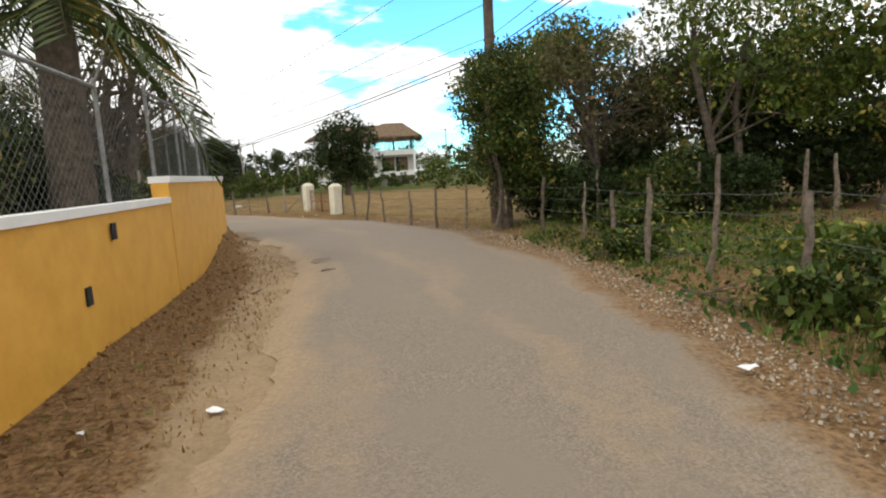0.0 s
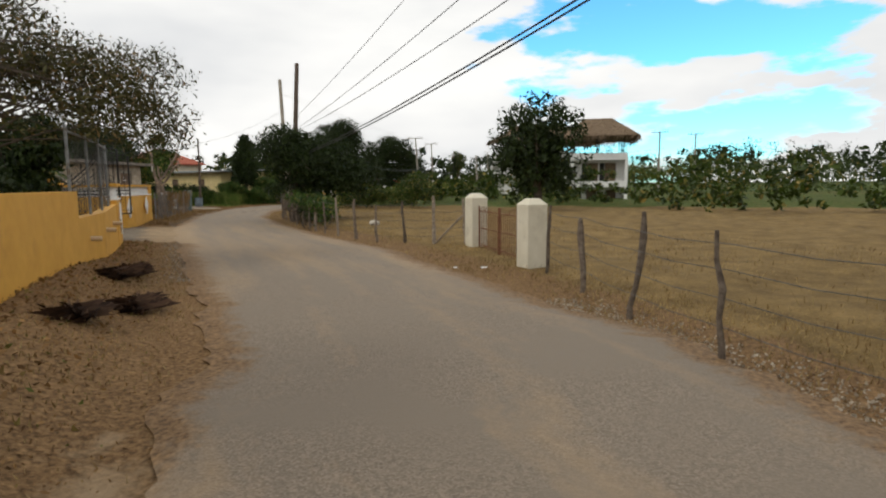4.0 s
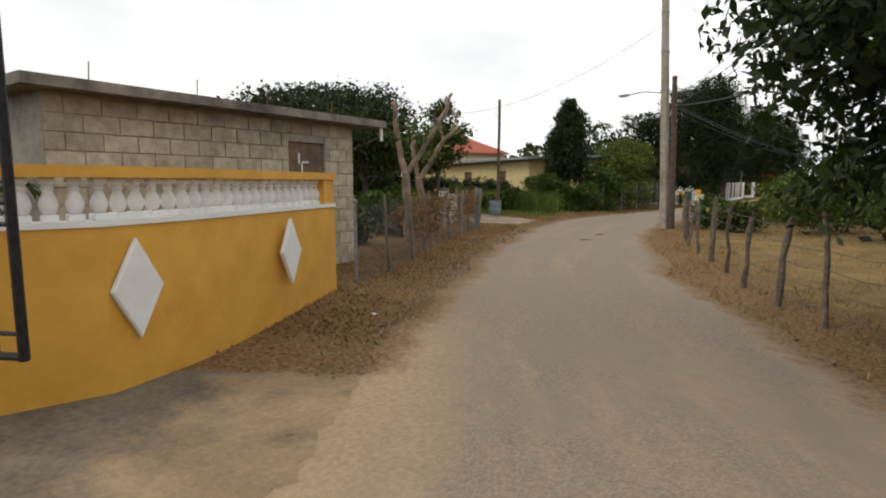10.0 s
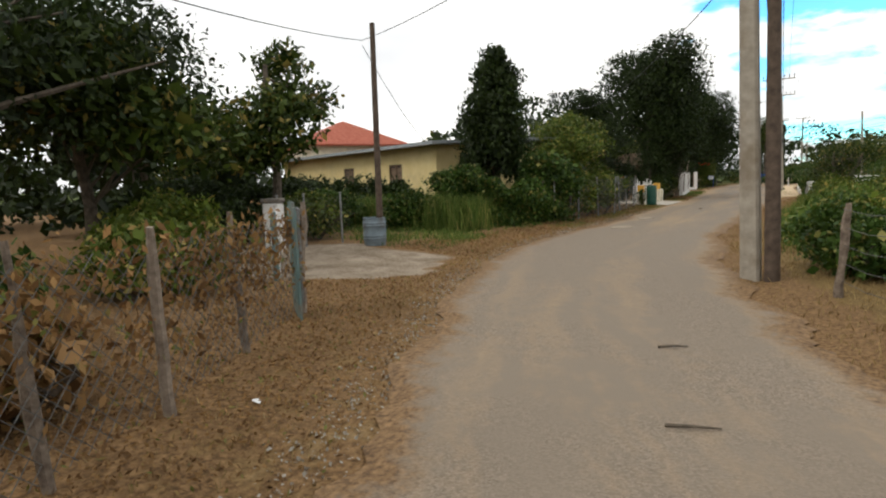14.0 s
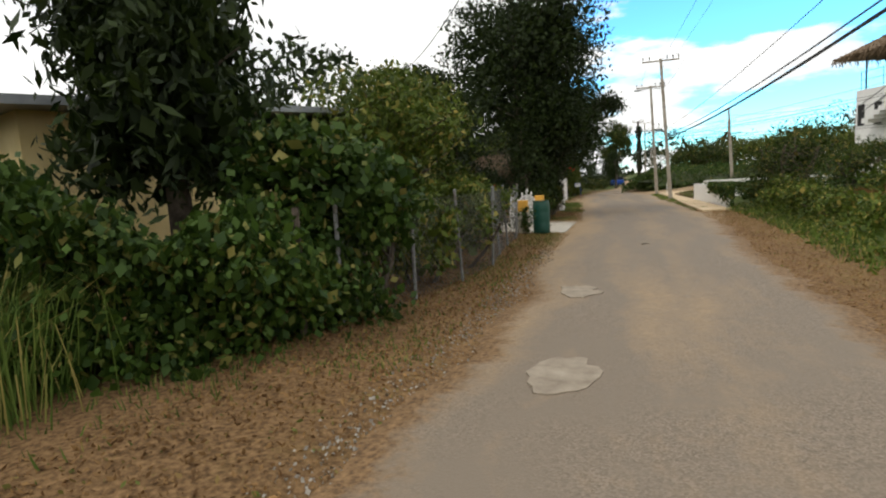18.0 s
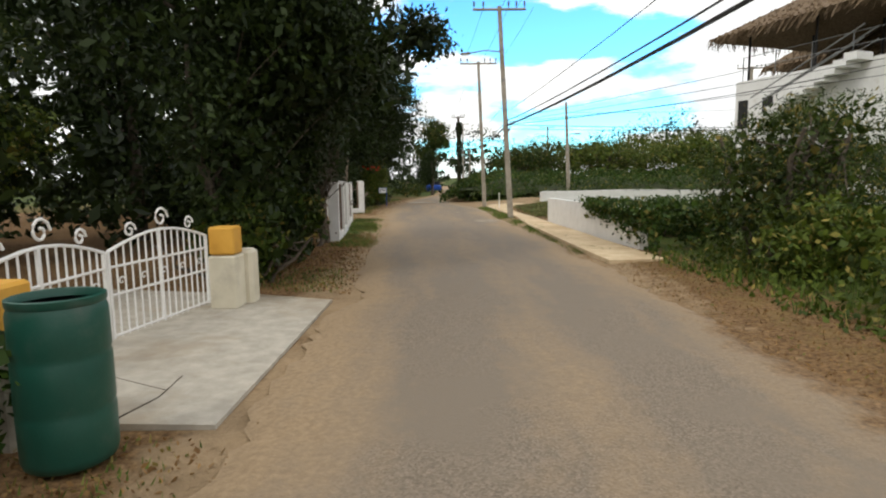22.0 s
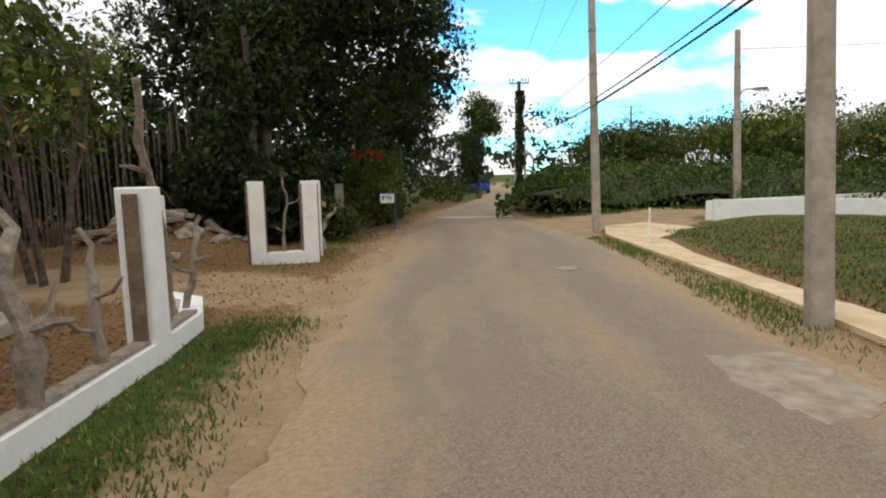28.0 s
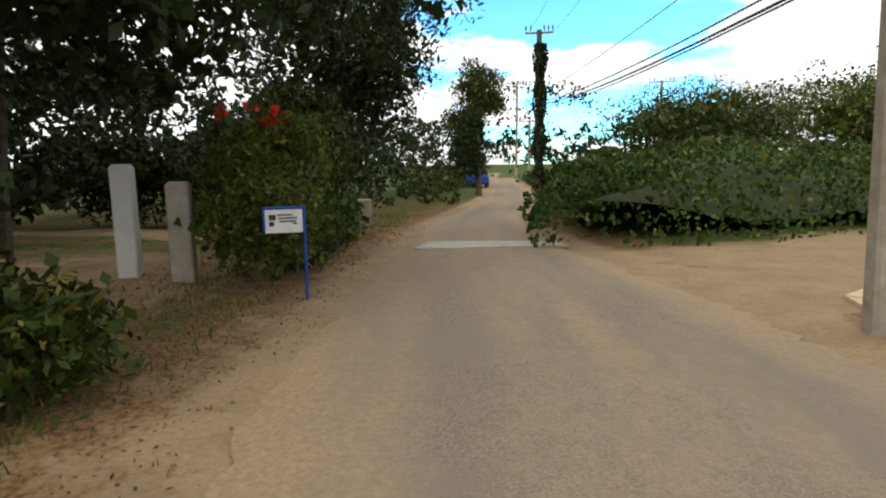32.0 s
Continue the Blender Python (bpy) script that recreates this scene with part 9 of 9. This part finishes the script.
for k in range(24):
    part("rib", Build().box((-10.9 + 0.25 * k, 98.28 + 0.009 - 0.026 * k + 0.30, 1.0), (0.1, 0.05, 2.0), -6), M_BLUECONT, cont)

# ---- dry fronds and litter ----


def frond_clump(x, y, z, r, n, seed, label, material):
    rng = np.random.default_rng(seed)
    v = []
    for k in range(n):
        a, e = rng.random() * 6.283, 0.15 + 0.7 * rng.random()
        L = r * (0.6 + 0.5 * rng.random())
        p = np.array([x, y, z + 0.04]) + rng.normal(size=3) * np.array([0.06, 0.06, 0.02])
        tip = p + np.array([math.cos(a) * math.cos(e), math.sin(a) * math.cos(e), math.sin(e) * 0.55]) * L
        w = np.array([-math.sin(a), math.cos(a), 0]) * 0.016
        v.append([p - w, p + w, (p + tip) / 2 + w + np.array([0, 0, 0.05]), tip])
    return tagged(new("dry_frond_clump", quads("dry_frond_clump", np.array(v), material)), label, "dead plant", "dry clumps")


M_BURNT = leaf_mat("burnt_leaf", (0.025, 0.014, 0.01), (0.09, 0.05, 0.03), None, 0.8, 0.1)
for j, (x, y) in enumerate(((-10.2, 19.75), (-9.9, 19.2), (-10.5, 20.05), (-8.35, 18.1), (-8.2, 17.85), (-7.9, 16.9))):
    frond_clump(x, y, ground_z(x, y), 0.34, 170, 70 + j, "dark withered spiky plant clump on the bank", M_BURNT)
for j, (x, y) in enumerate(((-22.6, 66.4), (-22.2, 65.6), (-21.8, 66.6), (-22.9, 65.2))):
    frond_clump(x, y, 0.45, 0.9, 60, 80 + j, "heap of dry brown palm fronds among shrubs", M_LEAFDRY)


def litter(x, y, seed, s, label):
    rng = np.random.default_rng(seed)
    z = max(ground_z(x, y), 0.02 if road_gap([x], [y])[0][0] < 0 else -1) + 0.01
    v = [(x + s * (0.5 + 0.5 * rng.random()) * math.cos(a) * 1.4, y + s * (0.5 + 0.5 * rng.random()) * math.sin(a), z + 0.02 * rng.random()) for a in np.linspace(0, 5.5, 9)] + [(x, y, z + s * 0.35)]
    solo("litter", Build().add(v, [(i, (i + 1) % 9, 9) for i in range(9)]), M_PAPER, label, "litter", "scraps of litter")


for j, (x, y, s) in enumerate(((2.05, 3.75, 0.07), (-1.6, 3.6, 0.06), (-2.3, 3.3, 0.03), (-5.5, 22.15, 0.05), (-5.0, 22.3, 0.05), (-8.0, 17.0, 0.05), (-20.5, 31.5, 0.05), (-25.9, 39.0, 0.04), (-24.5, 66.0, 0.05))):
    litter(x, y, 30 + j, s, "crumpled white scrap of litter on the verge")
for j, (x, y, a, L) in enumerate(((-23.75, 36.75, 2.6, 0.22), (-23.6, 36.95, 2.9, 0.18), (-24.0, 41.6, 0.4, 0.25), (-23.5, 40.1, 0.2, 0.3), (-2.0, 8.9, 0.3, 0.25), (-2.6, 7.4, 1.2, 0.3), (-28.2, 60.5, 0.2, 0.15))):
    z = 0.03 if road_gap([x], [y])[0][0] < 0 else ground_z(x, y) + 0.015
    solo("fallen_twig", Build().tube([(x, y, z), (x + L * 0.5 * math.cos(a), y + L * 0.5 * math.sin(a), z + 0.015), (x + L * math.cos(a + 0.2), y + L * math.sin(a + 0.2), z)], [0.012, 0.010, 0.005], 5), M_BARK, "dry brown twig lying on the ground", "twig", "fallen twigs")

# ---- ground cover ----
rng = np.random.default_rng(200)


def verge(n, y0, y1, side, g0, g1, power=1.0):
    """Random places outside the road's edge on one side."""
    E = EL if side < 0 else ER
    ok = np.where((E[:, 1] > y0) & (E[:, 1] < y1))[0]
    k = rng.choice(ok, n)
    tan = np.gradient(CENTRE, axis=0)
    tan /= np.linalg.norm(tan, axis=1, keepdims=True)
    nrm = np.stack([tan[k, 1], -tan[k, 0]], 1) * side
    d = g0 + (g1 - g0) * rng.random(n) ** power
    jit = rng.uniform(-0.15, 0.15, (n, 2))
    p = E[k] + nrm * d[:, None] + jit
    p = p[~on_drive(p[:, 0], p[:, 1])]
    return p[:, 0], p[:, 1]


def lay(name, n, y0, y1, side, g0, g1, size, material, label, category, seed, power=1.0, ratio=0.5, up=0.8):
    x, y = verge(n, y0, y1, side, g0, g1, power)
    scatter(name, x, y, height(x, y) + 0.010 + 0.015 * rng.random(len(x)), size, material, label, category, seed, ratio, up)


def grow(name, n, y0, y1, side, g0, g1, h, material, label, seed, power=1.0, width=0.008, lean=0.7):
    x, y = verge(n, y0, y1, side, g0, g1, power)
    keep = noise_mask(x, y)
    x, y = x[keep], y[keep]
    blades(name, x, y, height(x, y) - 0.01, h, material, label, "grass", seed, width, lean)


def noise_mask(x, y):
    return (np.sin(x * 1.7 + 1.1 * np.sin(y * 0.9)) * np.sin(y * 1.3 + 0.7 * np.sin(x * 1.9)) + 0.55 * rng.normal(size=len(x))) > -0.15


lay("leaf_litter", 30000, 1, 32, -1, 0.15, 3.2, 0.034, M_LEAFDRY, "brown dry leaf and twig litter on the bank", "leaf litter", 201, 0.8, 0.35)
lay("leaf_litter", 9000, 0, 30, -1, 0.5, 3.2, 0.06, M_LEAFDRY, "coarse dead stalks and clods on the bank", "leaf litter", 207, 0.8, 0.5, 0.1)
lay("leaf_litter", 32000, 31, 48, -1, 0.05, 2.4, 0.036, M_LEAFDRY, "brown dry leaves and cut straw on the verge", "leaf litter", 202, 0.9, 0.4)
lay("leaf_litter", 26000, 48, 76, -1, 0.05, 1.8, 0.036, M_LEAFDRY, "brown dry leaves on the verge under the fence", "leaf litter", 203, 0.9, 0.5)
lay("leaf_litter", 12000, 74, 100, -1, 0.15, 3.0, 0.032, M_LEAFDRY, "scattered dry leaves on the sandy verge", "leaf litter", 204, 0.8, 0.5)
lay("leaf_litter", 22000, 12, 50, 1, 0.0, 2.0, 0.04, M_GRASSDRY, "cut straw on the field verge", "straw", 205, 1.0, 0.15)
lay("leaf_litter", 14000, 48, 72, 1, 0.0, 1.4, 0.034, M_LEAFDRY, "dry leaves along the field verge", "leaf litter", 206, 1.0, 0.3)
grow("dry_grass", 15000, 14, 50, 1, 0.05, 1.6, 0.07, M_GRASSDRY, "short straw-coloured grass on the field verge", 210)
grow("dry_grass", 16000, 12, 50, 1, 1.2, 9.0, 0.09, M_GRASSDRY, "short straw-coloured grass in the field", 211)
grow("dry_grass", 9000, 3, 48, -1, 0.05, 1.3, 0.06, M_GRASSDRY, "short dry grass along the bank", 212)
grow("verge_grass", 16000, 0, 14, 1, 0.5, 4.5, 0.14, M_GRASS, "rough green grass on the verge", 213)
grow("verge_grass", 16000, 47, 71, 1, 0.9, 4.5, 0.20, M_GRASS, "rough green grass and weeds on the verge", 214)
grow("verge_grass", 9000, 73, 82, -1, 0.12, 1.0, 0.06, M_GRASS, "short green lawn strip before the white fence", 215)
grow("verge_grass", 5000, 46.5, 53, -1, 1.4, 4.0, 0.09, M_GRASS, "rough yellow-green grass by the hedge", 222)
grow("verge_grass", 7000, 52, 70, -1, 0.2, 1.2, 0.06, M_GRASS, "thin green grass on the verge", 216)
grow("verge_grass", 5000, 85, 102, -1, 0.9, 2.2, 0.08, M_GRASS, "green grass at the sandy verge", 217)
grow("verge_grass", 12000, 72, 90, 1, 0.02, 0.55, 0.07, M_GRASS, "thin strip of green grass along the kerb", 218)
gx2, gy2 = rng.uniform(-27.6, -18, 12000), rng.uniform(80.8, 91.4, 12000)
inn = gx2 > -27.0 - (gy2 - 80) * 0.1
blades("lot_grass", gx2[inn], gy2[inn], height(gx2[inn], gy2[inn]) + 0.0, 0.05, M_LEAFOLIVE, "rough mown olive-brown grass on the lot", "grass", 219, 0.012, 1.0)
gx3, gy3 = rng.uniform(-27.4, -18, 9000), rng.uniform(80.8, 91.4, 9000)
inn = (gx3 > -26.9 - (gy3 - 80) * 0.1) & (np.sin(gx3 * 1.3) * np.sin(gy3 * 0.9 + 1) + 0.5 * rng.normal(size=9000) > 0)
blades("lot_grass", gx3[inn], gy3[inn], height(gx3[inn], gy3[inn]), 0.06, M_GRASS, "patches of green grass on the lot", "grass", 234, 0.012, 1.0)
lay("gravel", 9000, 0, 20, 1, -0.15, 0.45, 0.026, M_BLOCK, "loose grey gravel along the road's edge", "gravel", 220, 1.0, 0.8, 0.6)
lay("gravel", 9000, 20, 60, -1, -0.1, 0.3, 0.022, M_MORTAR, "loose gravel along the road's edge", "gravel", 221, 1.0, 0.8, 0.6)

# creeping plants on the verge at the start, cut green grass by the second drive
vx, vy = verge(9000, -3, 11.5, 1, 0.35, 5.5, 1.1)
vz = height(vx, vy) + 0.03 + (0.10 + 0.28 * step01(0.8, 3.0, road_gap(vx, vy)[0])) * rng.random(len(vx)) * (0.6 + 0.4 * np.sin(vx * 2.3) * np.sin(vy * 1.9))
scatter("verge_creeper", vx, vy, vz, 0.068, M_LEAFVINE, "low green creeper and weeds over the verge", "creeper", 230, 0.65, 0.8, 0.2)
vx, vy = verge(5000, -3, 12, 1, 0.9, 6.0, 1.0)
scatter("verge_creeper", vx, vy, height(vx, vy) + 0.05 + 0.5 * rng.random(len(vx)) ** 1.6, 0.075, M_LEAFBRIGHT, "light green weeds standing over the creeper", "creeper", 231, 0.5, 0.6, 0.3)
vx, vy = verge(14000, 49, 71, 1, 1.0, 4.2, 1.0)
gap = road_gap(vx, vy)[0]
vz = height(vx, vy) + 0.03 + 0.62 * step01(0.9, 2.4, gap) * rng.random(len(vx)) * (0.65 + 0.35 * np.sin(vx * 1.9) * np.sin(vy * 1.6))
scatter("verge_weeds", vx, vy, vz, 0.10, M_LEAFBRIGHT, "rank green weeds growing up from the verge", "weeds", 233, 0.45, 0.5, 0.3)
cx, cy = rng.uniform(-36.5, -30.6, 9000), rng.uniform(46.6, 50.2, 9000)
keep = (np.sin(cx * 1.9 + 0.6) * np.sin(cy * 2.3) + 0.4 * rng.normal(size=9000) > 0.15) & (road_gap(cx, cy)[0] > 1.2) & ~on_drive(cx, cy)
blades("cut_grass", cx[keep], cy[keep], height(cx[keep], cy[keep]), 0.13, M_GRASS, "slashed green grass lying beside the hedge", "grass", 232, 0.010, 1.6)
for k in range(60):
    x, y = -3.0 - 2.6 * rng.random(), 8.0 + 6.5 * rng.random()
    if road_gap([x], [y])[0][0] > 0.5:
        rock(x, y, ground_z(x, y) - 0.03, 0.03 + 0.07 * rng.random() ** 2, 1000 + k, "brown clod of earth on the bank", "earth clods", M_CLOD, 0.8, 1)

# ---- concrete blocks of the house ----
block_me = {}
rng = np.random.default_rng(222)
for row in range(12):
    z0 = -0.02 + 0.205 * row
    if z0 + 0.2 > HTOP:
        break
    s = -0.2 * (row % 2)
    while s < HLEN:
        a0, a1 = max(0.0, s) + 0.006, min(HLEN, s + 0.41) - 0.006
        s += 0.41
        if a1 - a0 < 0.05:
            continue
        for b0, b1 in ([(a0, a1)] if not (z0 + 0.2 > WZ0 and z0 < WZ1 and a1 > WIN0 and a0 < WIN1) else [(a0, min(a1, WIN0 - 0.01)), (max(a0, WIN1 + 0.01), a1)]):
            if b1 - b0 < 0.04:
                continue
            w = round(b1 - b0, 3)
            if w not in block_me:
                block_me[w] = Build().box((0, 0, 0), (w, 0.03, 0.193), 0, 0.006).mesh("block", M_BLOCK)
            ob = new("block", block_me[w])
            ob.parent = house
            p = Vector(hp((b0 + b1) / 2, 0.0 + 0.004 * rng.random(), z0 + 0.1))
            ob.location = p - house.location
            ob.rotation_euler = (0, 0, math.atan2(HOUSE_D.y, HOUSE_D.x))
